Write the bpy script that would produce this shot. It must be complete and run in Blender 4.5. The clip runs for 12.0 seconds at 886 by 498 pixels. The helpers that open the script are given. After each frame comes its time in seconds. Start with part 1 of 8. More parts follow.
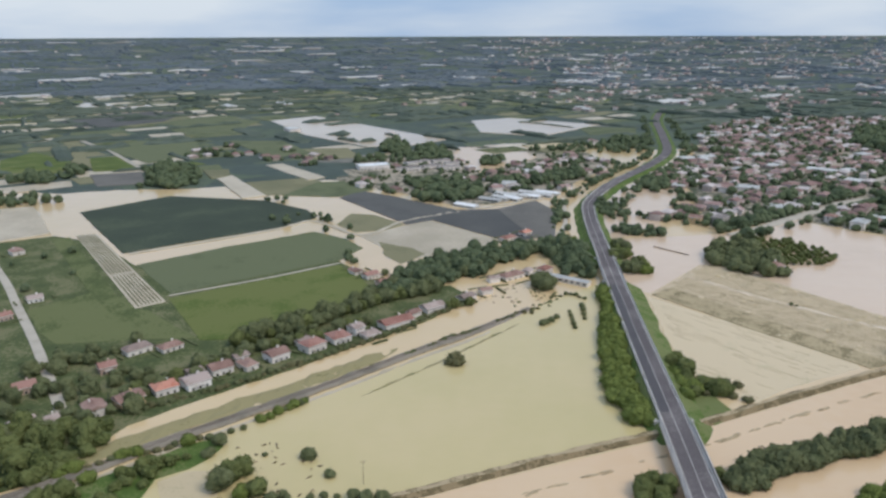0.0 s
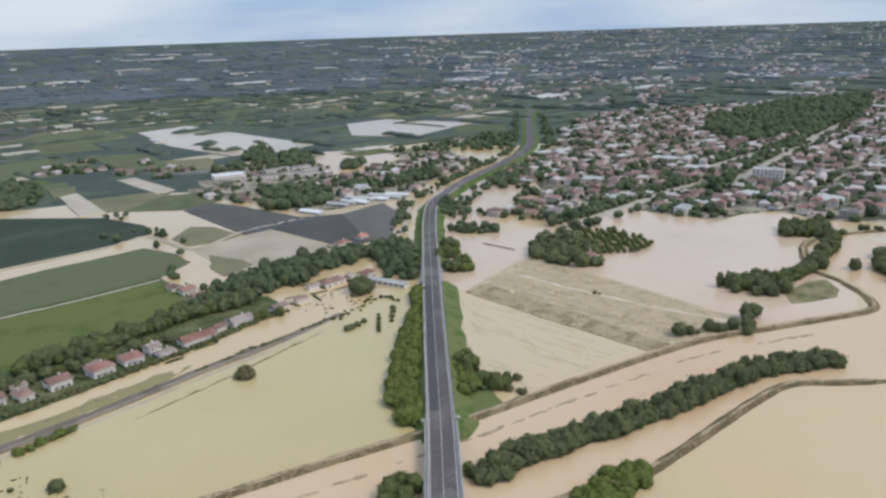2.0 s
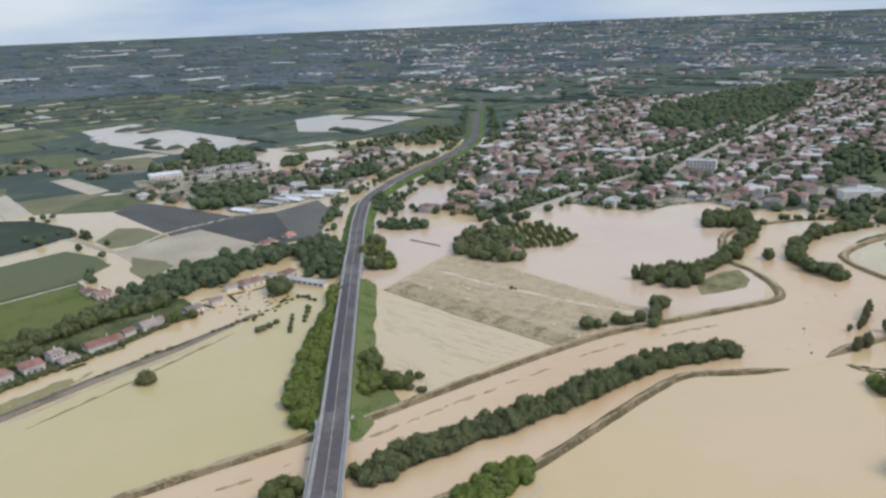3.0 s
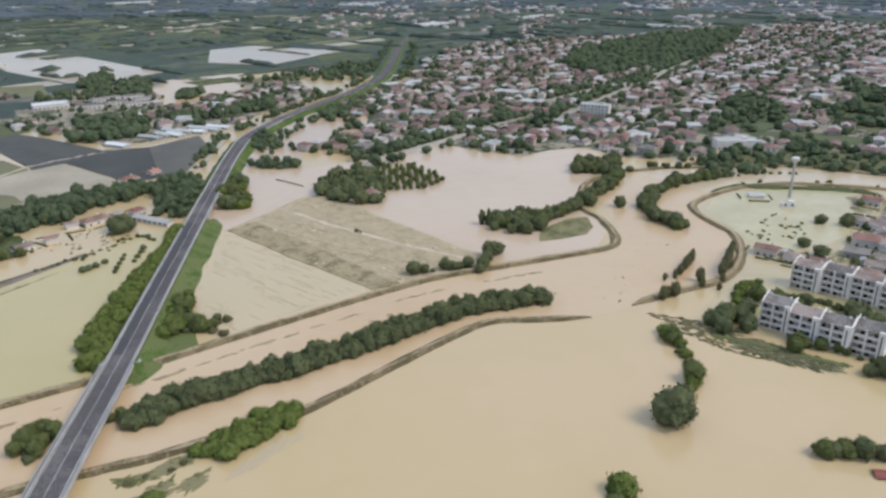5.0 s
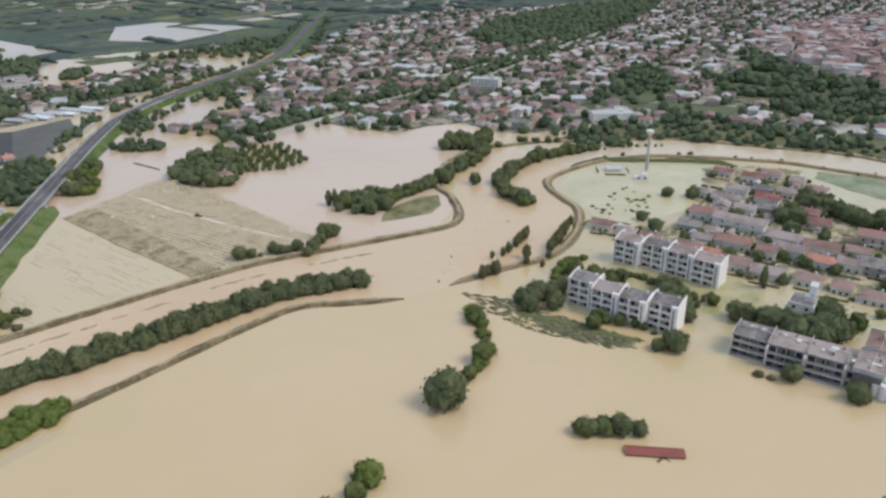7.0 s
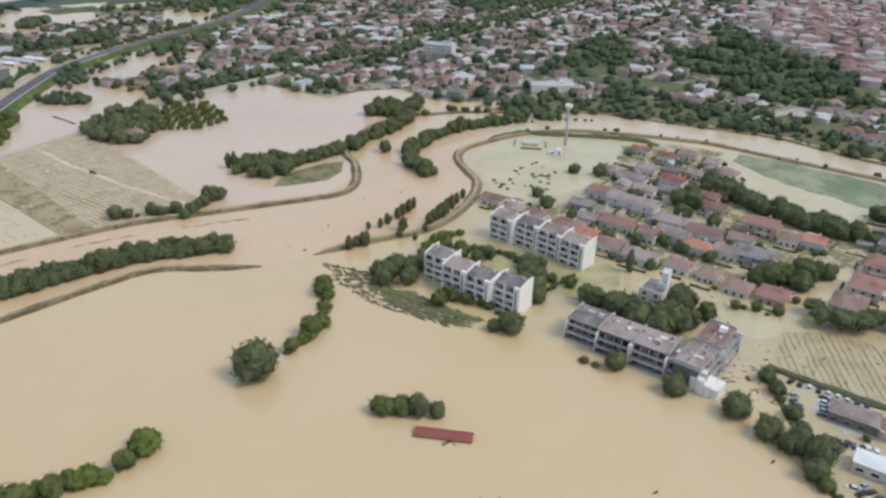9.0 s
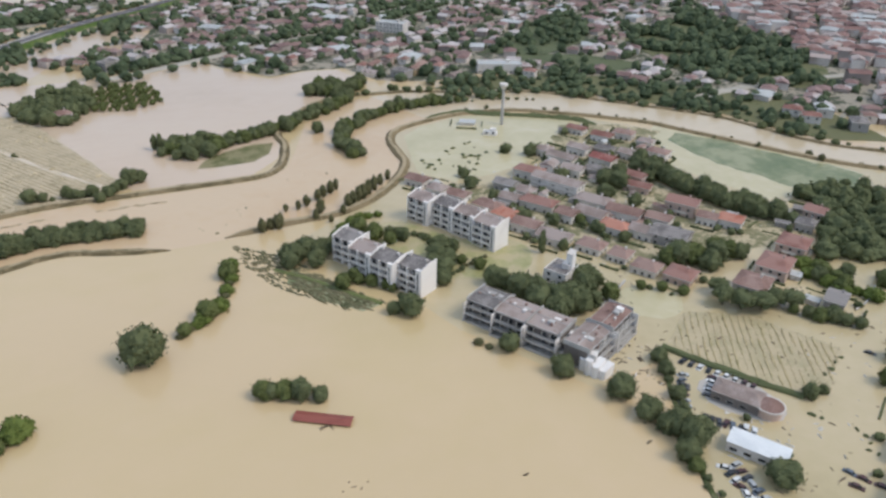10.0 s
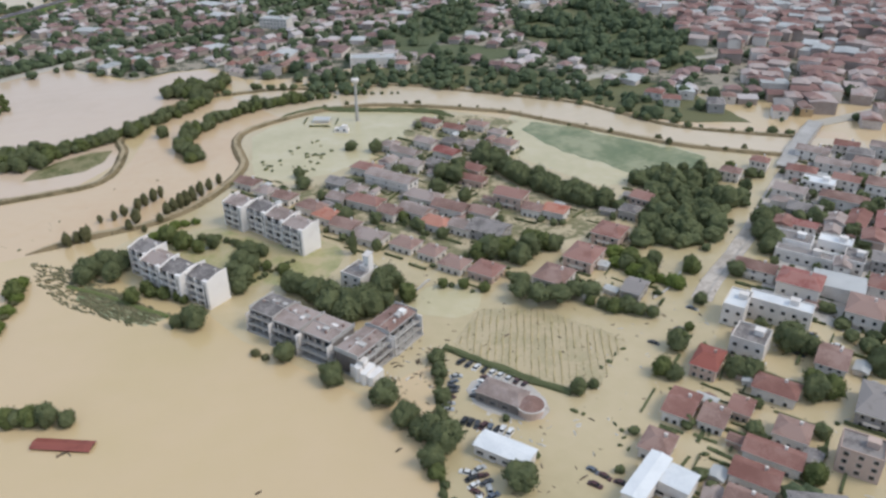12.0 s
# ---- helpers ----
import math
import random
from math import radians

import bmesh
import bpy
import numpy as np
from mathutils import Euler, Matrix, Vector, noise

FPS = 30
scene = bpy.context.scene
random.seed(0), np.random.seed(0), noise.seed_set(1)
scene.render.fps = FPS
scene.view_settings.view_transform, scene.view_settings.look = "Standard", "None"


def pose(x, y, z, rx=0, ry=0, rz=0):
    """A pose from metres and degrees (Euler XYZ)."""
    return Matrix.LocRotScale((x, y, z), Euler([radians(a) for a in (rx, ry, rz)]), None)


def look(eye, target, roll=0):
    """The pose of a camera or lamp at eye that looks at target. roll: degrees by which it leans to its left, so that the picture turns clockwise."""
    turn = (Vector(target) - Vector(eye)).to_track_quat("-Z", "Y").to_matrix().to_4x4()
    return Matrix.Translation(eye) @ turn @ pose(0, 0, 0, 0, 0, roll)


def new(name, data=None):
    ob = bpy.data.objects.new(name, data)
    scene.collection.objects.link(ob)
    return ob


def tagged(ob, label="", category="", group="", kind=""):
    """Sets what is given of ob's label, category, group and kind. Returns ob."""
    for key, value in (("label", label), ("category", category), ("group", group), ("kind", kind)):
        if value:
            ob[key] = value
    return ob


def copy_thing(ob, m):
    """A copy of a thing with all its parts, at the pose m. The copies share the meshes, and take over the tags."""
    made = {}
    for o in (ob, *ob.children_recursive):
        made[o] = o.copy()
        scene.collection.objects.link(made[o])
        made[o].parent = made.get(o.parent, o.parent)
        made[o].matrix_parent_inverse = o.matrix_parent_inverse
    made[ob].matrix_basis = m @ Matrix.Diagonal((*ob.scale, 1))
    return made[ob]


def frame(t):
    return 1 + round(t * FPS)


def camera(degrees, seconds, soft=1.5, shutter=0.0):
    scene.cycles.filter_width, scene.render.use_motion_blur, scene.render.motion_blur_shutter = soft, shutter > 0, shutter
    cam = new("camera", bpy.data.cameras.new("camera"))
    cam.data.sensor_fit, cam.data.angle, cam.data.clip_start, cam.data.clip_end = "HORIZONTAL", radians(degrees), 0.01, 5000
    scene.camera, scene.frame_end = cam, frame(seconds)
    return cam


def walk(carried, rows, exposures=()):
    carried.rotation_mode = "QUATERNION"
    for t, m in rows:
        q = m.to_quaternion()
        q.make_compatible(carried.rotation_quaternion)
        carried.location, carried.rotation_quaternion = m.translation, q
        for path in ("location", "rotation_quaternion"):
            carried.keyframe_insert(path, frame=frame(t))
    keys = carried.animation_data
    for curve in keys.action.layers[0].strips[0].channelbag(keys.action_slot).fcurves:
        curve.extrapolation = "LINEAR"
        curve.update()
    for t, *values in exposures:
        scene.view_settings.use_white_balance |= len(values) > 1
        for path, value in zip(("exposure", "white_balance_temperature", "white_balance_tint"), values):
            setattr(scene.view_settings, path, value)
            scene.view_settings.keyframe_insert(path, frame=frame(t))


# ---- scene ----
cam = camera(60.6, 12.0, soft=2.7)
METRES, EYE, TILT, LEAN, TURN = 390.0, 145.2, -15.96, 0.19, 0.0
ROWS = [
    (0.0, 0.0, 0.0, 0.0, 0.0, 0.0, 0.0),
    (0.5, 0.0376, -0.0014, 0.0012, -1.56, -0.15, 0.69),
    (1.0, 0.0783, -0.0029, 0.002, -3.22, -0.08, 1.63),
    (1.5, 0.1163, -0.0066, 0.0028, -4.65, -0.08, 2.55),
    (2.0, 0.1572, -0.0103, 0.0032, -6.09, -0.2, 3.47),
    (2.5, 0.1954, -0.0144, 0.0037, -7.29, -0.45, 4.18),
    (3.0, 0.2358, -0.0187, 0.004, -8.36, -0.88, 4.59),
    (5.0, 0.3989, -0.0406, 0.0011, -11.52, -5.85, 3.35),
    (5.5, 0.4388, -0.0461, -0.0001, -12.47, -6.89, 3.39),
    (6.0, 0.4817, -0.0521, -0.0011, -13.47, -7.56, 3.8),
    (6.5, 0.5218, -0.0579, -0.0022, -14.23, -7.8, 4.29),
    (7.0, 0.5655, -0.0644, -0.0028, -14.62, -8.01, 4.55),
    (9.0, 0.734, -0.0912, -0.0071, -13.12, -10.57, 2.22),
    (9.5, 0.7749, -0.0982, -0.0079, -13.31, -11.36, 2.23),
    (10.0, 0.8189, -0.1054, -0.0089, -13.99, -12.18, 2.55),
    (10.5, 0.8603, -0.1117, -0.0094, -14.82, -12.95, 2.97),
    (11.0, 0.9048, -0.1185, -0.0108, -15.7, -13.52, 3.48),
    (11.5, 0.9462, -0.1246, -0.0115, -16.39, -13.71, 4.01),
    (12.0, 0.9905, -0.1315, -0.0112, -16.85, -13.14, 4.77),
]
walk(cam, [(t, pose(0, 0, EYE, TILT, LEAN, TURN) @ pose(METRES * x, METRES * y, METRES * z, 90 + pitch, roll, yaw)) for t, x, y, z, yaw, pitch, roll in ROWS])

# ---- world, sun, exposure ----
SUN_EL, SUN_AZ = radians(50), radians(118)   # azimuth clockwise from +y
world = bpy.data.worlds.new("overcast_sky")
scene.world = world
world.use_nodes = True
wn, wl = world.node_tree.nodes, world.node_tree.links
wn.clear()
sky = wn.new("ShaderNodeTexSky")
sky.sky_type, sky.sun_disc = "NISHITA", False
sky.sun_elevation, sky.sun_rotation = SUN_EL, SUN_AZ
sky.air_density, sky.dust_density, sky.ozone_density = 1.0, 2.0, 1.0
sky_bg = wn.new("ShaderNodeBackground")
sky_bg.inputs["Strength"].default_value = 0.12
wl.new(sky.outputs[0], sky_bg.inputs["Color"])
cloud_bg = wn.new("ShaderNodeBackground")
cloud_bg.inputs["Strength"].default_value = 1.1
coord = wn.new("ShaderNodeTexCoord")
wmap = wn.new("ShaderNodeMapping")
wmap.inputs["Scale"].default_value = (1.6, 1.6, 9.0)
wl.new(coord.outputs["Generated"], wmap.inputs["Vector"])
wnoise = wn.new("ShaderNodeTexNoise")
wnoise.inputs["Scale"].default_value, wnoise.inputs["Detail"].default_value = 1.7, 5.0
wl.new(wmap.outputs[0], wnoise.inputs["Vector"])
wramp = wn.new("ShaderNodeValToRGB")
wramp.color_ramp.elements[0].position, wramp.color_ramp.elements[0].color = 0.35, (0.35, 0.50, 0.735, 1)
wramp.color_ramp.elements[1].position, wramp.color_ramp.elements[1].color = 0.68, (0.67, 0.75, 0.85, 1)
wl.new(wnoise.outputs["Fac"], wramp.inputs["Fac"])
wl.new(wramp.outputs[0], cloud_bg.inputs["Color"])
wmix = wn.new("ShaderNodeMixShader")
wmix.inputs[0].default_value = 0.82
wout = wn.new("ShaderNodeOutputWorld")
wl.new(sky_bg.outputs[0], wmix.inputs[1])
wl.new(cloud_bg.outputs[0], wmix.inputs[2])
wl.new(wmix.outputs[0], wout.inputs["Surface"])
sun = new("sun", bpy.data.lights.new("sun", "SUN"))
sun.data.energy, sun.data.angle, sun.data.color = 1.8, radians(24), (1.0, 0.925, 0.82)
way = Vector((math.sin(SUN_AZ) * math.cos(SUN_EL), math.cos(SUN_AZ) * math.cos(SUN_EL), math.sin(SUN_EL)))
sun.matrix_world = look(way * 900, (0, 0, 0))


# ---- materials ----
def material(name, colors, rough=0.8, big=40.0, small=2.0, bump=0.0, metal=0.0, spec=0.35, island=False, mixamount=0.5, bumpscale=None):
    """A surface whose colour varies over two scales (metres) between two or three colours."""
    m = bpy.data.materials.new(name)
    m.use_nodes = True
    n, k = m.node_tree.nodes, m.node_tree.links
    b = n["Principled BSDF"]
    b.inputs["Roughness"].default_value, b.inputs["Metallic"].default_value = rough, metal
    b.inputs["Specular IOR Level"].default_value = spec
    geo = n.new("ShaderNodeNewGeometry")
    info = n.new("ShaderNodeObjectInfo")
    coarse, fine = n.new("ShaderNodeTexNoise"), n.new("ShaderNodeTexNoise")
    for node, size, detail in ((coarse, big, 4.0), (fine, small, 5.0)):
        node.inputs["Scale"].default_value, node.inputs["Detail"].default_value = 1.0 / size, detail
        k.new(geo.outputs["Position"], node.inputs["Vector"])
    add = n.new("ShaderNodeMath")
    add.operation = "MULTIPLY_ADD"
    k.new(fine.outputs["Fac"], add.inputs[0])
    add.inputs[1].default_value = mixamount
    k.new(coarse.outputs["Fac"], add.inputs[2])
    rnd = n.new("ShaderNodeMath")
    rnd.operation = "MULTIPLY_ADD"
    k.new(geo.outputs["Random Per Island"] if island else info.outputs["Random"], rnd.inputs[0])
    rnd.inputs[1].default_value = 0.45 if island else 0.3
    k.new(add.outputs[0], rnd.inputs[2])
    ramp = n.new("ShaderNodeValToRGB")
    els = ramp.color_ramp.elements
    while len(els) < len(colors):
        els.new(0.5)
    lo, hi = 0.5 + 0.5 * mixamount - 0.12, 0.5 + 0.5 * mixamount + (0.5 if island else 0.38)
    for i, c in enumerate(colors):
        els[i].position = lo + (hi - lo) * i / (len(colors) - 1)
        els[i].color = (*c, 1)
    norm = n.new("ShaderNodeMapRange")
    norm.inputs["From Max"].default_value = 1.6
    k.new(rnd.outputs[0], norm.inputs["Value"])
    for e in els:
        e.position = min(1.0, e.position / 1.6)
    k.new(norm.outputs[0], ramp.inputs["Fac"])
    k.new(ramp.outputs["Color"], b.inputs["Base Color"])
    if bump:
        bn = n.new("ShaderNodeBump")
        bn.inputs["Strength"].default_value, bn.inputs["Distance"].default_value = bump, bumpscale or small * 0.3
        k.new(fine.outputs["Fac"], bn.inputs["Height"])
        k.new(bn.outputs[0], b.inputs["Normal"])
    return m


def striped(m, angle, pitch, color, width=0.5, soft=0.12):
    """Adds rows of another colour across a ground material, at a pitch in metres."""
    n, k = m.node_tree.nodes, m.node_tree.links
    b = n["Principled BSDF"]
    source = b.inputs["Base Color"].links[0].from_socket
    geo = n.new("ShaderNodeNewGeometry")
    mp = n.new("ShaderNodeMapping")
    mp.inputs["Rotation"].default_value = (0, 0, -angle)
    k.new(geo.outputs["Position"], mp.inputs["Vector"])
    wobble = n.new("ShaderNodeTexNoise")
    wobble.inputs["Scale"].default_value = 0.08
    k.new(geo.outputs["Position"], wobble.inputs["Vector"])
    sep = n.new("ShaderNodeSeparateXYZ")
    k.new(mp.outputs[0], sep.inputs[0])
    s = n.new("ShaderNodeMath")
    s.operation = "MULTIPLY_ADD"
    k.new(wobble.outputs["Fac"], s.inputs[0])
    s.inputs[1].default_value = pitch * 0.6
    k.new(sep.outputs["Y"], s.inputs[2])
    d = n.new("ShaderNodeMath")
    d.operation = "PINGPONG"
    d.inputs[1].default_value = pitch / 2
    k.new(s.outputs[0], d.inputs[0])
    r = n.new("ShaderNodeMapRange")
    r.inputs["From Min"].default_value = pitch / 2 * (width - soft)
    r.inputs["From Max"].default_value = pitch / 2 * (width + soft)
    k.new(d.outputs[0], r.inputs["Value"])
    mix = n.new("ShaderNodeMix")
    mix.data_type = "RGBA"
    k.new(r.outputs[0], mix.inputs[0])
    k.new(source, mix.inputs[6])
    mix.inputs[7].default_value = (*color, 1)
    k.new(mix.outputs[2], b.inputs["Base Color"])
    return m


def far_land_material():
    """Patchwork of distant plots: cells of green, dark wood, pale plastic and bare soil, dulled with painted haze."""
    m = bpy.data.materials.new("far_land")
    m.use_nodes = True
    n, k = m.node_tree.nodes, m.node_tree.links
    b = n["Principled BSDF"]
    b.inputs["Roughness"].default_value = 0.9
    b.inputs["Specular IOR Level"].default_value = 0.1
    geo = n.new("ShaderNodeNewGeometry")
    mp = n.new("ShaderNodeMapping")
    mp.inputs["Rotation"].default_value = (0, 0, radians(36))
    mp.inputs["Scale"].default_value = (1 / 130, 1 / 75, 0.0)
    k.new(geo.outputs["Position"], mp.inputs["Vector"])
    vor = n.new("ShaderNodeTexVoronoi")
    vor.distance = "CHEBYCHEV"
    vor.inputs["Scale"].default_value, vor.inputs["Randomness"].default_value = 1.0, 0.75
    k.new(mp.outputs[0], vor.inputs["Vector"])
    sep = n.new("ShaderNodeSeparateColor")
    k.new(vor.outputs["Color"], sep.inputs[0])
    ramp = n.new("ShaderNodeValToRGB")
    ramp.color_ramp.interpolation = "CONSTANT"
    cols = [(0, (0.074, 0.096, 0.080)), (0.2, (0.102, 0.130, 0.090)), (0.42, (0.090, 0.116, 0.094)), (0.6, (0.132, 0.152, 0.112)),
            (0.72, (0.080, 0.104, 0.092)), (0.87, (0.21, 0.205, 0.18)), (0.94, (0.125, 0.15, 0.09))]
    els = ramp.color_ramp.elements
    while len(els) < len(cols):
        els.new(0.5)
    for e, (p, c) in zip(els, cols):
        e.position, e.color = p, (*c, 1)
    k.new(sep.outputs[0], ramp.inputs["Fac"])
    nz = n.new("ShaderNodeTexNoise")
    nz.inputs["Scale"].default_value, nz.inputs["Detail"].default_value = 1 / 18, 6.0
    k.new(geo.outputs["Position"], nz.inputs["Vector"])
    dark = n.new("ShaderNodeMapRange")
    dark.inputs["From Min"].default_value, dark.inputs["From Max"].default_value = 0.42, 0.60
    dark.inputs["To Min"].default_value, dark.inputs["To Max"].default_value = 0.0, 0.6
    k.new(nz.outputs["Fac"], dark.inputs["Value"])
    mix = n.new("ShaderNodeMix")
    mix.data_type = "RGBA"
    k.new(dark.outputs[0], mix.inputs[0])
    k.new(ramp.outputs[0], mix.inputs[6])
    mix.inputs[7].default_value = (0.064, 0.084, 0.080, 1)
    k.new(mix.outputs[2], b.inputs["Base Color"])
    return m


FIELD_ANGLE = radians(36)
M = {}
M["water"] = material("muddy_flood_water", [(0.55, 0.425, 0.215), (0.595, 0.452, 0.25), (0.63, 0.472, 0.285)], 0.16, 130, 14, 0.05, spec=0.65, mixamount=0.25)
M["river"] = material("muddy_river_water", [(0.575, 0.405, 0.235), (0.625, 0.442, 0.27), (0.64, 0.47, 0.30)], 0.2, 80, 6, 0.07, spec=0.6, mixamount=0.35)
M["pale_water"] = material("pale_green_water", [(0.50, 0.44, 0.262), (0.555, 0.482, 0.298), (0.59, 0.52, 0.345)], 0.25, 26, 5, 0.05, spec=0.5, mixamount=0.4)
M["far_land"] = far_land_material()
M["grass"] = material("rough_grass", [(0.055, 0.075, 0.026), (0.088, 0.108, 0.040), (0.15, 0.15, 0.075)], 0.95, 18, 1.6, 0.5, mixamount=0.8)
M["dike_grass"] = material("dike_grass", [(0.108, 0.085, 0.044), (0.162, 0.126, 0.068), (0.24, 0.182, 0.105)], 0.95, 9, 1.2, 0.5, mixamount=0.8)
M["crest"] = material("worn_dike_crest", [(0.19, 0.155, 0.09), (0.29, 0.235, 0.145), (0.39, 0.315, 0.205)], 0.95, 7, 1.0, 0.3, mixamount=0.9)
M["dark_crop"] = material("dark_green_crop", [(0.036, 0.050, 0.034), (0.045, 0.062, 0.040), (0.060, 0.078, 0.048)], 0.95, 40, 1.6, 0.4, mixamount=0.7)
M["mid_crop"] = material("green_crop", [(0.076, 0.094, 0.046), (0.094, 0.113, 0.056), (0.118, 0.136, 0.070)], 0.95, 26, 1.6, 0.4, mixamount=0.8)
M["pasture"] = material("grazed_pasture", [(0.062, 0.084, 0.026), (0.085, 0.108, 0.036), (0.125, 0.142, 0.056)], 0.95, 22, 1.6, 0.4, mixamount=0.8)
M["bright_crop"] = material("bright_green_meadow", [(0.066, 0.098, 0.018), (0.088, 0.122, 0.025), (0.125, 0.145, 0.042)], 0.95, 24, 1.6, 0.4, mixamount=0.6)
M["olive_crop"] = material("olive_stubble", [(0.13, 0.135, 0.075), (0.17, 0.165, 0.095), (0.2, 0.19, 0.11)], 0.95, 40, 2.0, 0.4)
M["grey_crop"] = material("netted_grey_crop", [(0.10, 0.097, 0.09), (0.125, 0.12, 0.11), (0.145, 0.138, 0.125)], 0.9, 40, 2.0, 0.3)
M["slate_crop"] = material("dark_netted_crop", [(0.068, 0.070, 0.070), (0.084, 0.085, 0.083), (0.10, 0.10, 0.096)], 0.9, 40, 2.0, 0.3)
M["mud"] = material("wet_pale_mud", [(0.36, 0.305, 0.215), (0.44, 0.375, 0.275), (0.49, 0.425, 0.32)], 0.45, 30, 3.0, 0.2)
M["weed_strip"] = material("drowned_weed_strip", [(0.20, 0.167, 0.094), (0.265, 0.218, 0.127), (0.39, 0.32, 0.20)], 0.9, 8, 0.9, 0.3, mixamount=0.9)
# silty water made paler: sky reflection is mixed into the base colour
M["pond"] = material("pale_silty_pond", [(0.59, 0.445, 0.315), (0.635, 0.48, 0.35), (0.65, 0.50, 0.37)], 0.18, 90, 9, 0.05, spec=0.6, mixamount=0.3)
M["pale_river"] = material("pale_silty_river", [(0.59, 0.475, 0.325), (0.64, 0.515, 0.365), (0.665, 0.54, 0.395)], 0.2, 80, 7, 0.06, spec=0.6, mixamount=0.35)
M["wire"] = material("flooded_vineyard_soil", [(0.34, 0.275, 0.17), (0.43, 0.35, 0.225), (0.52, 0.42, 0.285)], 0.6, 7, 1.0, 0.3, mixamount=1.0)
M["silt"] = material("silted_flood_water", [(0.42, 0.355, 0.215), (0.52, 0.43, 0.27), (0.59, 0.48, 0.315)], 0.4, 16, 1.4, 0.15, mixamount=0.7)
# far greens greyed: distance haze is put into the colour
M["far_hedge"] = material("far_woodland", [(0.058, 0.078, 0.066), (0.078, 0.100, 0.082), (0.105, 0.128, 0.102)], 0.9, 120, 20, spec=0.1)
M["far_water"] = material("pale_reflecting_flood", [(0.47, 0.385, 0.285), (0.53, 0.44, 0.335)], 0.22, 120, 20, 0.02, spec=0.45, mixamount=0.3)
M["town_leaf"] = material("town_woodland", [(0.044, 0.062, 0.035), (0.066, 0.090, 0.050), (0.100, 0.126, 0.070)], 0.85, 9, 1.2, 0.15, spec=0.1, island=True, mixamount=0.8)
# bluer woods: haze towards the horizon is put into the colour
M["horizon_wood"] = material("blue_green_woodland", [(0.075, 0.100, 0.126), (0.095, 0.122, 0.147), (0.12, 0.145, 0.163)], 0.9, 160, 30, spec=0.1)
M["plastic"] = material("pale_greenhouse_plastic", [(0.36, 0.365, 0.36), (0.52, 0.52, 0.51)], 0.5, 60, 6)
M["town_ground"] = material("yards_lawns_and_paving", [(0.05, 0.07, 0.035), (0.10, 0.10, 0.07), (0.24, 0.21, 0.16), (0.33, 0.29, 0.23)], 0.95, 22, 5.0, mixamount=0.8)
M["yard"] = material("silted_gardens", [(0.20, 0.19, 0.10), (0.32, 0.275, 0.17), (0.43, 0.365, 0.235), (0.48, 0.40, 0.265)], 0.8, 12, 2.5, mixamount=0.9)
M["vine"] = material("drowned_vine_rows", [(0.30, 0.243, 0.145), (0.385, 0.312, 0.195), (0.475, 0.386, 0.255)], 0.95, 9, 0.9, 0.3, mixamount=0.9)
M["vine_green"] = material("yellow_green_vine_canes", [(0.31, 0.27, 0.12), (0.40, 0.335, 0.175), (0.47, 0.385, 0.225)], 0.95, 4, 0.5, 0.3, mixamount=0.9)
M["reed"] = material("drowned_reed", [(0.065, 0.078, 0.032), (0.11, 0.115, 0.055), (0.19, 0.17, 0.095)], 0.9, 10, 1.0, 0.3)
M["pale_silt"] = material("pale_silted_water", [(0.40, 0.34, 0.20), (0.47, 0.385, 0.235), (0.51, 0.415, 0.26)], 0.35, 9, 1.2, 0.1, spec=0.4, mixamount=0.7)
M["bank"] = material("drowned_bank_grass", [(0.105, 0.115, 0.043), (0.165, 0.16, 0.07), (0.25, 0.222, 0.12)], 0.9, 8, 1.2, 0.3, mixamount=0.8)
M["canal_bank"] = material("yellowed_bank_grass", [(0.125, 0.122, 0.048), (0.19, 0.172, 0.075), (0.28, 0.245, 0.125)], 0.9, 7, 1.2, 0.3, mixamount=0.8)
M["street_water"] = material("dull_street_flood", [(0.46, 0.375, 0.21), (0.53, 0.43, 0.255), (0.57, 0.46, 0.285)], 0.2, 60, 5, 0.06, spec=0.6, mixamount=0.35)
M["green_water"] = material("still_field_flood", [(0.51, 0.43, 0.215), (0.545, 0.45, 0.24), (0.565, 0.465, 0.26)], 0.24, 70, 9, 0.05, spec=0.45, mixamount=0.25)
M["lawn_water"] = material("flood_over_lawn", [(0.27, 0.275, 0.105), (0.40, 0.36, 0.175), (0.47, 0.395, 0.225)], 0.35, 9, 2, 0.05, spec=0.4, mixamount=0.5)
M["weedy_water"] = material("weed_under_shallow_water", [(0.10, 0.14, 0.055), (0.17, 0.20, 0.095), (0.31, 0.31, 0.18)], 0.4, 26, 4, 0.05, spec=0.35, mixamount=0.4)
M["paving"] = material("wet_pale_paving", [(0.26, 0.235, 0.21), (0.38, 0.345, 0.31), (0.50, 0.46, 0.42)], 0.6, 14, 2, 0.1, mixamount=0.6)
M["muddy_street"] = material("street_under_drying_mud", [(0.38, 0.325, 0.275), (0.48, 0.42, 0.365), (0.57, 0.51, 0.455)], 0.7, 9, 1.5, 0.15, mixamount=0.7)
M["bank_grass"] = material("lush_bank_grass", [(0.06, 0.105, 0.02), (0.09, 0.14, 0.03), (0.14, 0.165, 0.06)], 0.95, 9, 1.0, 0.5, mixamount=0.8)
M["asphalt"] = material("worn_asphalt", [(0.098, 0.086, 0.09), (0.128, 0.113, 0.117), (0.165, 0.148, 0.15)], 0.85, 14, 0.8, 0.2, mixamount=0.8)
M["asphalt_new"] = material("dark_asphalt", [(0.064, 0.060, 0.068), (0.082, 0.078, 0.085)], 0.85, 14, 0.8, 0.2)
M["paint"] = material("road_paint", [(0.45, 0.44, 0.42), (0.62, 0.61, 0.58)], 0.7, 6, 0.4)
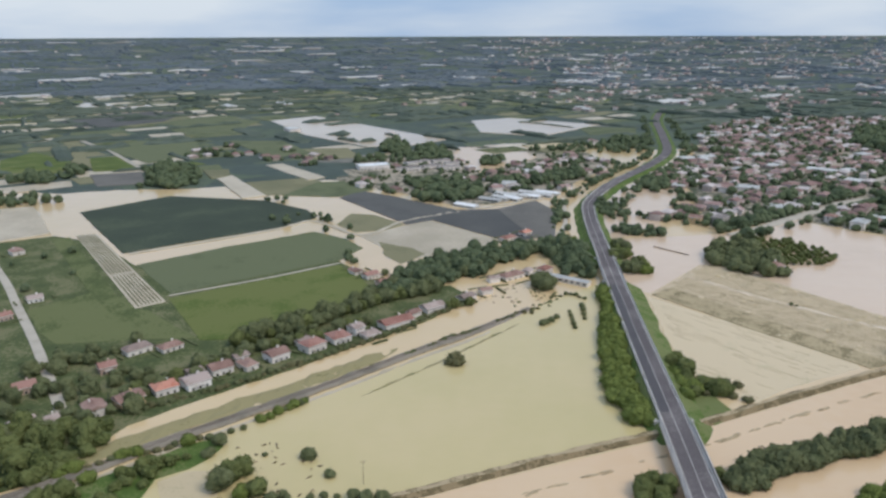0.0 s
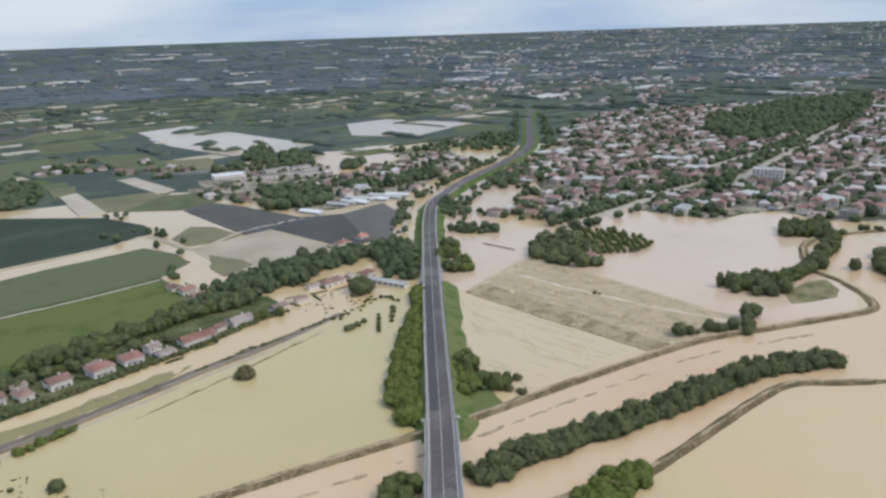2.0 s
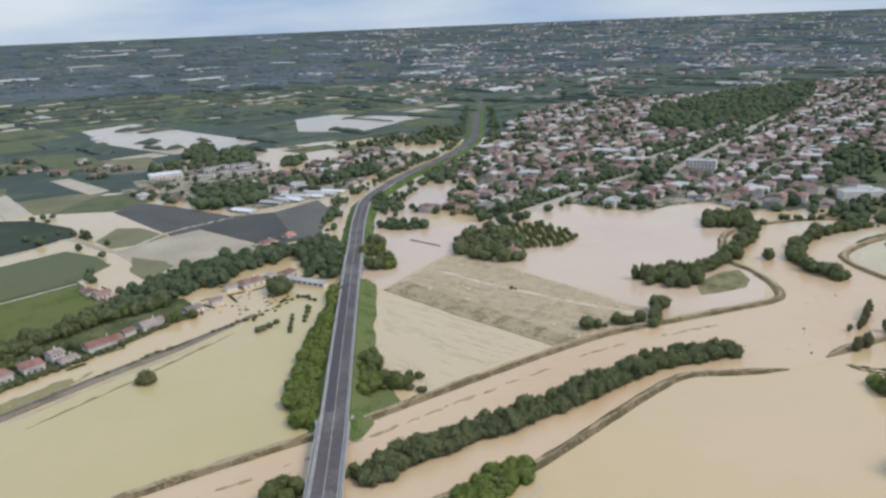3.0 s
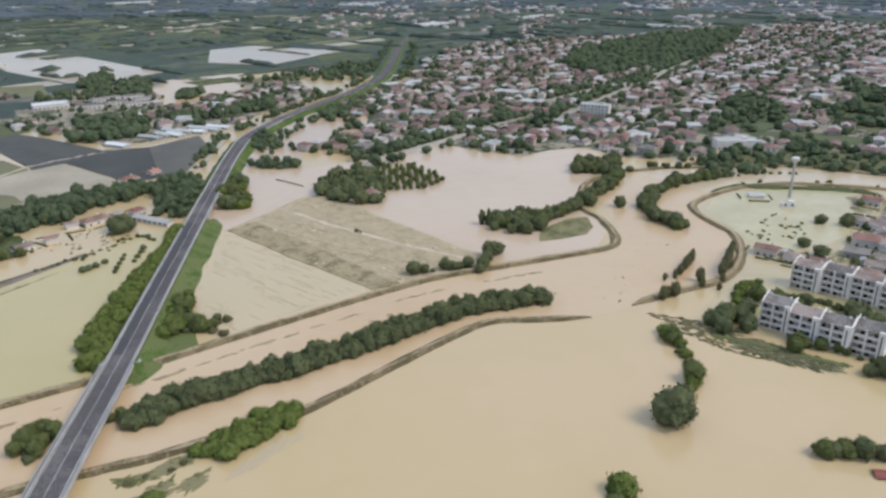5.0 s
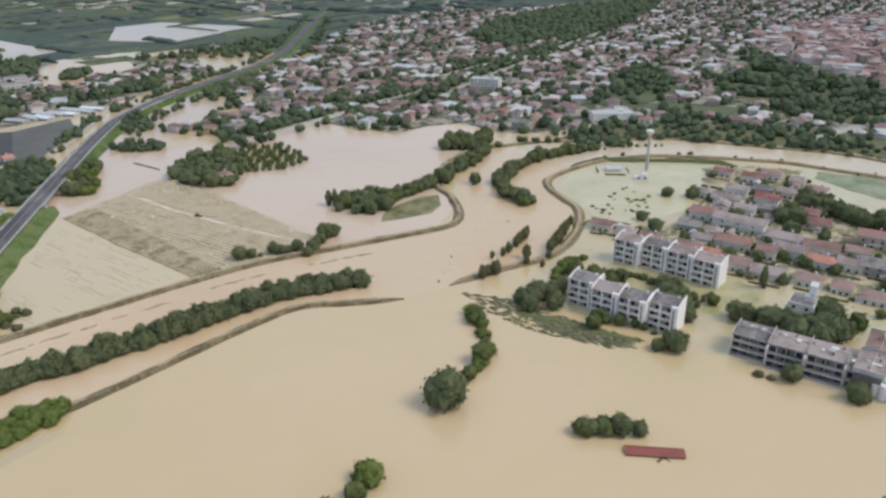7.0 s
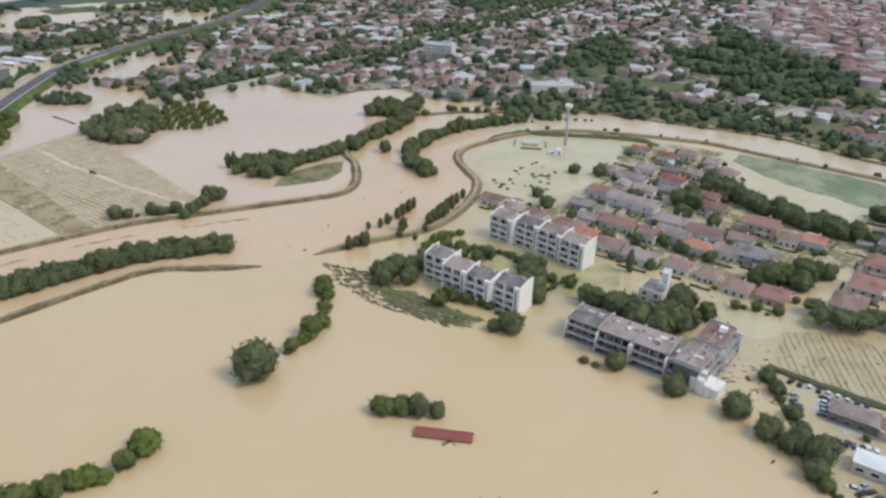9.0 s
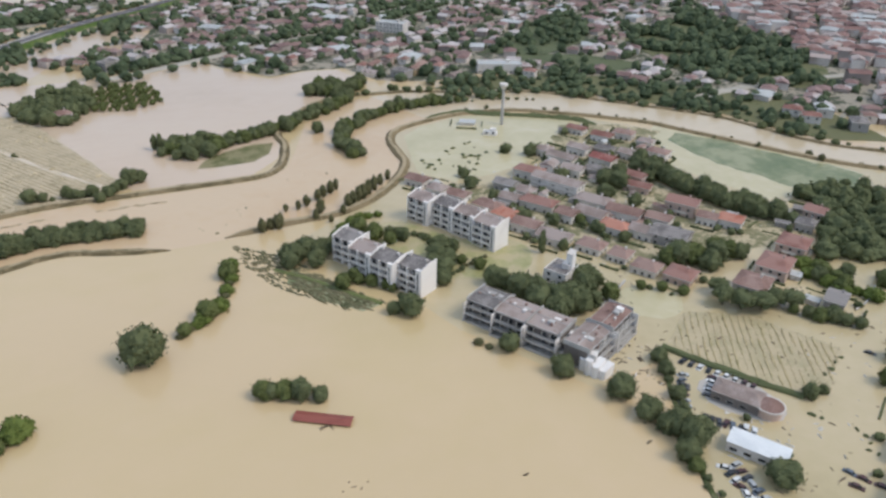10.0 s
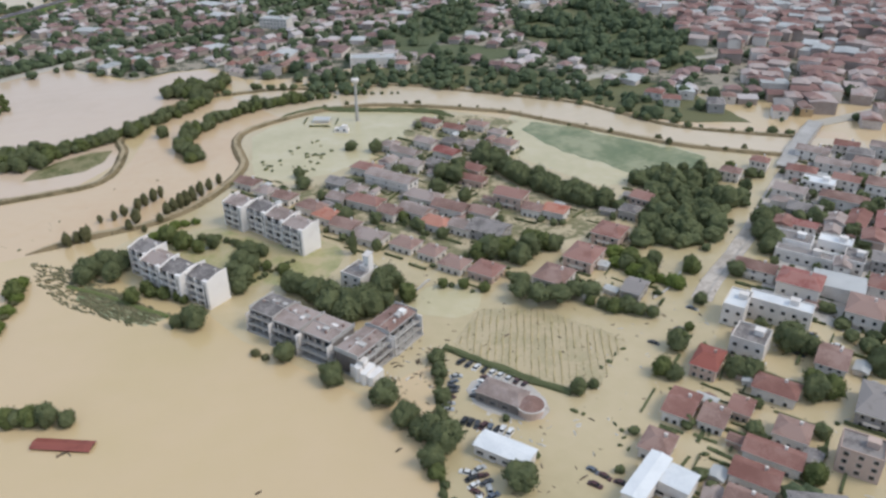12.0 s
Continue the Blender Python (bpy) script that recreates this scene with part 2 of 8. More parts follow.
M["concrete"] = material("grey_concrete", [(0.36, 0.34, 0.32), (0.45, 0.43, 0.41), (0.52, 0.50, 0.48)], 0.85, 9, 0.7, 0.2)
M["steel"] = material("galvanised_steel", [(0.42, 0.42, 0.43), (0.55, 0.55, 0.56)], 0.45, 5, 0.5, metal=0.7)
M["ballast"] = material("railway_ballast", [(0.13, 0.115, 0.095), (0.18, 0.16, 0.13), (0.24, 0.21, 0.17)], 0.95, 12, 0.6, 0.5)
M["gravel"] = material("pale_gravel_track", [(0.34, 0.31, 0.26), (0.45, 0.41, 0.35)], 0.9, 10, 0.8, 0.2)
M["rail"] = material("rusty_rail", [(0.12, 0.08, 0.06), (0.22, 0.17, 0.13)], 0.5, 4, 0.3, metal=0.6)
M["leaf"] = material("broadleaf_foliage", [(0.050, 0.064, 0.022), (0.076, 0.094, 0.031), (0.116, 0.134, 0.050)], 0.85, 6, 0.7, 0.18, spec=0.12, island=True, mixamount=0.8)
M["leaf_dark"] = material("dark_foliage", [(0.056, 0.069, 0.034), (0.080, 0.096, 0.046), (0.120, 0.135, 0.066)], 0.85, 6, 0.7, 0.18, spec=0.12, island=True, mixamount=0.8)
M["leaf_bright"] = material("fresh_green_foliage", [(0.062, 0.088, 0.020), (0.095, 0.13, 0.030), (0.135, 0.168, 0.046)], 0.85, 6, 0.7, 0.18, spec=0.12, island=True, mixamount=0.8)
M["leaf_olive"] = material("dull_olive_foliage", [(0.065, 0.070, 0.034), (0.095, 0.098, 0.046), (0.13, 0.125, 0.062)], 0.85, 6, 0.7, 0.18, spec=0.2, island=True, mixamount=0.8)
M["bark"] = material("bark", [(0.07, 0.05, 0.035), (0.13, 0.10, 0.07)], 0.95, 2, 0.3, 0.4)
M["tile"] = material("terracotta_roof_tiles", [(0.215, 0.10, 0.082), (0.275, 0.14, 0.115), (0.335, 0.19, 0.16)], 0.9, 7, 0.5, 0.4, mixamount=0.5)
M["tile_orange"] = material("orange_roof_tiles", [(0.36, 0.125, 0.08), (0.45, 0.17, 0.115), (0.49, 0.235, 0.175)], 0.9, 5, 0.5, 0.4, mixamount=0.8)
M["tile_brown"] = material("brown_roof_tiles", [(0.19, 0.112, 0.093), (0.262, 0.162, 0.136), (0.335, 0.225, 0.193)], 0.9, 7, 0.5, 0.4, mixamount=0.5)
M["tile_dull"] = material("weathered_grey_brown_tiles", [(0.21, 0.16, 0.143), (0.295, 0.23, 0.206), (0.39, 0.318, 0.292)], 0.9, 7, 0.5, 0.4)
M["tile_grey"] = material("grey_flat_roof", [(0.145, 0.13, 0.126), (0.21, 0.188, 0.18), (0.29, 0.262, 0.25)], 0.9, 5, 0.6, 0.3, mixamount=0.8)
M["tile_red"] = material("fresh_red_roof_tiles", [(0.235, 0.082, 0.07), (0.31, 0.115, 0.10), (0.37, 0.18, 0.155)], 0.85, 5, 0.5, 0.35, mixamount=0.8)
M["fascia"] = material("pale_eaves_board", [(0.50, 0.455, 0.42), (0.66, 0.62, 0.58)], 0.8, 4, 0.4)
M["red_sheet"] = material("red_sheet_roof", [(0.22, 0.066, 0.05), (0.29, 0.09, 0.068)], 0.6, 5, 0.5, 0.1, mixamount=0.8)
M["white_sheet"] = material("white_sheet_roof", [(0.62, 0.64, 0.66), (0.78, 0.79, 0.80)], 0.5, 8, 0.6, 0.1)
M["plaster"] = material("white_plaster", [(0.58, 0.53, 0.49), (0.76, 0.71, 0.67)], 0.9, 6, 0.5, 0.1)
M["bright_plaster"] = material("fresh_white_plaster", [(0.74, 0.69, 0.66), (0.86, 0.82, 0.79)], 0.9, 6, 0.5, 0.1)
M["ochre"] = material("ochre_plaster", [(0.45, 0.31, 0.17), (0.58, 0.43, 0.26)], 0.9, 6, 0.5, 0.1)
M["pink"] = material("pink_plaster", [(0.42, 0.30, 0.25), (0.55, 0.42, 0.36)], 0.9, 6, 0.5, 0.1)
M["grey_wall"] = material("grey_rendered_wall", [(0.27, 0.25, 0.24), (0.38, 0.355, 0.34)], 0.9, 6, 0.5, 0.1)
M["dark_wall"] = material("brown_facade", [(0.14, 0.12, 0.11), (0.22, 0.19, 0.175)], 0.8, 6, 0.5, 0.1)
M["frame"] = material("window_frame", [(0.4, 0.38, 0.35), (0.6, 0.58, 0.55)], 0.6, 3, 0.3)
M["glass"] = material("dark_window_glass", [(0.02, 0.022, 0.026), (0.04, 0.045, 0.05)], 0.08, 5, 0.8, spec=0.6)
M["debris"] = material("floating_debris", [(0.045, 0.035, 0.025), (0.10, 0.075, 0.05), (0.2, 0.15, 0.1)], 0.95, 4, 0.5, 0.3, island=True)
M["car_paint"] = material("car_paint", [(0.03, 0.03, 0.035), (0.25, 0.25, 0.26), (0.55, 0.55, 0.56)], 0.3, 60, 50, spec=0.6)
M["tyre"] = material("tyre_rubber", [(0.015, 0.015, 0.015), (0.03, 0.03, 0.03)], 0.9, 3, 0.2)


# ---- building blocks ----
def part(name, bm, mats, parent=None, label=""):
    """Links a bmesh as one mesh object, under a thing when one is given."""
    me = bpy.data.meshes.new(name)
    bm.to_mesh(me)
    bm.free()
    for mt in mats if isinstance(mats, (list, tuple)) else [mats]:
        me.materials.append(mt)
    ob = new(name, me)
    if parent:
        ob.parent = parent
    return tagged(ob, label)


def mesh_part(name, verts, faces, mats, parent=None, label="", slots=None, smooth=False):
    me = bpy.data.meshes.new(name)
    me.from_pydata(verts, [], faces)
    for mt in mats if isinstance(mats, (list, tuple)) else [mats]:
        me.materials.append(mt)
    if slots is not None:
        me.polygons.foreach_set("material_index", slots)
    if smooth:
        me.polygons.foreach_set("use_smooth", [True] * len(me.polygons))
    me.update()
    ob = new(name, me)
    if parent:
        ob.parent = parent
    return tagged(ob, label)


def thing(name, label, category, group="", at=None):
    ob = tagged(new(name), label, category, group)
    ob.empty_display_size = 0.5
    if at is not None:
        ob.matrix_basis = at
    return ob


def box(bm, x0, x1, y0, y1, z0, z1, slot=0):
    v = [bm.verts.new(p) for p in ((x0, y0, z0), (x1, y0, z0), (x1, y1, z0), (x0, y1, z0), (x0, y0, z1), (x1, y0, z1), (x1, y1, z1), (x0, y1, z1))]
    for f in ((3, 2, 1, 0), (4, 5, 6, 7), (0, 1, 5, 4), (1, 2, 6, 5), (2, 3, 7, 6), (3, 0, 4, 7)):
        bm.faces.new([v[i] for i in f]).material_index = slot
    return v


def spline(points, step=4.0):
    """A smooth line through plan points, in about equal steps."""
    p = [Vector((*q, 0)) if len(q) == 2 else Vector(q) for q in points]
    p = [2 * p[0] - p[1]] + p + [2 * p[-1] - p[-2]]
    out = []
    for i in range(1, len(p) - 2):
        n = max(1, int((p[i + 1] - p[i]).length / step))
        for j in range(n):
            t = j / n
            a, b, c, d = p[i - 1], p[i], p[i + 1], p[i + 2]
            out.append(0.5 * (2 * b + (c - a) * t + (2 * a - 5 * b + 4 * c - d) * t * t + (3 * b - a - 3 * c + d) * t ** 3))
    return out + [p[-2]]


def sides(line):
    res = []
    for i, p in enumerate(line):
        d = line[min(i + 1, len(line) - 1)] - line[max(i - 1, 0)]
        d.z = 0
        d.normalize()
        res.append(Vector((-d.y, d.x, 0)))
    return res


def ribbon(name, line, section, mat, rough=0.0, parent=None, label="", slots=None, taper=False):
    """Sweeps a cross-section of (offset to the left, height) along a line."""
    side = sides(line)
    verts, faces, mi = [], [], []
    m = len(section)
    for i, (p, s) in enumerate(zip(line, side)):
        k = 1.0
        if taper:
            k = min(1.0, 0.15 + 0.25 * min(i, len(line) - 1 - i))
        for j, (o, h) in enumerate(section):
            q = p + s * o * (k if h <= 0 else k)
            w = rough * noise.noise(Vector((q.x * 0.15, q.y * 0.15, j * 3.1)))
            q = q + s * w * 2.0
            verts.append((q.x, q.y, p.z + h * (k if h > 0 else 1) + (w if 0 < j < m - 1 else 0)))
    for i in range(len(line) - 1):
        for j in range(m - 1):
            a = i * m + j
            faces.append((a, a + m, a + m + 1, a + 1))
            mi.append(slots[j] if slots else 0)
    return mesh_part(name, verts, faces, mat, parent, label, mi)


def ragged(points, step=6.0, amount=1.0, seed=0.0):
    """A closed outline broken into steps and made uneven."""
    out = []
    for a, b in zip(points, points[1:] + points[:1]):
        a, b = Vector((*a, 0)), Vector((*b, 0))
        n = max(1, int((b - a).length / step))
        d = (b - a).normalized()
        for i in range(n):
            q = a.lerp(b, i / n)
            q += Vector((-d.y, d.x, 0)) * amount * noise.noise(Vector((q.x * 0.11, q.y * 0.11, seed)))
            out.append((q.x, q.y))
    return out


def slab(name, points, z, mat, label, category="field", depth=0.9, amount=0.8, step=6.0):
    """A plot of land: a low slab with a sloping, uneven rim."""
    pts = ragged(points, step, amount, z * 7) if amount else list(points)
    bm = bmesh.new()
    top = [bm.verts.new((x, y, z)) for x, y in pts]
    cx, cy = sum(p[0] for p in pts) / len(pts), sum(p[1] for p in pts) / len(pts)
    low = []
    for x, y in pts:
        d = Vector((x - cx, y - cy, 0)).normalized()
        low.append(bm.verts.new((x + d.x * 0.8, y + d.y * 0.8, z - depth)))
    bm.faces.new(top)
    for i in range(len(top)):
        j = (i + 1) % len(top)
        bm.faces.new((top[i], low[i], low[j], top[j]))
    bmesh.ops.recalc_face_normals(bm, faces=bm.faces)
    bmesh.ops.triangulate(bm, faces=[f for f in bm.faces if len(f.verts) > 4])
    return tagged(part(name, bm, mat), label, category, kind="structure")


def inside(x, y, pts):
    c = False
    for (x0, y0), (x1, y1) in zip(pts, pts[1:] + pts[:1]):
        if (y0 > y) != (y1 > y) and x < (x1 - x0) * (y - y0) / (y1 - y0) + x0:
            c = not c
    return c


def near_line(x, y, line, d):
    return any((p.x - x) ** 2 + (p.y - y) ** 2 < d * d for p in line)


# ---- ground, water ----
CX, CY = 150.0, 0.0


def flooded(x, y):
    """1 where the plain lies under water, 0 where it stays dry."""
    n = noise.noise(Vector((x / 200, y / 200, 2.0)))
    d = max(math.hypot((x - 330) / 1.25, y - 100) - 880 + 160 * n, min(-60 - x, y - 700 - 60 * n))
    return 1.0 - min(1.0, max(0.0, d / 40))


def build_ground():
    rings = [0.0] + [30 * 1.06 ** i for i in range(88)]
    rings = [r for r in rings if r < 4940] + [4960.0]
    seg = 240
    verts, faces = [(CX, CY, -0.9)], []
    for r in rings[1:]:
        s = max(0.0, (r - 2200) / 2760)
        for j in range(seg):
            a = 2 * math.pi * j / seg
            x, y = CX + r * math.cos(a), CY + r * math.sin(a)
            verts.append((x, y, 118 * s * s + 0.45 - 1.35 * flooded(x, y)))
    for j in range(seg):
        faces.append((0, 1 + j, 1 + (j + 1) % seg))
    for i in range(len(rings) - 2):
        for j in range(seg):
            a, b = 1 + i * seg + j, 1 + i * seg + (j + 1) % seg
            faces.append((a, a + seg, b + seg, b))
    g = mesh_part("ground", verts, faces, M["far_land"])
    return tagged(g, "wide green river plain of plots, groves and greenhouses", "ground", kind="structure")


build_ground()


def sheet(name, pts, z, mat, label, category="water"):
    bm = bmesh.new()
    bm.faces.new([bm.verts.new((x, y, z)) for x, y in pts])
    bmesh.ops.recalc_face_normals(bm, faces=bm.faces)
    if bm.faces[:][0].normal.z < 0:
        bmesh.ops.reverse_faces(bm, faces=bm.faces)
    bmesh.ops.triangulate(bm, faces=bm.faces)
    return tagged(part(name, bm, mat), label, category, kind="structure")


sheet("water", [(-1200, -1300), (1900, -1300), (1900, 1400), (-1200, 1400)], 0.0, M["water"], "brown muddy flood water over fields and streets")
RIVER_N = [(-60, 190), (16, 224), (80, 250), (127, 272), (190, 302), (223, 315), (255, 321), (318, 333), (334, 347), (340, 370), (350, 420), (389, 466),
           (427, 476), (476, 472), (512, 462), (551, 452), (585, 429), (614, 400), (638, 367), (658, 333), (685, 314), (740, 285)]
RIVER_S = [(-60, 110), (40, 170), (89, 198), (126, 206), (167, 226), (214, 258), (235, 268), (280, 263), (305, 268), (334, 280), (370, 296), (396, 340), (398, 390), (419, 412),
           (449, 424), (482, 427), (517, 414), (550, 395), (566, 384), (590, 354), (613, 327), (635, 301), (660, 282), (720, 240)]
sheet("river", [(400, 470), (427, 476), (470, 470), (515, 462), (556, 434), (590, 408), (618, 384), (636, 352), (652, 326), (682, 304), (740, 270), (720, 240), (660, 282), (635, 301), (613, 327), (590, 354), (566, 384), (550, 395), (517, 414), (482, 427), (449, 424), (425, 418)], 0.055, M["pale_river"], "pale swollen river bending round the houses", "river")
sheet("river", RIVER_N + RIVER_S[::-1], 0.03, M["river"], "swollen muddy river spilling between its dikes", "river")
sheet("pond", [(178, 467), (164, 467), (119, 413), (104, 425), (108, 470), (116, 512), (120, 532), (150, 536), (203, 545), (216, 543), (243, 562), (279, 589), (298, 563), (332, 530), (361, 545), (386, 546), (404, 506), (384, 482), (352, 452), (333, 409), (334, 385), (330, 362), (316, 341), (290, 336), (258, 331)], 0.045, M["pond"], "wide pale pond of flood water before the town", "pond")
sheet("marsh", [(118, 530), (165, 556), (172, 588), (205, 600), (216, 650), (236, 704), (190, 744), (152, 706), (132, 640), (124, 570)], 0.055, M["pond"], "pale flooded marsh between the road and the town")
sheet("flooded_field", [(-150, 190), (-134, 212), (-54, 284), (12, 345), (66, 408), (92, 430), (92, 380), (78, 300), (78, 256), (44, 242), (-20, 214), (-60, 198), (-160, 150)], 0.02, M["green_water"], "still yellow-green flood over a field by the railway")
sheet("flooded_streets", [(427, 40), (432, 96), (447, 146), (418, 136), (384, 178), (374, 198), (343, 232), (330, 258), (372, 296), (398, 340), (400, 390), (450, 420), (520, 408), (600, 330), (690, 250), (900, 200), (1000, -100), (450, -100)], 0.02, M["street_water"],
      "dull brown flood water between the houses")

# ---- dikes, road, railway ----
GRASSY = [(-4.4, -0.6), (-3.2, 0.35), (-1.1, 1.6), (1.1, 1.7), (3.2, 0.35), (4.4, -0.6)]


def dike(points, label, k=1.0, taper=False):
    r = ribbon("dike", spline(points, 3.0), [(o * k, h * k if h > 0 else h) for o, h in GRASSY], [M["dike_grass"], M["crest"]], 0.35, slots=[0, 0, 1, 0, 0], taper=taper)
    return tagged(r, label, "dike", "river dikes", "structure")


DIKE_N = [(-300, 60), (-160, 140), (-110, 172), (-60, 196), (-20, 212), (16, 228), (44, 240), (80, 254), (95, 260), (127, 276), (160, 292), (190, 306), (223, 319), (255, 325), (288, 331), (318, 337), (328, 345), (333, 360), (335, 384), (333, 409), (352, 450), (372, 470)]
DIKE_S = [(-260, -60), (-120, 50), (-40, 118), (20, 160), (60, 188), (89, 196), (105, 199), (126, 206), (151, 214), (167, 224), (189, 239), (214, 256), (235, 267), (255, 265), (280, 262)]
DIKE_E = [(302, 269), (317, 275), (334, 280), (352, 284), (370, 296), (386, 316), (397, 340), (397, 359), (396, 378), (402, 395), (419, 408), (449, 421), (482, 424), (517, 411), (550, 392), (566, 381), (590, 352), (613, 324), (635, 299), (660, 280), (690, 262)]
DIKE_NE = [(380, 474), (427, 478), (470, 468), (515, 462), (556, 434), (590, 408), (618, 384), (636, 352), (652, 326), (682, 304), (708, 288)]
dike(DIKE_N, "long grassy earth dike with a worn crest along the river", 0.82)
dike(DIKE_S, "low grassy dike breached at its end by the flood", 0.72, taper=True)
dike(DIKE_E, "winding grassy river dike before the flooded houses", 0.85, taper=True)
dike(DIKE_NE, "grassy dike on the town side of the river", 0.75)

ROAD = spline([(26, -400, 4.4), (44.7, -200, 4.4), (57.6, -60, 4.4), (68.6, 60, 4.4), (77, 150, 4.4), (82, 205, 4.4), (86.6, 254, 4.3), (92.6, 327, 4.2), (98, 390, 4.2), (106, 480, 4.2), (116, 583, 4.0), (129, 649, 3.8), (170, 738, 3.4),
               (230, 838, 2.8), (278, 940, 2.4), (318, 1105, 1.6), (362, 1300, 1.2), (430, 1500, 1.2)], 5.0)


def cut(line, y0, y1):
    return [p for p in line if y0 <= p.y <= y1]


def build_road():
    deck = tagged(ribbon("road", ROAD, [(-5.4, -0.7), (-5.4, 0.0), (5.4, 0.0), (5.4, -0.7)], M["asphalt"]), "two-lane asphalt road raised over the flooded plain", "road", kind="structure")
    ribbon("resurfaced_lane", cut(ROAD, 262, 420), [(0.25, 0.006), (4.6, 0.006)], M["asphalt_new"], parent=deck, label="darker resurfaced lane")
    for o, w in ((-4.5, 0.14), (4.5, 0.14), (0.12, 0.09)):
        ribbon("lane_marking", cut(ROAD, -395, 900), [(o - w, 0.012), (o + w, 0.012)], M["paint"], parent=deck, label="faded white road line")
    for o in (-6.1, 6.1):
        ribbon("bridge_parapet", cut(ROAD, -395, 258), [(o - 0.2, -0.2), (o - 0.2, 0.75), (o + 0.2, 0.75), (o + 0.2, -0.2)], M["concrete"], parent=deck, label="pale concrete bridge parapet")
    for o in (-5.25, 5.25):
        ribbon("kerb", cut(ROAD, -395, 700), [(o - 0.28, -0.2), (o - 0.28, 0.22), (o + 0.28, 0.22), (o + 0.28, -0.2)], M["concrete"], parent=deck)
    # viaduct over the river, from the abutment southwards
    for y0, y1 in ((-400, 256), (426, 474)):
        ribbon("bridge_deck", cut(ROAD, y0, y1), [(6.3, -0.1), (6.3, -0.5), (4.6, -0.9), (4.2, -1.9), (-4.2, -1.9), (-4.6, -0.9), (-6.3, -0.5), (-6.3, -0.1)], M["concrete"], parent=deck, label="concrete bridge deck")
    for k, p in enumerate(ROAD):
        if (-390 < p.y < 250 and k % 5 == 0) or (430 < p.y < 470 and k % 4 == 0):
            bm = bmesh.new()
            for x in (-3.0, 3.0):
                box(bm, p.x + x - 0.7, p.x + x + 0.7, p.y - 0.7, p.y + 0.7, -1.0, p.z - 2.4)
            box(bm, p.x - 4.6, p.x + 4.6, p.y - 0.8, p.y + 0.8, p.z - 2.4, p.z - 1.85)
            part("bridge_pier", bm, M["concrete"], deck)
    for y, w in ((257, 7.5), (425, 7), (475, 7)):
        p = min(ROAD, key=lambda q: abs(q.y - y))
        bm = bmesh.new()
        box(bm, p.x - w, p.x + w, p.y - 1.2, p.y + 1.2, -1.0, p.z - 0.72)
        part("abutment", bm, M["concrete"], deck)
    return deck


road = build_road()


def guard_rail(side):
    line = cut(ROAD, -395, 720)
    s = sides(line)
    rail = thing("guard_rail", "galvanised steel guard rail on posts along the road edge", "guard rail", "guard rails")
    o = side * 5.28
    ribbon("rail_beam", line, [(o - 0.05, 0.45), (o - 0.09, 0.62), (o - 0.05, 0.8), (o + 0.06, 0.8), (o + 0.06, 0.45), (o - 0.05, 0.45)], M["steel"], parent=rail)
    ribbon("hand_rail", cut(ROAD, -395, 262), [(side * 5.75 - 0.06, 1.0), (side * 5.75 - 0.06, 1.12), (side * 5.75 + 0.06, 1.12), (side * 5.75 + 0.06, 1.0), (side * 5.75 - 0.06, 1.0)], M["steel"], parent=rail)
    post = None
    for p, q in list(zip(line, s))[::2]:
        if p.y > 560:
            continue
        at = p + q * o
        if post is None:
            bm = bmesh.new()
            box(bm, -0.07, 0.07, -0.07, 0.07, 0.0, 0.82)
            post = part("post", bm, M["steel"], rail)
            post.location = at
        else:
            c = new("post", post.data)
            c.parent, c.location = rail, at
    return rail


guard_rail(1)
guard_rail(-1)


def embankment(y0, y1, left, right):
    line = cut(ROAD, y0, y1)
    s = sides(line)
    rows = [(p, q, 1.0) for p, q in zip(line, s)]
    d0, d1 = (line[0] - line[1]).normalized(), (line[-1] - line[-2]).normalized()
    # the ends run out in rounded cones under the bridge decks
    rows = [(line[0] + d0 * 13, s[0], 0.0), (line[0] + d0 * 7, s[0], 0.5)] + rows + [(line[-1] + d1 * 7, s[-1], 0.5), (line[-1] + d1 * 13, s[-1], 0.0)]
    verts, faces = [], []
    for p, q, k in rows:
        h = p.z * k
        for o, z in ((left, -0.8), (left * 0.82, 0.5 * k), (left * 0.66, 0.8 * k + h * 0.18), (6.2, h - 0.6), (5.2, h - 0.72), (-5.2, h - 0.72), (-6.2, h - 0.6), (-right * 0.62, 0.8 * k + h * 0.2), (-right * 0.82, 0.5 * k), (-right, -0.8)):
            w = 2.2 * noise.noise(Vector((p.x * 0.06 + o, p.y * 0.06, 1))) if abs(o) > 9 else 0
            v = p + q * ((o + w) * (0.62 + 0.38 * k))
            verts.append((v.x, v.y, z))
    for i in range(len(rows) - 1):
        for j in range(9):
            a = i * 10 + j
            faces.append((a, a + 10, a + 11, a + 1))
    e = mesh_part("embankment", verts, faces, M["bank_grass"])
    return tagged(e, "grassy road embankment standing out of the flood", "embankment", "road embankments", "structure")


embankment(257, 426, 12.5, 17)
embankment(474, 1480, 13, 13)

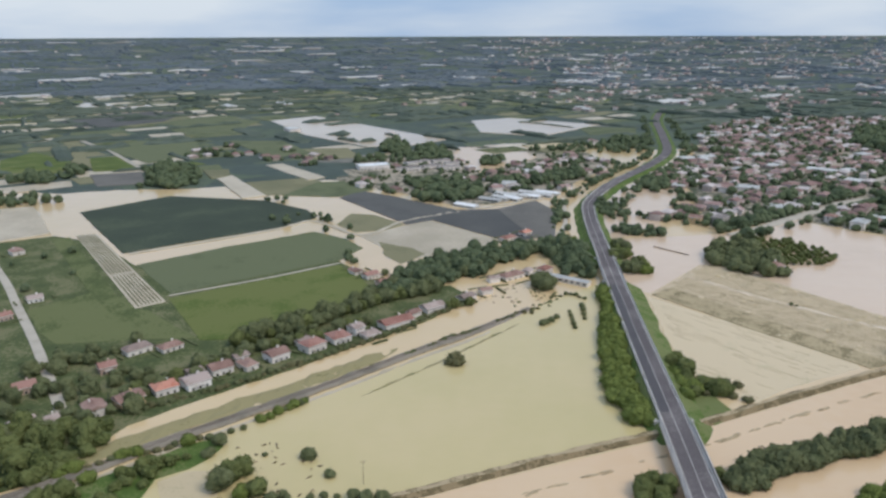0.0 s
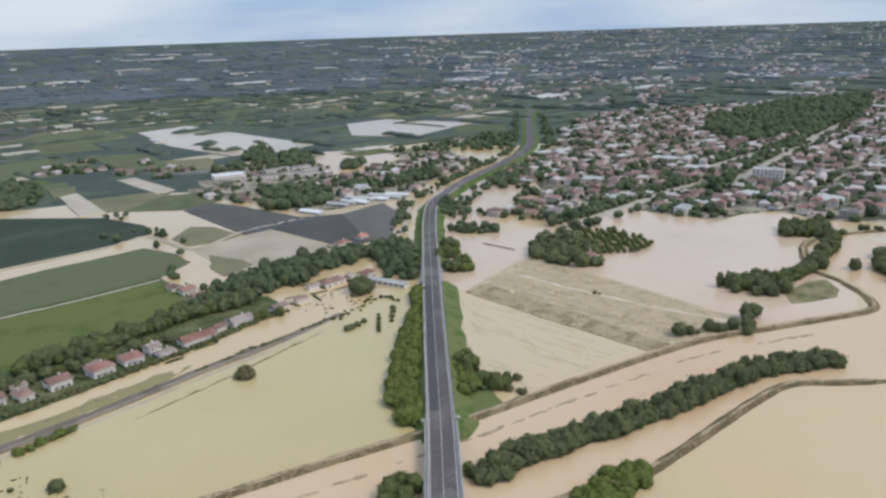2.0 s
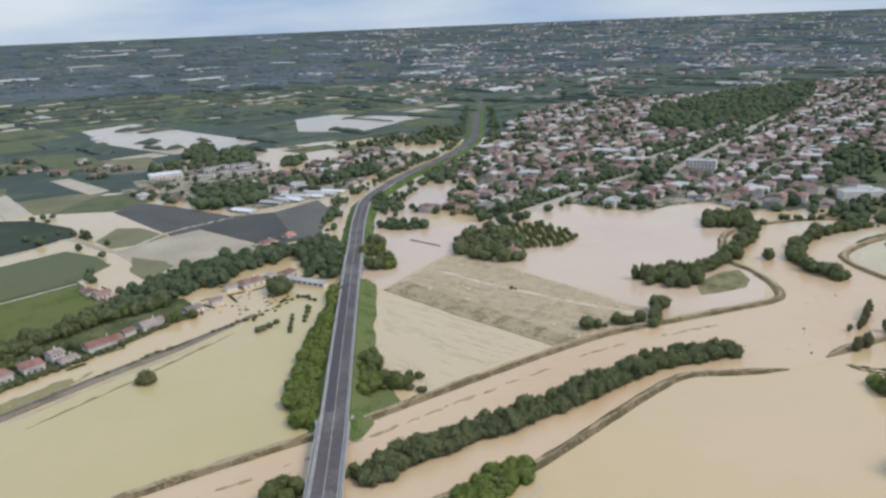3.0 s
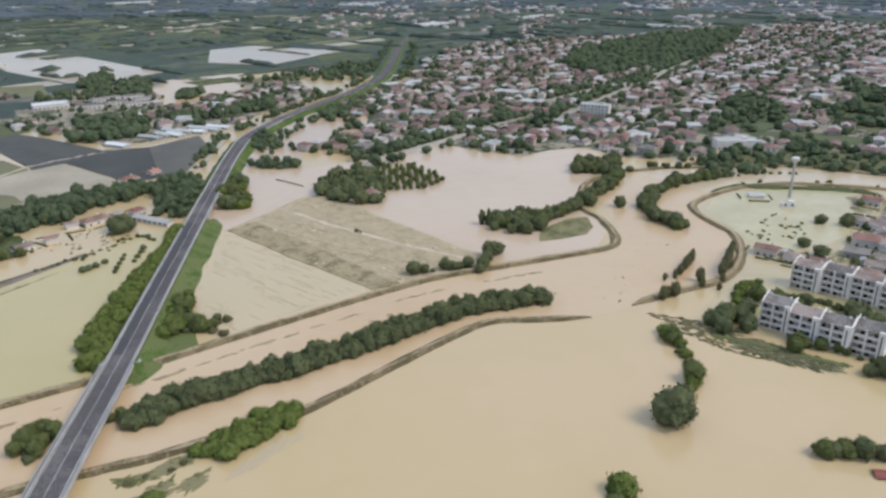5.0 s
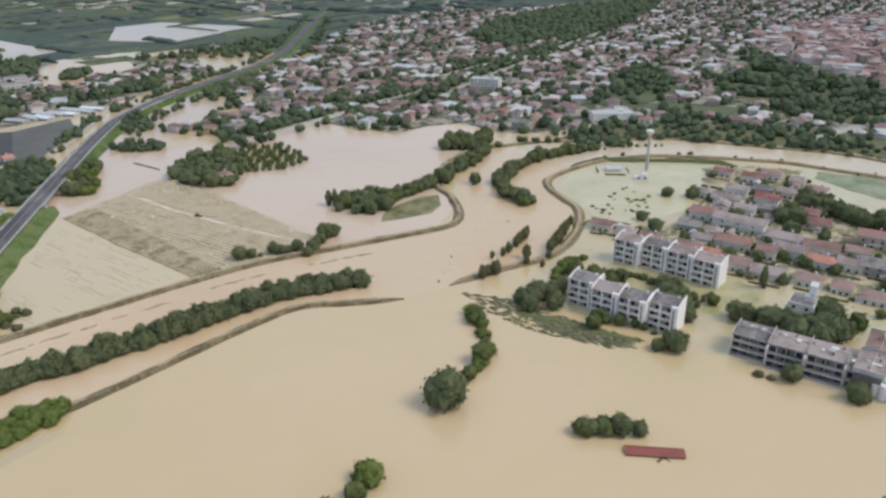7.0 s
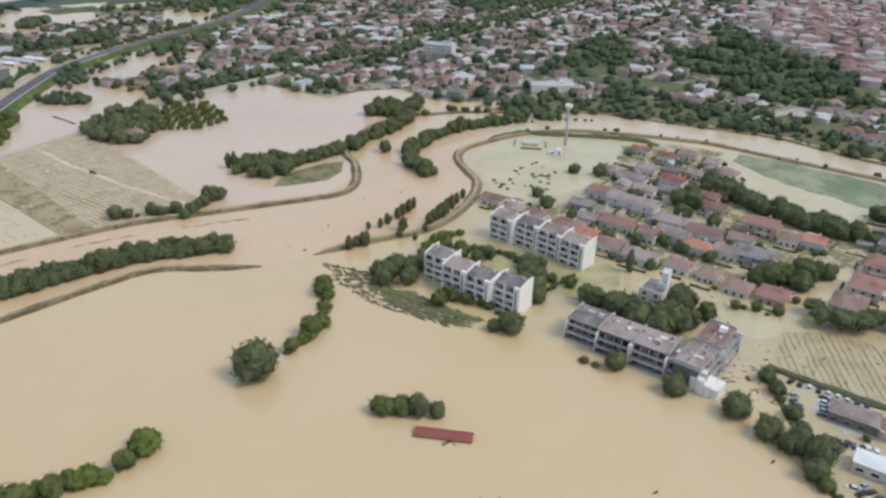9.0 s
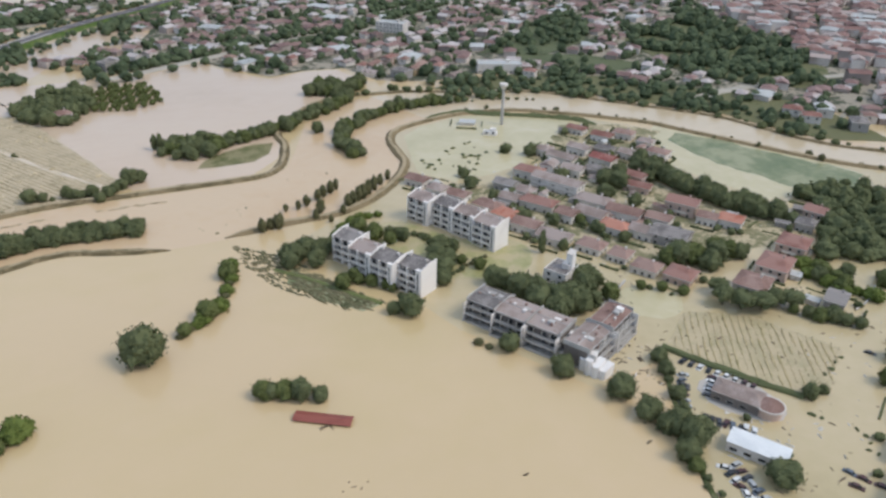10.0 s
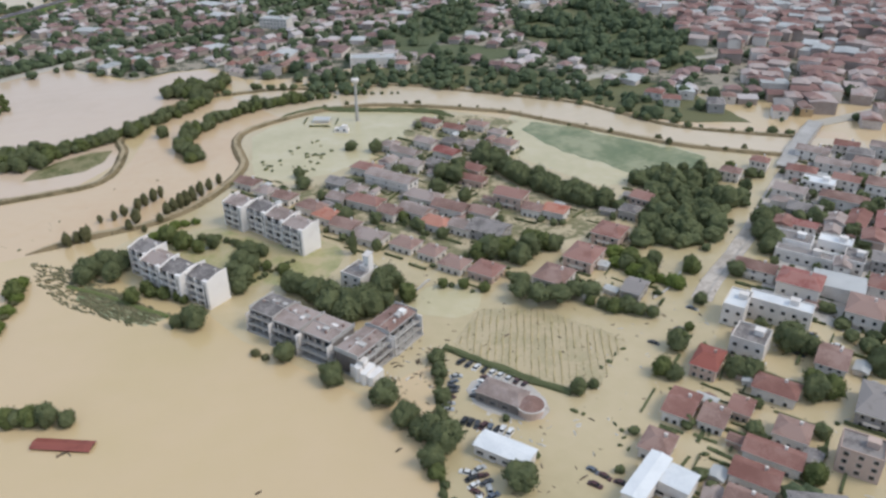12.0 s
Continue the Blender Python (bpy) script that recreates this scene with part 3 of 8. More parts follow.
RAIL = spline([(-420, 24, 0), (-300, 103, 0), (-200, 169, 0), (-137, 218, 0), (-98, 254, 0), (-56, 290, 0), (-14, 330, 0), (10, 351, 0), (40, 382, -0.9), (66, 412, -1.7), (100, 450, -1.7), (140, 495, -1.7)], 4.0)
bed = tagged(ribbon("railway", RAIL, [(-4.2, -0.6), (-3.2, 0.35), (-1.9, 1.1), (1.9, 1.1), (3.0, 0.35), (4.2, -0.6)], [M["ballast"], M["dike_grass"]], 0.3, slots=[1, 0, 0, 0, 1]), "single railway line on a dark ballast bank between floods", "railway", kind="structure")
for o in (-0.72, 0.72):
    ribbon("rail", RAIL, [(o - 0.05, 1.1), (o - 0.05, 1.27), (o + 0.05, 1.27), (o + 0.05, 1.1)], M["rail"], parent=bed)
# ribbon added for the dike's dark green inner grass slope
tagged(ribbon("hedge_bank", spline([(426, 417), (450, 423.5), (471, 416), (495.7, 408), (519, 397), (530, 384)], 3), [(-2.6, -0.3), (-2.0, 1.0), (-0.4, 2.2), (1.2, 1.6), (2.4, -0.3)], M["leaf_dark"], 0.9, taper=True), "dark green grass slope of the inner levee", "hedge bank", kind="structure")
tagged(ribbon("weed_line", spline([(-34.2, 285.6), (0, 322), (26.6, 352.6), (40, 368)], 3), [(-0.9, -0.2), (-0.4, 0.2), (0.4, 0.2), (0.9, -0.2)], M["bank"], 0.5, taper=True), "drowned weed line beside the railway", "weed line", kind="structure")
tagged(ribbon("verge", cut(RAIL, 225, 392), [(-9.0, -0.4), (-7.2, 0.12), (-5.6, 0.2), (-4.6, -0.4)], M["mud"], 0.5), "pale silt strip along the railway bank", "verge", kind="structure")
canal_bank = [(-142, 226), (-122, 244), (-103, 261), (-82, 279), (-61, 297), (-40, 317), (-22, 335)]
tagged(ribbon("canal_bank", spline(canal_bank, 4), [(-5.4, -0.4), (-4.4, 0.22), (0.0, 0.40), (4.2, 0.3), (5.2, -0.4)], M["canal_bank"], 0.8, taper=True), "low drowned grass bank between canal and railway", "canal bank", kind="structure")

# ---- fields ----
slab("farmland", [(-420, 40), (-300, 110), (-200, 176), (-136, 226), (-122, 262), (-94, 289), (-64, 316), (-36, 345), (-10, 374), (18, 404), (4, 428), (-24, 424), (-42, 438), (-70, 480), (-57, 512), (-98, 556),
                  (-150, 516), (-200, 470), (-250, 528), (-290, 545), (-330, 520), (-520, 300)], 0.25, M["grass"], "rough green farmland behind the village", "farmland", amount=1.5)
slab("crop_field", [(-306, 622), (-220, 499), (-175, 534), (-125, 570), (-104, 601), (-115, 628), (-160, 667), (-253, 688)], 0.45, M["dark_crop"], "dark green crop field edged by flood water")
slab("crop_field", [(-199, 471), (-153, 514), (-96, 553), (-72, 535), (-57, 510), (-69, 480), (-158, 415)], 0.45, M["mid_crop"], "mid-green crop field beside a bright meadow")
slab("meadow", [(-156, 406), (-68, 470), (-50, 440), (-42, 420), (-60, 390), (-108, 346), (-120, 346)], 0.42, M["bright_crop"], "bright green meadow behind the row of houses", "meadow")
slab("pasture", [(-227, 388), (-199, 424), (-169, 391), (-160, 386), (-122, 348), (-150, 346), (-188, 341), (-204, 356)], 0.36, M["pasture"], "green pasture beside a gravel lane", "pasture")
slab("garden_plot", [(-287, 535), (-276, 541), (-176, 394), (-180, 384), (-214, 428)], 0.40, M["pasture"], "narrow green plot beside the striped nursery beds", "garden plot")
slab("garden_plot", [(-47, 527), (-22, 509), (-12, 495), (-28, 472), (-40, 492)], 0.2, M["olive_crop"], "olive patch at the corner of a silted field", "field", amount=2)
slab("bare_field", [(-64, 546), (-37, 568), (-11, 592), (45, 526), (26, 508), (-25, 482)], 0.12, M["mud"], "pale silted field by the hedges", "field")
slab("netted_field", [(-95, 678), (-78, 709), (-44, 682), (12, 626), (-7, 593), (-29, 578)], 0.4, M["slate_crop"], "dark slate-coloured netted field", amount=0.4)
slab("netted_field", [(-10, 593), (12, 627), (50, 630), (69, 536), (47, 526)], 0.43, M["slate_crop"], "dark slate-coloured netted field beside the road", amount=0.4)
slab("netted_field", [(46, 630), (82, 664), (95, 619), (82, 540), (66, 536)], 0.46, M["grey_crop"], "grey netted field below the road bank", amount=0.4)
slab("stubble_field", [(-232, 775), (-215, 850), (-192, 839), (-123, 757), (-140, 693), (-164, 690)], 0.4, M["olive_crop"], "olive stubble field among pale flooded plots")
slab("stubble_field", [(-149, 688), (-127, 753), (-100, 758), (-67, 716), (-97, 682)], 0.43, M["mid_crop"], "small green plot beside the stubble")
slab("stubble_field", [(-84, 578), (-77, 615), (-58, 610), (-31, 578), (-45, 560), (-66, 554)], 0.35, M["olive_crop"], "small olive plot by a farm track")
slab("vineyard_field", [(119, 412), (164, 466), (178, 468), (256, 335), (240, 324), (194, 313)], 0.1, M["wire"], "half-drowned vineyard field with faint rows", "vineyard", amount=1.2)
slab("silt_field", [(116, 406), (121, 402), (188, 318), (186, 312), (144, 291), (127, 279), (111, 290), (109, 340)], 0.03, M["silt"], "silted shallow water beside the vineyard", amount=1.5)
slab("drowned_strip", [(119, 411), (134, 422), (150, 399), (204, 316), (191, 311), (150, 366)], 0.36, M["weed_strip"], "dark drowned weed strip across the vineyard", "field", amount=1.0)
tagged(ribbon("farm_lane", spline([(150, 443), (191, 391), (249, 333)], 5), [(-1.5, 0.05), (-1.2, 0.3), (1.2, 0.3), (1.5, 0.05)], M["pale_river"], 0.5), "pale silted track through the vineyard", "lane", kind="structure")


def vine_rows():
    area = [(122, 412), (164, 464), (177, 466), (254, 336), (240, 326), (196, 316)]
    t = thing("vineyard", "rows of drowned vines barely above the silt", "vineyard")
    d, s = Vector((math.cos(radians(-48)), math.sin(radians(-48)), 0)), Vector((math.cos(radians(42)), math.sin(radians(42)), 0))
    rng = random.Random(3)
    for k in range(-24, 26):
        run = []
        for i in range(-30, 31):
            p = Vector((185, 388, 0)) + s * k * 2.7 + d * i * 4 + s * rng.uniform(-0.2, 0.2)
            if inside(p.x, p.y, area):
                run.append(p)
        if len(run) > 4:
            ribbon("vine_ridge", run, [(-0.55, 0.05), (-0.3, 0.3), (0.3, 0.3), (0.55, 0.05)], M["vine"], 0.22, parent=t)


def drowned_rows():
    """Tips of vines that barely pierce the silt, in broken rows."""
    t = thing("vineyard", "broken rows of vine tips under pale silt", "vineyard")
    area = [(122, 399), (187, 318), (184, 313), (146, 293), (128, 282), (114, 292), (112, 340), (117, 392)]
    d, s = Vector((math.cos(radians(-51)), math.sin(radians(-51)), 0)), Vector((math.cos(radians(39)), math.sin(radians(39)), 0))
    rng = random.Random(12)
    for k in range(-34, 20):
        i = -30
        while i < 31:
            n = rng.randint(2, 7)
            p = Vector((165, 352, 0)) + s * k * 2.1
            run = [q for q in (p + d * (i + j) * 2.6 + s * rng.uniform(-0.25, 0.25) for j in range(n + 1)) if inside(q.x, q.y, area)]
            depth = noise.noise(Vector((p.x + d.x * i * 2.6, p.y + d.y * i * 2.6, 0)) * 0.035)
            if len(run) > 2 and rng.random() < 0.52 + depth * 0.9 + k * 0.012:
                w = rng.uniform(0.16, 0.36)
                ribbon("vine_ridge", run, [(-w, -0.05), (-w * 0.5, 0.09), (w * 0.5, 0.09), (w, -0.05)], M["vine"], 0.1, parent=t)
            i += n + rng.randint(0, 2)


vine_rows()
drowned_rows()
slab("scrub_land", [(-140, 204), (-133, 211), (-121, 221.5), (-107, 235), (-96, 245.5), (-84, 252), (-80.7, 246), (-84, 238), (-88, 231), (-97, 225), (-99, 214), (-106, 196)], 0.22, M["bank_grass"], "rough green scrub between railway and flood", "scrub", amount=1.5)
slab("mud_flat", [(-96, 223), (-88, 230), (-76, 232), (-74, 214), (-90, 212)], 0.05, M["pale_silt"], "pale wet mud at the edge of the flood", "mud", depth=0.3, amount=2.0)
slab("river_meadow", [(95, 262), (104, 261), (116, 268), (113, 279), (109, 301), (106, 314), (100, 306)], 0.4, M["bank_grass"], "lush green foot of the road bank by the dike", "meadow", amount=1.5)
slab("bend_meadow", [(288, 355), (300, 356), (317, 360), (326, 371), (329, 388), (318, 388), (302, 378), (292, 368)], 0.12, M["bank"], "small green meadow inside the dike's bend", "meadow")
slab("sports_field", [(574, 362), (588, 347), (610, 319), (630, 294), (640, 276), (622, 258), (604, 256), (591, 266), (581, 286), (570, 308), (563, 330), (561, 350)], 0.09, M["weedy_water"], "drowned green sports ground by the dike", "sports ground", depth=0.4, amount=4)
slab("flooded_pitch", [(406, 386), (420, 402), (447, 415), (482, 418), (520, 403), (528, 388), (508, 366), (486, 348), (462, 330), (440, 318), (418, 312), (402, 326), (403, 352)], 0.04, M["pale_water"], "playing field under pale greenish water", "pitch", depth=0.3, amount=1.5)
slab("sports_field", [(536, 318), (552, 360), (566, 376), (588, 350), (611, 321), (632, 297), (640, 280), (614, 262), (567, 258)], 0.05, M["pale_water"], "sports pitch under pale shallow water", "sports ground")


def nursery_beds():
    base = slab("nursery", [(-274, 546), (-261, 551), (-156, 401), (-169, 390)], 0.4, M["mud"], "striped nursery beds in pale soil", "nursery", amount=0)
    a0, a1, b0, b1 = Vector((-273, 545, 0)), Vector((-262, 550, 0)), Vector((-168, 391, 0)), Vector((-157, 401, 0))
    for i in range(7):
        t = (i + 0.5) / 7
        p, q = a0.lerp(a1, t), b0.lerp(b1, t)
        for s0, s1 in ((0.01, 0.62), (0.65, 0.99)):
            line = [p.lerp(q, s0 + (s1 - s0) * j / 20) for j in range(21)]
            ribbon("plant_row", line, [(-0.42, 0.38), (-0.3, 0.75), (0.3, 0.75), (0.42, 0.38)], M["olive_crop"], 0.15, parent=base, label="clipped plant row")


nursery_beds()


def distant_plots():
    """Plots between the village fields and the far plain, on a turned grid, joined by what grows on them."""
    rng = random.Random(5)
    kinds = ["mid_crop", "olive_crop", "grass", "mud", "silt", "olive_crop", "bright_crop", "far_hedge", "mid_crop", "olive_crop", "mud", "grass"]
    names = {"mid_crop": "green", "dark_crop": "dark green", "olive_crop": "dry olive", "grass": "grassy", "mud": "pale silted", "silt": "shallow flooded", "far_hedge": "dark wooded", "bright_crop": "fresh green"}
    u, v = Vector((math.cos(FIELD_ANGLE), math.sin(FIELD_ANGLE), 0)), Vector((math.sin(FIELD_ANGLE), -math.cos(FIELD_ANGLE), 0))
    keep_off = [[(-310, 500), (-420, 640), (-360, 720), (-210, 880), (-100, 770), (110, 720), (110, 500), (-60, 440), (-215, 490)], [(-300, 1000), (-300, 1320), (0, 1400), (280, 1300), (280, 1040), (0, 980)]]
    store = {k: ([], []) for k in kinds}
    for i in range(-26, 30):
        for j in range(-34, 26):
            c = Vector((-250, 900, 0)) + u * (i * 74 + rng.uniform(-8, 8)) + v * (j * 46 + rng.uniform(-5, 5))
            w, h = rng.uniform(26, 37), rng.uniform(13, 22)
            kind = rng.choice(kinds)
            road_x = np.interp(c.y, [p.y for p in ROAD], [p.x for p in ROAD])
            if c.y < 330 or c.y > 2000 or c.x > road_x - 60 or math.hypot(c.x, c.y) > 2050 or any(inside(c.x, c.y, k) for k in keep_off) or (c.x > -340 and c.y < 560) or (-250 < c.x and 700 < c.y < 960):
                continue
            verts, faces = store[kind]
            n = len(verts)
            z = 0.6 + 0.1 * rng.random()
            corners = [c + u * (w * a + rng.uniform(-6, 6)) + v * (h * b + rng.uniform(-4, 4)) for a, b in ((-1, -1), (1, -1), (1, 1), (-1, 1))]
            verts += [(p.x, p.y, z) for p in corners] + [(p.x, p.y, -0.4) for p in corners]
            faces += [(n + 3, n + 2, n + 1, n), (n, n + 1, n + 5, n + 4), (n + 1, n + 2, n + 6, n + 5), (n + 2, n + 3, n + 7, n + 6), (n + 3, n, n + 4, n + 7)]
    for kind, (verts, faces) in store.items():
        tagged(mesh_part("distant_fields", verts, faces, M[kind]), "patchwork of " + names[kind] + " plots on the plain", "fields", kind="stuff")


distant_plots()
# plots that can be told apart on the near plain
for kind, label, pts in (("far_water", "pale flooded plot", [(-730, 1491), (-788, 1664), (-613, 1605), (-547, 1485), (-606, 1404)]), ("far_water", "small pale flooded plot", [(-522, 1463), (-504, 1506), (-433, 1399), (-444, 1352)]),
                         ("olive_crop", "dry ploughed plot", [(-585, 1287), (-487, 1420), (-443, 1334), (-502, 1222)]), ("mid_crop", "green plot", [(-421, 1176), (-431, 1282), (-339, 1331), (-298, 1132), (-344, 1090)]),
                         ("mid_crop", "mid-green plot", [(-443, 998), (-423, 1062), (-330, 1016), (-318, 933), (-386, 913)]), ("bright_crop", "fresh green plot", [(-520, 882), (-490, 902), (-443, 889), (-410, 807), (-478, 808)]),
                         ("olive_crop", "light olive plot", [(-528, 1053), (-511, 1064), (-432, 922), (-448, 906)]), ("bright_crop", "fresh green plot by a lane", [(-424, 905), (-393, 922), (-336, 828), (-380, 813)])):
    slab("crop_field", pts, 0.80 + 0.00011 * abs(pts[0][0]), M[kind], label + " on the plain", amount=1.5, step=14)
for kind, label, pts in (("mud", "pale silted strip", [(-233, 771), (-223, 790), (-165, 689), (-183, 676)]), ("mud", "pale silted plot", [(-202, 853), (-185, 864), (-123, 778), (-138, 763)]), ("mid_crop", "green plot", [(-300, 1056), (-224, 1054), (-158, 932), (-208, 912)]),
                         ("olive_crop", "olive plot", [(-206, 974), (-124, 984), (-100, 909), (-150, 890)]), ("mid_crop", "green plot by the road", [(211, 1209), (300, 1185), (262, 1050), (213, 1076)]), ("mid_crop", "long green plot", [(-363, 1622), (-178, 1683), (131, 1542), (-25, 1396), (-239, 1443)]),
                         ("mud", "pale muddy yard", [(-380, 634), (-355, 642), (-296, 552), (-322, 528)])):
    slab("crop_field", pts, 0.92 + 0.00031 * abs(pts[0][0]), M[kind], label + " among the fields", amount=1.5, step=14)
for k, (kind, label, pts) in enumerate((("bright_crop", "fresh green plot", [(-523, 888), (-517, 954), (-442, 887), (-400, 832), (-421, 829), (-495, 838)]), ("bright_crop", "small fresh green plot", [(-425, 907), (-401, 915), (-336, 830), (-388, 830)]),
                                        ("mid_crop", "wide green plot", [(-434, 976), (-428, 1055), (-341, 1053), (-309, 949), (-341, 868), (-414, 952)]), ("mid_crop", "green wooded plot", [(-466, 1300), (-404, 1389), (-311, 1295), (-327, 1145), (-376, 1114)]),
                                        ("slate_crop", "dark ploughed plot", [(-651, 1305), (-612, 1490), (-483, 1441), (-475, 1300), (-529, 1221), (-593, 1223)]), ("grey_crop", "grey fallow plot", [(-374, 794), (-326, 810), (-299, 746), (-341, 732)]),
                                        ("far_water", "pale flooded plot", [(-685, 1400), (-691, 1502), (-549, 1509), (-570, 1450), (-630, 1420)]), ("olive_crop", "dry green plot", [(-514, 1029), (-500, 1040), (-392, 836), (-426, 867)]),
                                        ("olive_crop", "olive plot by the grove", [(-262, 820), (-236, 824), (-226, 790), (-238, 770)]))):
    slab("crop_field", pts, 1.2 + 0.02 * k, M[kind], label + " beyond the flood", amount=1.5, step=14)
tagged(ribbon("farm_lane", spline([(-517, 1076), (-471, 1019), (-447, 998), (-390, 913), (-335, 833), (-300, 780)], 8), [(-3.0, 0.4), (-2.6, 1.0), (2.6, 1.0), (3.0, 0.4)], M["gravel"], 0.1), "pale lane between distant plots", "lane", kind="structure")
slab("flooded_plot", [(-294, 1303), (-228, 1373), (4, 1062), (-40, 1010), (-100, 995), (-203, 1117)], 1.12, M["far_water"], "large plot under pale flood water", "field", step=15)
slab("flooded_plot", [(48, 1293), (114, 1335), (251, 1231), (142, 1095), (56, 1143)], 1.14, M["far_water"], "large plot under pale flood water near the road", "field", step=15)

LANE = spline([(-420, 640), (-330, 520), (-266, 437), (-235, 393), (-203, 348), (-180, 314), (-160, 284), (-148, 266)], 5)
tagged(ribbon("farm_lane", LANE, [(-2.4, 0.2), (-2.2, 0.5), (2.2, 0.5), (2.4, 0.2)], M["gravel"], 0.1), "pale gravel farm lane between fields", "lane", kind="structure")
tagged(ribbon("farm_lane", spline([(-215, 497), (-133, 560), (-105, 590), (-60, 545), (-30, 590), (40, 640), (90, 672)], 5), [(-2.2, 0.0), (-2.0, 0.42), (2.0, 0.42), (2.2, 0.0)], M["mud"], 0.2), "muddy farm track between crop fields", "lane", kind="structure")
tagged(ribbon("farm_lane", spline([(-158, 411), (-110, 442), (-68, 474)], 5), [(-0.9, 0.3), (-0.8, 0.52), (0.8, 0.52), (0.9, 0.3)], M["gravel"], 0.1), "narrow pale path between meadow and crop", "lane", kind="structure")
tagged(ribbon("farm_lane", spline([(86, 545), (96, 580), (103, 630), (108, 668)], 5), [(-1.9, 0.2), (-1.7, 0.75), (1.7, 0.75), (1.9, 0.2)], M["gravel"], 0.1), "pale track at the foot of the road bank", "lane", kind="structure")


# ---- trees ----
def ico(level):
    bm = bmesh.new()
    bmesh.ops.create_icosphere(bm, subdivisions=level, radius=1.0)
    v = np.array([p.co[:] for p in bm.verts])
    f = [tuple(p.index for p in q.verts) for q in bm.faces]
    bm.free()
    return v, f


ICO1, ICO2, ICO3 = ico(1), ico(2), ico(3)


def lumps(p, seed):
    """Relief of a crown: a few boughs, then smaller clumps."""
    v = Vector(p)
    s = Vector((seed * 3.1, seed * 1.7, seed))
    return 0.48 * noise.noise(v * 1.3 + s) + 0.17 * noise.noise(v * 3.1 + s) + 0.13 * noise.noise(v * 8.5 + s)


def crown_data(rng, radius, height, base, boughs, leaves, leaf, level=None, spread=0.62):
    """One uneven mass with boughs standing out of it and loose leaf sprays all over, as vertices and faces."""
    level = level or ICO3
    verts, faces, tips = [], [], []
    masses = [(0.0, 0.0, base + height * 0.5, radius * 0.86, height * 0.5, level)]
    for i in range(boughs):
        a, r = 6.283 * i / max(1, boughs) + rng.uniform(-0.5, 0.5), radius * spread * rng.uniform(0.75, 1.1)
        s = radius * rng.uniform(0.22, 0.38)
        masses.append((r * math.cos(a), r * math.sin(a), base + height * rng.uniform(0.2, 0.78) * (1.0 - 0.25 * r / radius), s, s * rng.uniform(0.8, 1.1), ICO1))
    for k, (x, y, z, s, h, lev) in enumerate(masses):
        n = len(verts)
        seed = rng.uniform(0, 40)
        for p in lev[0]:
            q = 1 + lumps(p, seed)
            v = (x + p[0] * s * q, y + p[1] * s * q, z + p[2] * h * q)
            verts.append(v)
            tips.append((v, p))
        faces += [tuple(n + i for i in f) for f in lev[1]]
    for i in range(leaves):
        (x, y, z), p = rng.choice(tips)
        d = (Vector(p) + Vector((rng.gauss(0, 0.35), rng.gauss(0, 0.35), rng.gauss(0.15, 0.35)))).normalized()
        c = Vector((x, y, z)) + Vector((rng.gauss(0, 0.085), rng.gauss(0, 0.085), rng.gauss(0, 0.07))) * radius + d * leaf * rng.uniform(-0.2, 0.5)
        t = d.orthogonal().normalized()
        t.rotate(Matrix.Rotation(rng.uniform(0, 6.28), 3, d))
        b = d.cross(t)
        lift = d * leaf * rng.uniform(-0.4, 0.6)
        w = leaf * rng.uniform(0.5, 1.3)
        n = len(verts)
        verts += [(c + t * w)[:], (c + b * w * 0.7 + lift)[:], (c - t * w)[:], (c - b * w * 0.7 - lift)[:]]
        faces.append((n, n + 1, n + 2, n + 3))
    return verts, faces


def trunk_data(rng, radius, base, top, limbs):
    verts, faces = [], []

    def tube(p, q, r0, r1):
        d = (q - p).normalized()
        t = d.orthogonal().normalized()
        b = d.cross(t)
        n = len(verts)
        for c, r in ((p, r0), (q, r1)):
            for k in range(6):
                a = k * math.pi / 3
                verts.append((c + t * math.cos(a) * r + b * math.sin(a) * r)[:])
        for k in range(6):
            faces.append((n + k, n + (k + 1) % 6, n + 6 + (k + 1) % 6, n + 6 + k))

    fork = Vector((0, 0, base + (top - base) * 0.35))
    tube(Vector((0, 0, -0.8)), fork, radius, radius * 0.7)
    for i in range(limbs):
        a = 6.283 * i / limbs + rng.uniform(-0.4, 0.4)
        tube(fork, Vector((math.cos(a) * (top - base) * 0.3, math.sin(a) * (top - base) * 0.3, top * rng.uniform(0.6, 0.85))), radius * 0.5, radius * 0.15)
    return verts, faces


TREE = {}


def tree_kind(key, name, label, category, radius, height, base, blobs, leaves, leaf, mat, group, spread=0.62):
    TREE[key] = [name, label, category, radius, height, base, blobs, leaves, leaf, mat, group, spread, []]


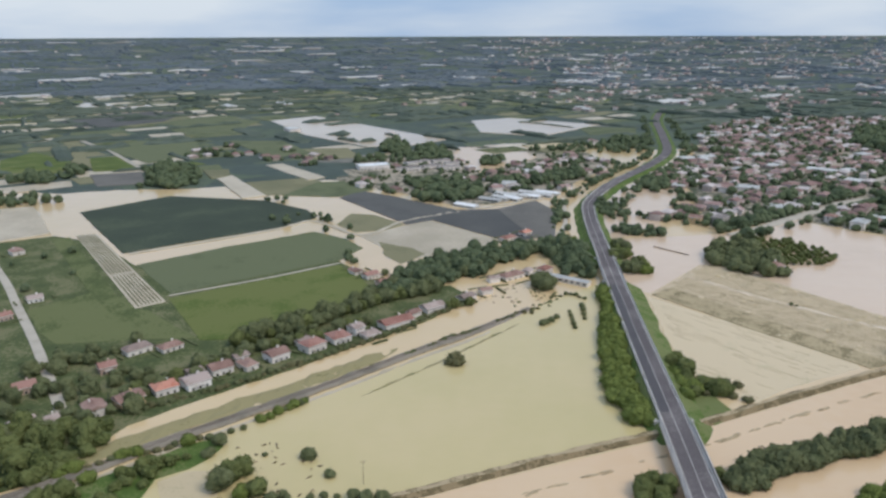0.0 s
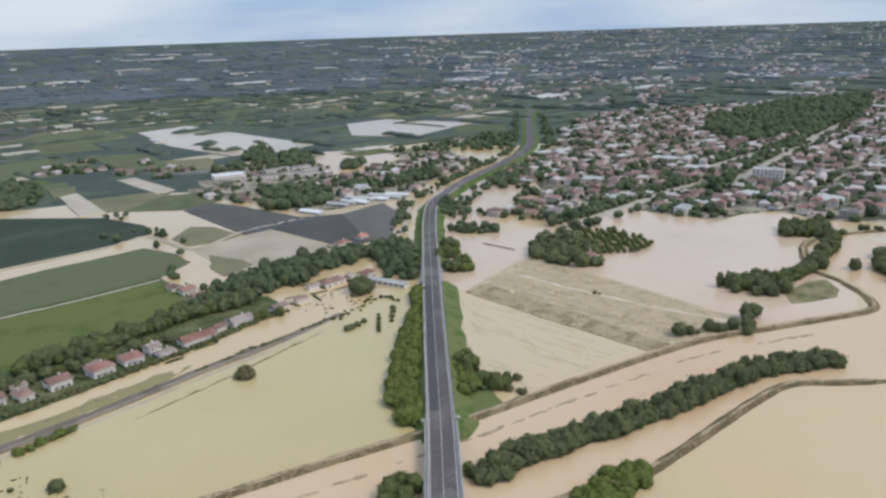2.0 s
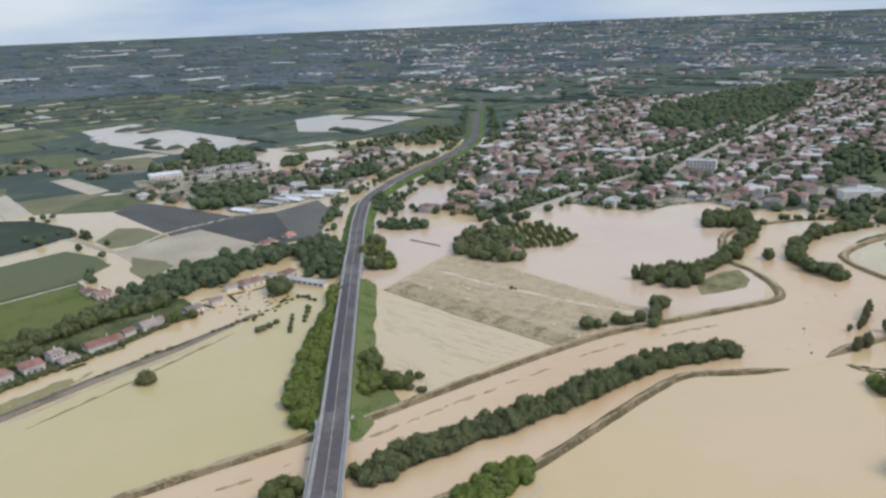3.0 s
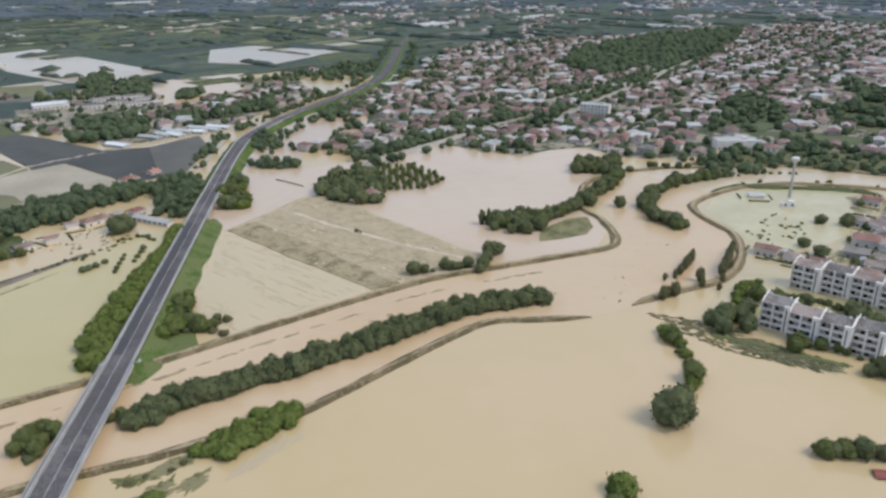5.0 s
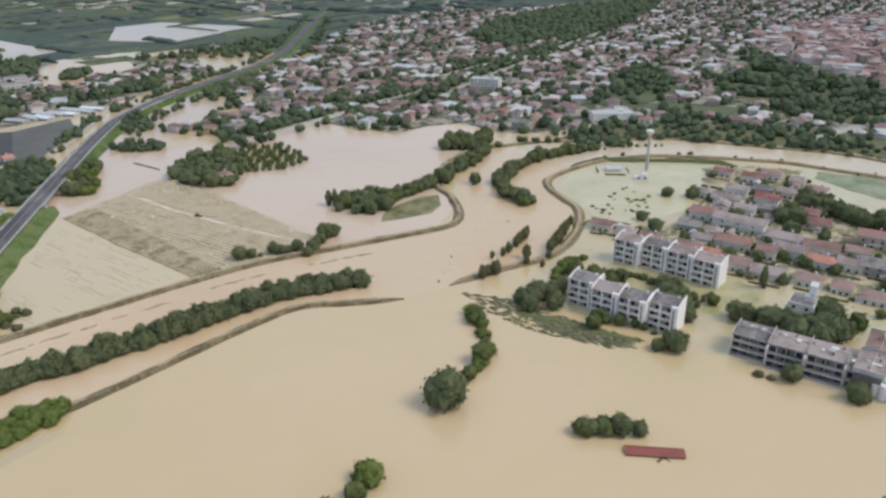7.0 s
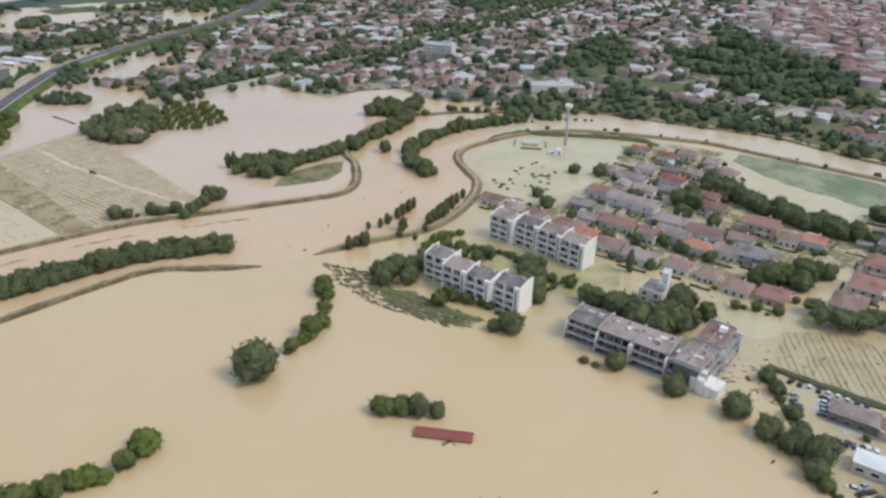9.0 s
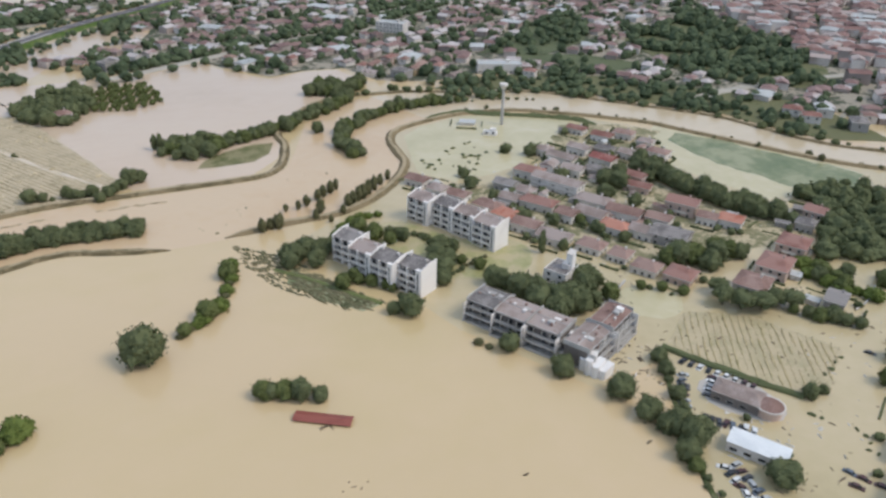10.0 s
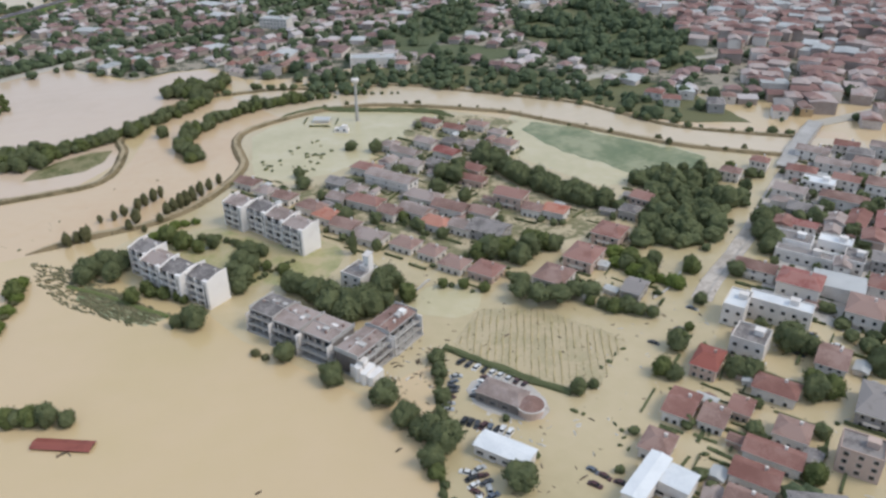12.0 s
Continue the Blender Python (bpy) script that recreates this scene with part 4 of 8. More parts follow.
TREE_SORTS = (("round", "broadleaf_tree", "full round broadleaf tree with dark green crown", 4.6, 7.4, 0.2, 8, 1150, 0.40, "leaf_dark", 0.62),
              ("fresh", "young_tree", "fresh green broadleaf tree with loose crown", 4.0, 6.6, 0.1, 8, 1050, 0.38, "leaf", 0.66),
              ("bright", "leafy_shrub", "bright green leafy shrub at the water", 3.6, 4.6, -0.3, 8, 950, 0.37, "leaf_bright", 0.72),
              ("bush", "bush", "dark rounded bush standing in flood water", 2.3, 3.2, -0.4, 5, 520, 0.29, "leaf_dark", 0.6),
              ("olive", "drowned_bush", "dull olive bush half drowned in flood water", 2.3, 2.8, -0.5, 5, 520, 0.29, "leaf_olive", 0.65),
              ("poplar", "poplar_tree", "slender upright poplar with narrow crown", 1.9, 9.5, 0.2, 5, 700, 0.3, "leaf_dark", 0.35),
              ("pine", "pine_tree", "broad dark umbrella pine among houses", 4.8, 5.6, 2.6, 8, 950, 0.4, "leaf_dark", 0.8),
              ("slender", "willow_tree", "tall ragged olive-green willow on the dike", 2.3, 7.6, 0.1, 6, 650, 0.34, "leaf_olive", 0.5),
              ("small", "orchard_tree", "small orchard tree in rows above water", 1.9, 3.2, 0.2, 4, 380, 0.27, "leaf", 0.6))
for key, name, label, radius, height, base, blobs, leaves, leaf, mat, spread in TREE_SORTS:
    tree_kind(key, name, label, "bush" if "bush" in name or "shrub" in name else "tree", radius, height, base, blobs, leaves, leaf, M[mat], "", spread)


def tree(key, x, y, scale=1.0, z=0.0, rng=random.Random(11)):
    """Plants a tree: three builds of each sort, then turned and scaled copies."""
    name, label, category, radius, height, base, blobs, leaves, leaf, mat, group, spread, made = TREE[key]
    at = Matrix.LocRotScale((x, y, z), Euler((0, 0, rng.uniform(0, 6.283))), Vector((scale * rng.uniform(0.88, 1.14), scale * rng.uniform(0.88, 1.14), scale * rng.uniform(0.85, 1.15))))
    if len(made) < 4:
        r = random.Random(len(made) * 7 + len(key))
        v, f = crown_data(r, radius, height, base, blobs, leaves, leaf, spread=spread)
        if category == "bush":
            t = tagged(mesh_part(name, v, f, mat), label, category, key + " planting")
        else:
            t = thing(name, label, category, key + " planting")
            mesh_part("crown", v, f, mat, t)
            v, f = trunk_data(r, 0.06 * radius + 0.08, base, base + height, 4)
            mesh_part("trunk", v, f, M["bark"], t)
        t.matrix_basis = at
        made.append(t)
        return t
    c = copy_thing(rng.choice(made), Matrix.Identity(4))
    c.matrix_basis = at
    return c


def belt(keys, points, step, width, scale, seed, jitter=0.5, z=0.0):
    """Trees along a line, some rows deep."""
    rng = random.Random(seed)
    line = spline(points, step)
    for p, s in zip(line, sides(line)):
        for k in range(max(1, round(width / step))):
            o = (k + 0.5) / max(1, round(width / step)) * width - width / 2
            q = p + s * (o + rng.uniform(-1, 1) * step * jitter * 0.6) + Vector((rng.uniform(-1, 1), rng.uniform(-1, 1), 0)) * step * jitter * 0.5
            tree(rng.choice(keys), q.x, q.y, scale * rng.uniform(0.75, 1.2), z)


def grove(keys, pts, step, scale, seed, z=0.0, skip=0.12):
    rng = random.Random(seed)
    xs, ys = [p[0] for p in pts], [p[1] for p in pts]
    y = min(ys)
    row = 0
    while y < max(ys):
        x = min(xs) + (row % 2) * step / 2
        while x < max(xs):
            a, b = x + rng.uniform(-0.4, 0.4) * step, y + rng.uniform(-0.4, 0.4) * step
            if inside(a, b, pts) and rng.random() > skip and not near_line(a, b, RAIL, 6.5) and not near_line(a, b, LANE, 4):
                tree(rng.choice(keys), a, b, scale * rng.uniform(0.75, 1.25), z)
            x += step
        y += step * 0.87
        row += 1


def joined_trees(name, label, places, mat, leaves=26, level=None):
    """Many distant trees as one object of stuff."""
    verts, faces = [], []
    rng = random.Random(len(places))
    stock = []
    for k in range(10):
        v, f = crown_data(random.Random(k + 40), 4.2, 6.8, 0.0, 4, int(leaves * 1.6), 0.52 if level else 0.8, level or ICO2, 0.64)
        stock.append((np.array(v), f))
    for x, y, z, s in places:
        v, f = rng.choice(stock)
        a = rng.uniform(0, 6.283)
        c, q = math.cos(a), math.sin(a)
        n = len(verts)
        w = v * s * rng.uniform(0.78, 1.28) * np.array([rng.uniform(0.85, 1.2), rng.uniform(0.85, 1.2), rng.uniform(0.65, 1.2)])
        w = np.stack([w[:, 0] * c - w[:, 1] * q + x, w[:, 0] * q + w[:, 1] * c + y, w[:, 2] + z], 1)
        verts += w.tolist()
        faces += [tuple(n + i for i in t) for t in f]
    return tagged(mesh_part(name, verts, faces, mat), label, "trees", kind="stuff")


def fill(pts, step, rng, skip=0.1, size=(0.7, 1.25), z=0.0):
    """Places for trees over a plan area."""
    xs, ys = [p[0] for p in pts], [p[1] for p in pts]
    out = []
    y = min(ys)
    while y < max(ys):
        x = min(xs)
        while x < max(xs):
            a, b = x + rng.uniform(-0.5, 0.5) * step, y + rng.uniform(-0.5, 0.5) * step
            if inside(a, b, pts) and rng.random() > skip:
                out.append((a, b, z, rng.uniform(*size)))
            x += step
        y += step
    return out


# river side
bank_rng = random.Random(1)
island = spline([(97, 219), (107, 227), (124, 235), (148, 244), (173, 254), (203, 269), (233, 281), (265, 284)], 2.7)
joined_trees("river_wood", "long dense dark belt of willows drowned in the river", [(p.x + q.x * o + bank_rng.uniform(-0.9, 0.9), p.y + q.y * o + bank_rng.uniform(-0.9, 0.9), 0.0, bank_rng.uniform(0.66, 0.8))
              for p, q in zip(island, sides(island)) for o in (-3.2, 0.0, 3.2)], M["leaf_dark"], 380, ICO3)
grove(["bright"], [(119, 198), (128, 192), (134, 196), (141, 203), (152, 208), (154, 216), (145, 218), (138, 216), (130, 208), (124, 203)], 3.5, 0.78, 2, skip=0.04)
belt(["olive"], [(100, 188), (112, 192), (122, 196)], 4.5, 3, 0.5, 3)
grove(["bright"], [(79, 258), (74, 262), (70, 276), (69, 296), (73, 318), (78, 345), (83, 372), (88, 400), (93, 422), (94, 410), (89, 380), (83.5, 330), (80, 288)], 4.2, 1.0, 4, z=0.3, skip=0.03)
grove(["bright", "fresh"], [(99, 282), (105, 284), (107, 300), (108, 318), (103, 320), (99, 300)], 3.8, 0.85, 5)
grove(["fresh", "olive", "bush", "olive"], [(106, 287), (124, 279), (129, 286), (124, 294), (110, 297)], 3.7, 0.82, 6, skip=0.2)
belt(["round", "bush"], [(213, 326), (228, 328), (241, 328)], 3.8, 3, 0.7, 7)
belt(["round"], [(243, 322), (250, 332), (260, 344)], 4.5, 3, 0.75, 8)
belt(["round", "round", "fresh"], [(372, 478), (382, 464), (362, 440), (336, 412), (318, 398), (300, 386)], 5.0, 8, 0.8, 9)
grove(["round", "round", "poplar", "fresh"], [(261, 388), (275, 372), (290, 368), (300, 380), (300, 392), (284, 398), (268, 395)], 5.0, 0.82, 10, skip=0.15)
belt(["round", "fresh"], [(374, 357), (368, 372), (371, 395), (381, 412), (396, 428), (420, 440), (448, 448)], 4.6, 7, 0.75, 12)
belt(["fresh", "bush"], [(455, 447), (480, 448), (510, 444)], 6.0, 4, 0.55, 13)
for x, y, s in ((318.5, 271.5, 1.0), (322, 274.5, 0.8), (326, 274, 1.0), (346, 287, 1.0), (343, 280, 0.7), (336, 293, 0.7), (340, 296, 0.8), (345.8, 301.8, 0.85), (349, 305, 0.85), (353, 309, 0.9), (356, 313, 0.7), (330, 292, 0.5), (349.5, 276, 0.5), (356, 284, 0.6),
                (359, 290, 0.9), (362, 294, 1.0), (365, 297, 0.95), (368, 300, 1.0), (371, 304, 0.9), (374.8, 308.8, 0.9), (379, 315, 0.8), (384, 321, 0.7)):
    tree("slender", x, y, s)
tree("bright", 109.5, 176.5, 0.9)
belt(["fresh", "olive", "bright"], [(287, 193), (293, 200), (300, 210), (303, 225), (304, 243)], 3.0, 4.0, 0.82, 17)
tree("round", 277, 182, 1.5)
belt(["fresh", "round"], [(314, 156), (321, 153), (331, 150)], 3.6, 3, 0.75, 18)
tree("bright", 244.5, 152, 1.4)
belt(["fresh", "bright"], [(239, 146), (230, 140), (218, 138), (206, 134)], 4.0, 4, 0.9, 19)
tree("round", 356, 402, 0.8)
# two low bushes stand in for a small dark object on the farm lane
tree("bush", 191, 392.5, 0.55)
tree("bush", 193, 390.5, 0.4)
grove(["round", "fresh"], [(354, 480), (366, 500), (404, 512), (398, 492), (378, 478)], 5.2, 0.9, 75)
tree("olive", 5, 318, 2.0)
tree("bush", -48, 238, 1.15)
tree("bush", -39, 227, 0.9)
tree("bush", -64, 240, 0.5)
# pond wood and orchard
for i in range(12):
    for j in range(14):
        x, y = 211 + i * 4.6 + j * 0.8, 458 + j * 6.0 - i * 0.4
        if inside(x, y, [(212, 503), (221, 464), (245, 463), (263, 483), (249, 524), (224, 530)]):
            tree("small", x + 0.7 * math.sin(i * 3 + j * 5), y + 0.7 * math.sin(i * 7 + j), 0.95 + 0.2 * math.sin(i * 5 + j * 2))
# around the railway bridge and the road bank
grove(["bright", "bright"], [(82, 450), (90, 436), (95, 520), (90, 540), (84, 500)], 6.0, 0.7, 24)
grove(["fresh", "round", "bright"], [(106, 456), (113, 452), (130, 450), (131, 470), (128, 502), (118, 512), (111, 480)], 5, 0.85, 25, skip=0.05)
belt(["round", "round", "fresh"], [(-100, 340), (-84, 354), (-68, 366), (-54, 382), (-40, 399), (-24, 408), (-6, 420)], 4.8, 9, 0.95, 26)
belt(["bush", "fresh"], [(2, 388), (10, 392), (18, 399)], 4, 2, 0.6, 33)
belt(["round", "bush"], [(-30, 424), (-14, 436), (6, 446), (22, 456)], 6, 6, 0.75, 34)
joined_trees("village_wood", "dense dark wood behind the flooded yards", fill([(-40, 420), (-24, 452), (-5, 484), (28, 500), (32, 452), (4, 436), (-14, 414), (-30, 404)], 5.4, random.Random(35), 0.12, (0.65, 1.05)) + fill([(-68, 496), (-60, 470), (-54, 468), (-62, 496)], 5, random.Random(38), 0.2, (0.4, 0.7)), M["town_leaf"], 150, ICO3)
belt(["bush", "bush", "olive"], [(-7, 336), (1, 345), (8, 351), (18, 358)], 1.9, 2.5, 0.62, 27)
belt(["bush"], [(-18, 327), (-12, 331)], 2.0, 2, 0.55, 36)
belt(["olive", "bush"], [(28, 370), (36, 377)], 2.4, 2, 0.5, 39)
belt(["olive"], [(-32, 314), (-27, 319)], 2.4, 2, 0.5, 37)
for x, y, s in ((50.7, 364.9, 0.8), (53, 367, 0.9), (56, 370, 0.9), (59.4, 374.5, 0.8), (67.6, 382.9, 0.55), (67.4, 377, 0.6), (67.2, 371, 0.6), (66.9, 365, 0.65), (66.8, 360.1, 0.6), (75.8, 391.6, 0.7), (75.4, 386, 0.7), (74.6, 379, 0.65), (74, 372.8, 0.6)):
    tree("bush", x, y, s)
belt(["olive", "bush"], [(60, 406), (66, 409), (73, 412), (79, 404)], 2.6, 2.5, 0.6, 76)
belt(["olive"], [(39, 381.4), (46, 383), (51, 389)], 3.0, 2, 0.55, 77)
for x, y, s in ((56, 424, 1.0), (60, 430, 1.1), (55, 432, 0.9), (59, 420, 1.0), (63, 425, 0.9)):
    tree("round", x, y, s)
belt(["bush", "bright", "olive"], [(-137, 222), (-118, 236), (-104, 243), (-88, 252), (-76, 259)], 3.6, 2.5, 0.72, 29)
belt(["bright", "bush"], [(-71, 266), (-66, 271), (-60, 277), (-56, 283)], 2.4, 2, 0.55, 30)
belt(["bush", "round"], [(-55, 212), (-30, 214), (-20, 210)], 5, 4, 0.6, 32)
wr = random.Random(70)
WOOD = ((174, 484), (190, 505), (211, 514), (217, 490), (219, 472), (213, 446), (206, 437), (190, 442), (177, 466))
joined_trees("pond_wood", "dense dark wood standing in the flood beside an orchard", fill(list(WOOD), 5.6, wr, 0.05, (0.8, 1.15)), M["leaf_dark"], 140, ICO3)
joined_trees("roadside_wood", "dense green wood between the railway and the road bank", fill([(-22, 455), (0, 438), (26, 466), (68, 490), (74, 446), (88, 434), (93, 450), (97, 520), (78, 528), (20, 492)], 5.6, wr, 0.05, (0.7, 1.1)), M["town_leaf"], 140, ICO3)
joined_trees("roadside_wood", "green wood by the flooded road junction", fill([(124, 550), (140, 541), (163, 537), (166, 548), (150, 560), (128, 562)], 5.0, wr, 0.1, (0.5, 0.9)) + fill([(124, 612), (136, 606), (150, 626), (140, 660), (130, 640)], 6.0, wr, 0.15, (0.5, 0.95)), M["town_leaf"], 120, ICO3)

# ---- houses ----
def wall_window(name, mats, parent, x, y, z, w, h, face):
    """A framed window standing a little proud of a wall that faces x-, x+, y- or y+."""
    bm = bmesh.new()
    box(bm, -w / 2, w / 2, -0.06, 0.03, 0, h, 0)
    box(bm, -w / 2 + 0.1, w / 2 - 0.1, -0.09, -0.055, 0.1, h - 0.1, 1)
    ob = part(name, bm, mats, parent)
    ob.matrix_basis = pose(x, y, z, 0, 0, {"y-": 0, "x+": 90, "y+": 180, "x-": -90}[face])
    return ob


def repeat_part(ob, parent, m):
    c = new(ob.name.split(".")[0], ob.data)
    c.parent = parent
    c.matrix_basis = m
    return c


def roof_mesh(bm, w, d, z, rise, hip, eave=0.55, thick=0.38):
    """A pitched roof with eaves: hip is how far the ridge stops short of the ends."""
    a, b = w / 2 + eave, d / 2 + eave
    r = a - hip if hip else a
    lo = z - 0.12
    pts = [(-a, -b, lo), (a, -b, lo), (a, b, lo), (-a, b, lo), (-r, 0, z + rise), (r, 0, z + rise)]
    top = [bm.verts.new((x, y, q + thick)) for x, y, q in pts]
    low = [bm.verts.new(p) for p in pts[:4]]
    for f in ((0, 1, 5, 4), (1, 2, 5), (2, 3, 4, 5), (3, 0, 4)):
        bm.faces.new([top[i] for i in f])
    for i in range(4):
        j = (i + 1) % 4
        bm.faces.new((low[i], low[j], top[j], top[i])).material_index = 1
    bm.faces.new(low[::-1]).material_index = 1


def house(label, w, d, h, rise, hip, wall, roof, detail, name="house", wing=0):
    t = thing(name, label, "house")
    bm = bmesh.new()
    box(bm, -w / 2, w / 2, -d / 2, d / 2, -0.6, h)
    if wing:
        box(bm, w / 2 - 0.05, w / 2 + wing, -d / 2, d / 2 - 2, -0.6, h * 0.55)
    part("wall", bm, wall, t)
    bm = bmesh.new()
    roof_mesh(bm, w, d, h, rise, hip)
    part("roof", bm, [roof, M["fascia"]], t)
    if wing:
        bm = bmesh.new()
        roof_mesh(bm, wing, d - 2, h * 0.55, rise * 0.5, 0, 0.3)
        part("roof", bm, [roof, M["fascia"]], t).location = (w / 2 + wing / 2, -1, 0)
    if detail == 0 and name == "town_house":
        win = None
        for x, y, z, face in ((-w * 0.2, -d / 2, 3.9, "y-"), (w * 0.25, -d / 2, 3.9, "y-"), (-w / 2, d * 0.05, 3.9, "x-")):
            if win is None:
                win = wall_window("window", [M["frame"], M["glass"]], t, x, y, z, 1.4, 1.5, face)
            else:
                repeat_part(win, t, pose(x, y, z, 0, 0, {"y-": 0, "x-": -90}[face]))
    if detail:
        bm = bmesh.new()
        box(bm, -0.4, 0.4, -0.3, 0.3, h, h + rise + 0.9)
        box(bm, -0.5, 0.5, -0.4, 0.4, h + rise + 0.9, h + rise + 1.05)
        part("chimney", bm, wall, t, "short rendered chimney").location = (w * 0.18, d * 0.16, 0)
        win = None
        storeys = 2 if h > 5 else 1
        for s in range(storeys):
            z = 1.0 + s * 2.9
            spots = [(-w * 0.3, -d / 2, "y-"), (0.0, -d / 2, "y-"), (w * 0.3, -d / 2, "y-"), (w / 2, -d * 0.2, "x+"), (w / 2, d * 0.22, "x+"), (-w / 2, 0.0, "x-")]
            for x, y, face in spots:
                if wing and face == "x+" and s == 0:
                    continue
                if win is None:
                    win = wall_window("window", [M["frame"], M["glass"]], t, x, y, z, 1.25, 1.5, face)
                else:
                    repeat_part(win, t, pose(x, y, z, 0, 0, {"y-": 0, "x+": 90, "y+": 180, "x-": -90}[face]))
        if detail > 1:
            bm = bmesh.new()
            box(bm, -w * 0.25, w * 0.25, -d / 2 - 1.1, -d / 2 + 0.02, 2.85, 3.0)
            box(bm, -w * 0.25, w * 0.25, -d / 2 - 1.12, -d / 2 - 1.04, 3.0, 3.85)
            part("balcony", bm, M["plaster"], t)
    return t


HOUSE = {}


def put_house(key, x, y, turn, scale=1.0, tall=1.0):
    spec, made = HOUSE[key]
    at = Matrix.LocRotScale((x, y, -0.9), Euler((0, 0, radians(turn))), Vector((scale, scale, tall)))
    if not made:
        made.append(house(**spec))
        made[0].matrix_basis = at
        return made[0]
    c = copy_thing(made[0], Matrix.Identity(4))
    c.matrix_basis = at
    return c


def sort(key, **spec):
    HOUSE[key] = (spec, [])


sort("white", label="white two-storey house with hipped terracotta roof", w=11, d=9.5, h=6.0, rise=1.9, hip=4.6, wall=M["plaster"], roof=M["tile"], detail=2)
sort("pink", label="pink rendered house with terracotta gable roof", w=11.5, d=9, h=6.2, rise=2.0, hip=0, wall=M["pink"], roof=M["tile"], detail=2)
sort("brown", label="pale house with low brown tiled roof", w=12, d=9.5, h=5.8, rise=1.9, hip=4.6, wall=M["plaster"], roof=M["tile_brown"], detail=1)
for key, wall, roof, w, d, h, hip, label in (("far_red", "plaster", "tile", 12, 10, 6.0, 4.8, "pale town house with terracotta roof"), ("far_brown", "ochre", "tile_brown", 13, 9, 6.2, 0, "ochre town house with brown gable roof"),
                                            ("far_pink", "pink", "tile", 11, 9, 6.5, 0, "pink town house with terracotta gable roof"), ("far_grey", "grey_wall", "tile_grey", 15, 11, 7.0, 5.2, "grey town house with grey roof"),
                                            ("far_white", "plaster", "tile_brown", 10, 9, 5.8, 4.4, "white town house with brown hipped roof"), ("far_flat", "plaster", "plastic", 18, 12, 6.5, 0, "pale workshop with white sheet roof")):
    sort(key, label=label, w=w, d=d, h=h, rise=0.6 if "flat" in key else 1.9, hip=hip, wall=M[wall], roof=M[roof], detail=0, name="town_house")

sort("far_low", label="low house with broad weathered grey-brown roof", w=14, d=10.5, h=3.6, rise=1.8, hip=0, wall=M["plaster"], roof=M["tile_dull"], detail=0, name="town_house")
sort("far_row", label="white row house under a long brown gable roof", w=19, d=9, h=5.4, rise=1.9, hip=0, wall=M["bright_plaster"], roof=M["tile_brown"], detail=0, name="town_house")

# the village along the canal
# the quarter east of the street, house by house
STYLES = {"r": ("tile", "plaster", "pale house with terracotta hipped roof in flood water"), "b": ("tile_brown", "plaster", "pale house with weathered brown roof in flood water"), "p": ("tile", "pink", "pink house with terracotta roof in flood water"),
          "s": ("red_sheet", "pink", "brick house with flat-pitched red roof"), "g": ("tile_grey", "grey_wall", "grey house with a dull grey roof"), "o": ("tile_orange", "plaster", "pale house with a bright orange tiled roof"),
          "d": ("tile_dull", "plaster", "low house under a weathered grey-brown roof"), "w": ("tile_dull", "bright_plaster", "tall white-walled house with a small dull roof"), "c": ("tile_red", "plaster", "pale house with a fresh red tiled roof"), "y": ("tile_brown", "ochre", "ochre two-storey house with a brown roof")}
GARDEN_HOUSES = (("o", 429.7, 261.6, 13, 9, 3.6), ("b", 435.2, 249.7, 12, 9, 3.8), ("b", 457.6, 256.7, 9, 9, 4), ("d", 468.5, 254.4, 14, 9, 4), ("b", 485.2, 252.9, 16, 9, 4), ("p", 515.4, 253.2, 14, 10, 6), ("o", 474.2, 240.3, 13, 9, 3.4),
                 ("b", 497.8, 243.2, 11, 8, 3.8), ("g", 494.1, 225.9, 16, 12, 4.4), ("d", 484.5, 233.0, 11, 8, 3.6), ("d", 443.3, 236.8, 14, 9.5, 3.2), ("o", 530.2, 234.5, 10, 9, 4), ("b", 521.4, 240.1, 9, 8, 3.6), ("p", 573.5, 232.1, 9, 9, 5.5),
                 ("g", 562.4, 224.0, 8, 8, 4))
CENTRE_HOUSES = (("b", 423.9, 273.6, 13, 9, 3.6), ("r", 449.3, 272.0, 17, 9, 3.6), ("d", 476.9, 269.5, 17, 9.5, 3.2), ("p", 510.5, 295.6, 14, 8, 3.4), ("p", 506.5, 281.7, 13, 7, 3.2), ("g", 441.2, 297.9, 11, 8, 3.4), ("d", 437.7, 280.7, 9, 8, 3.2),
                 ("d", 447.6, 287.5, 9, 8, 3.2), ("b", 413.6, 289.3, 10, 8, 3.2), ("d", 405.2, 299.1, 9, 8, 3.2))
DIKE_HOUSES = (("r", 458.5, 311.0, 15, 9, 4), ("w", 470.5, 313.1, 7, 8, 5.5), ("d", 482.3, 309.0, 11, 8, 4), ("g", 494.6, 306.9, 11, 8, 3.6), ("c", 505.0, 319.8, 13, 9, 4), ("d", 498.7, 338.6, 12, 8, 4), ("g", 512.3, 334.1, 11, 8, 4),
               ("d", 483.4, 327.2, 16, 8, 3.8), ("d", 477.6, 340.6, 9, 8, 3.6), ("d", 522.9, 326.1, 9, 8, 3.6), ("b", 540.3, 323.1, 12, 9, 4), ("w", 531.4, 311.0, 10, 7, 4), ("b", 398.2, 311.8, 11, 8, 3.4), ("r", 521.4, 356.5, 12, 8, 3.6),
               ("b", 536.1, 358.1, 12, 8, 3.6), ("r", 511.6, 372.0, 11, 7, 3.2), ("d", 542.7, 342.4, 9, 7, 3.2))
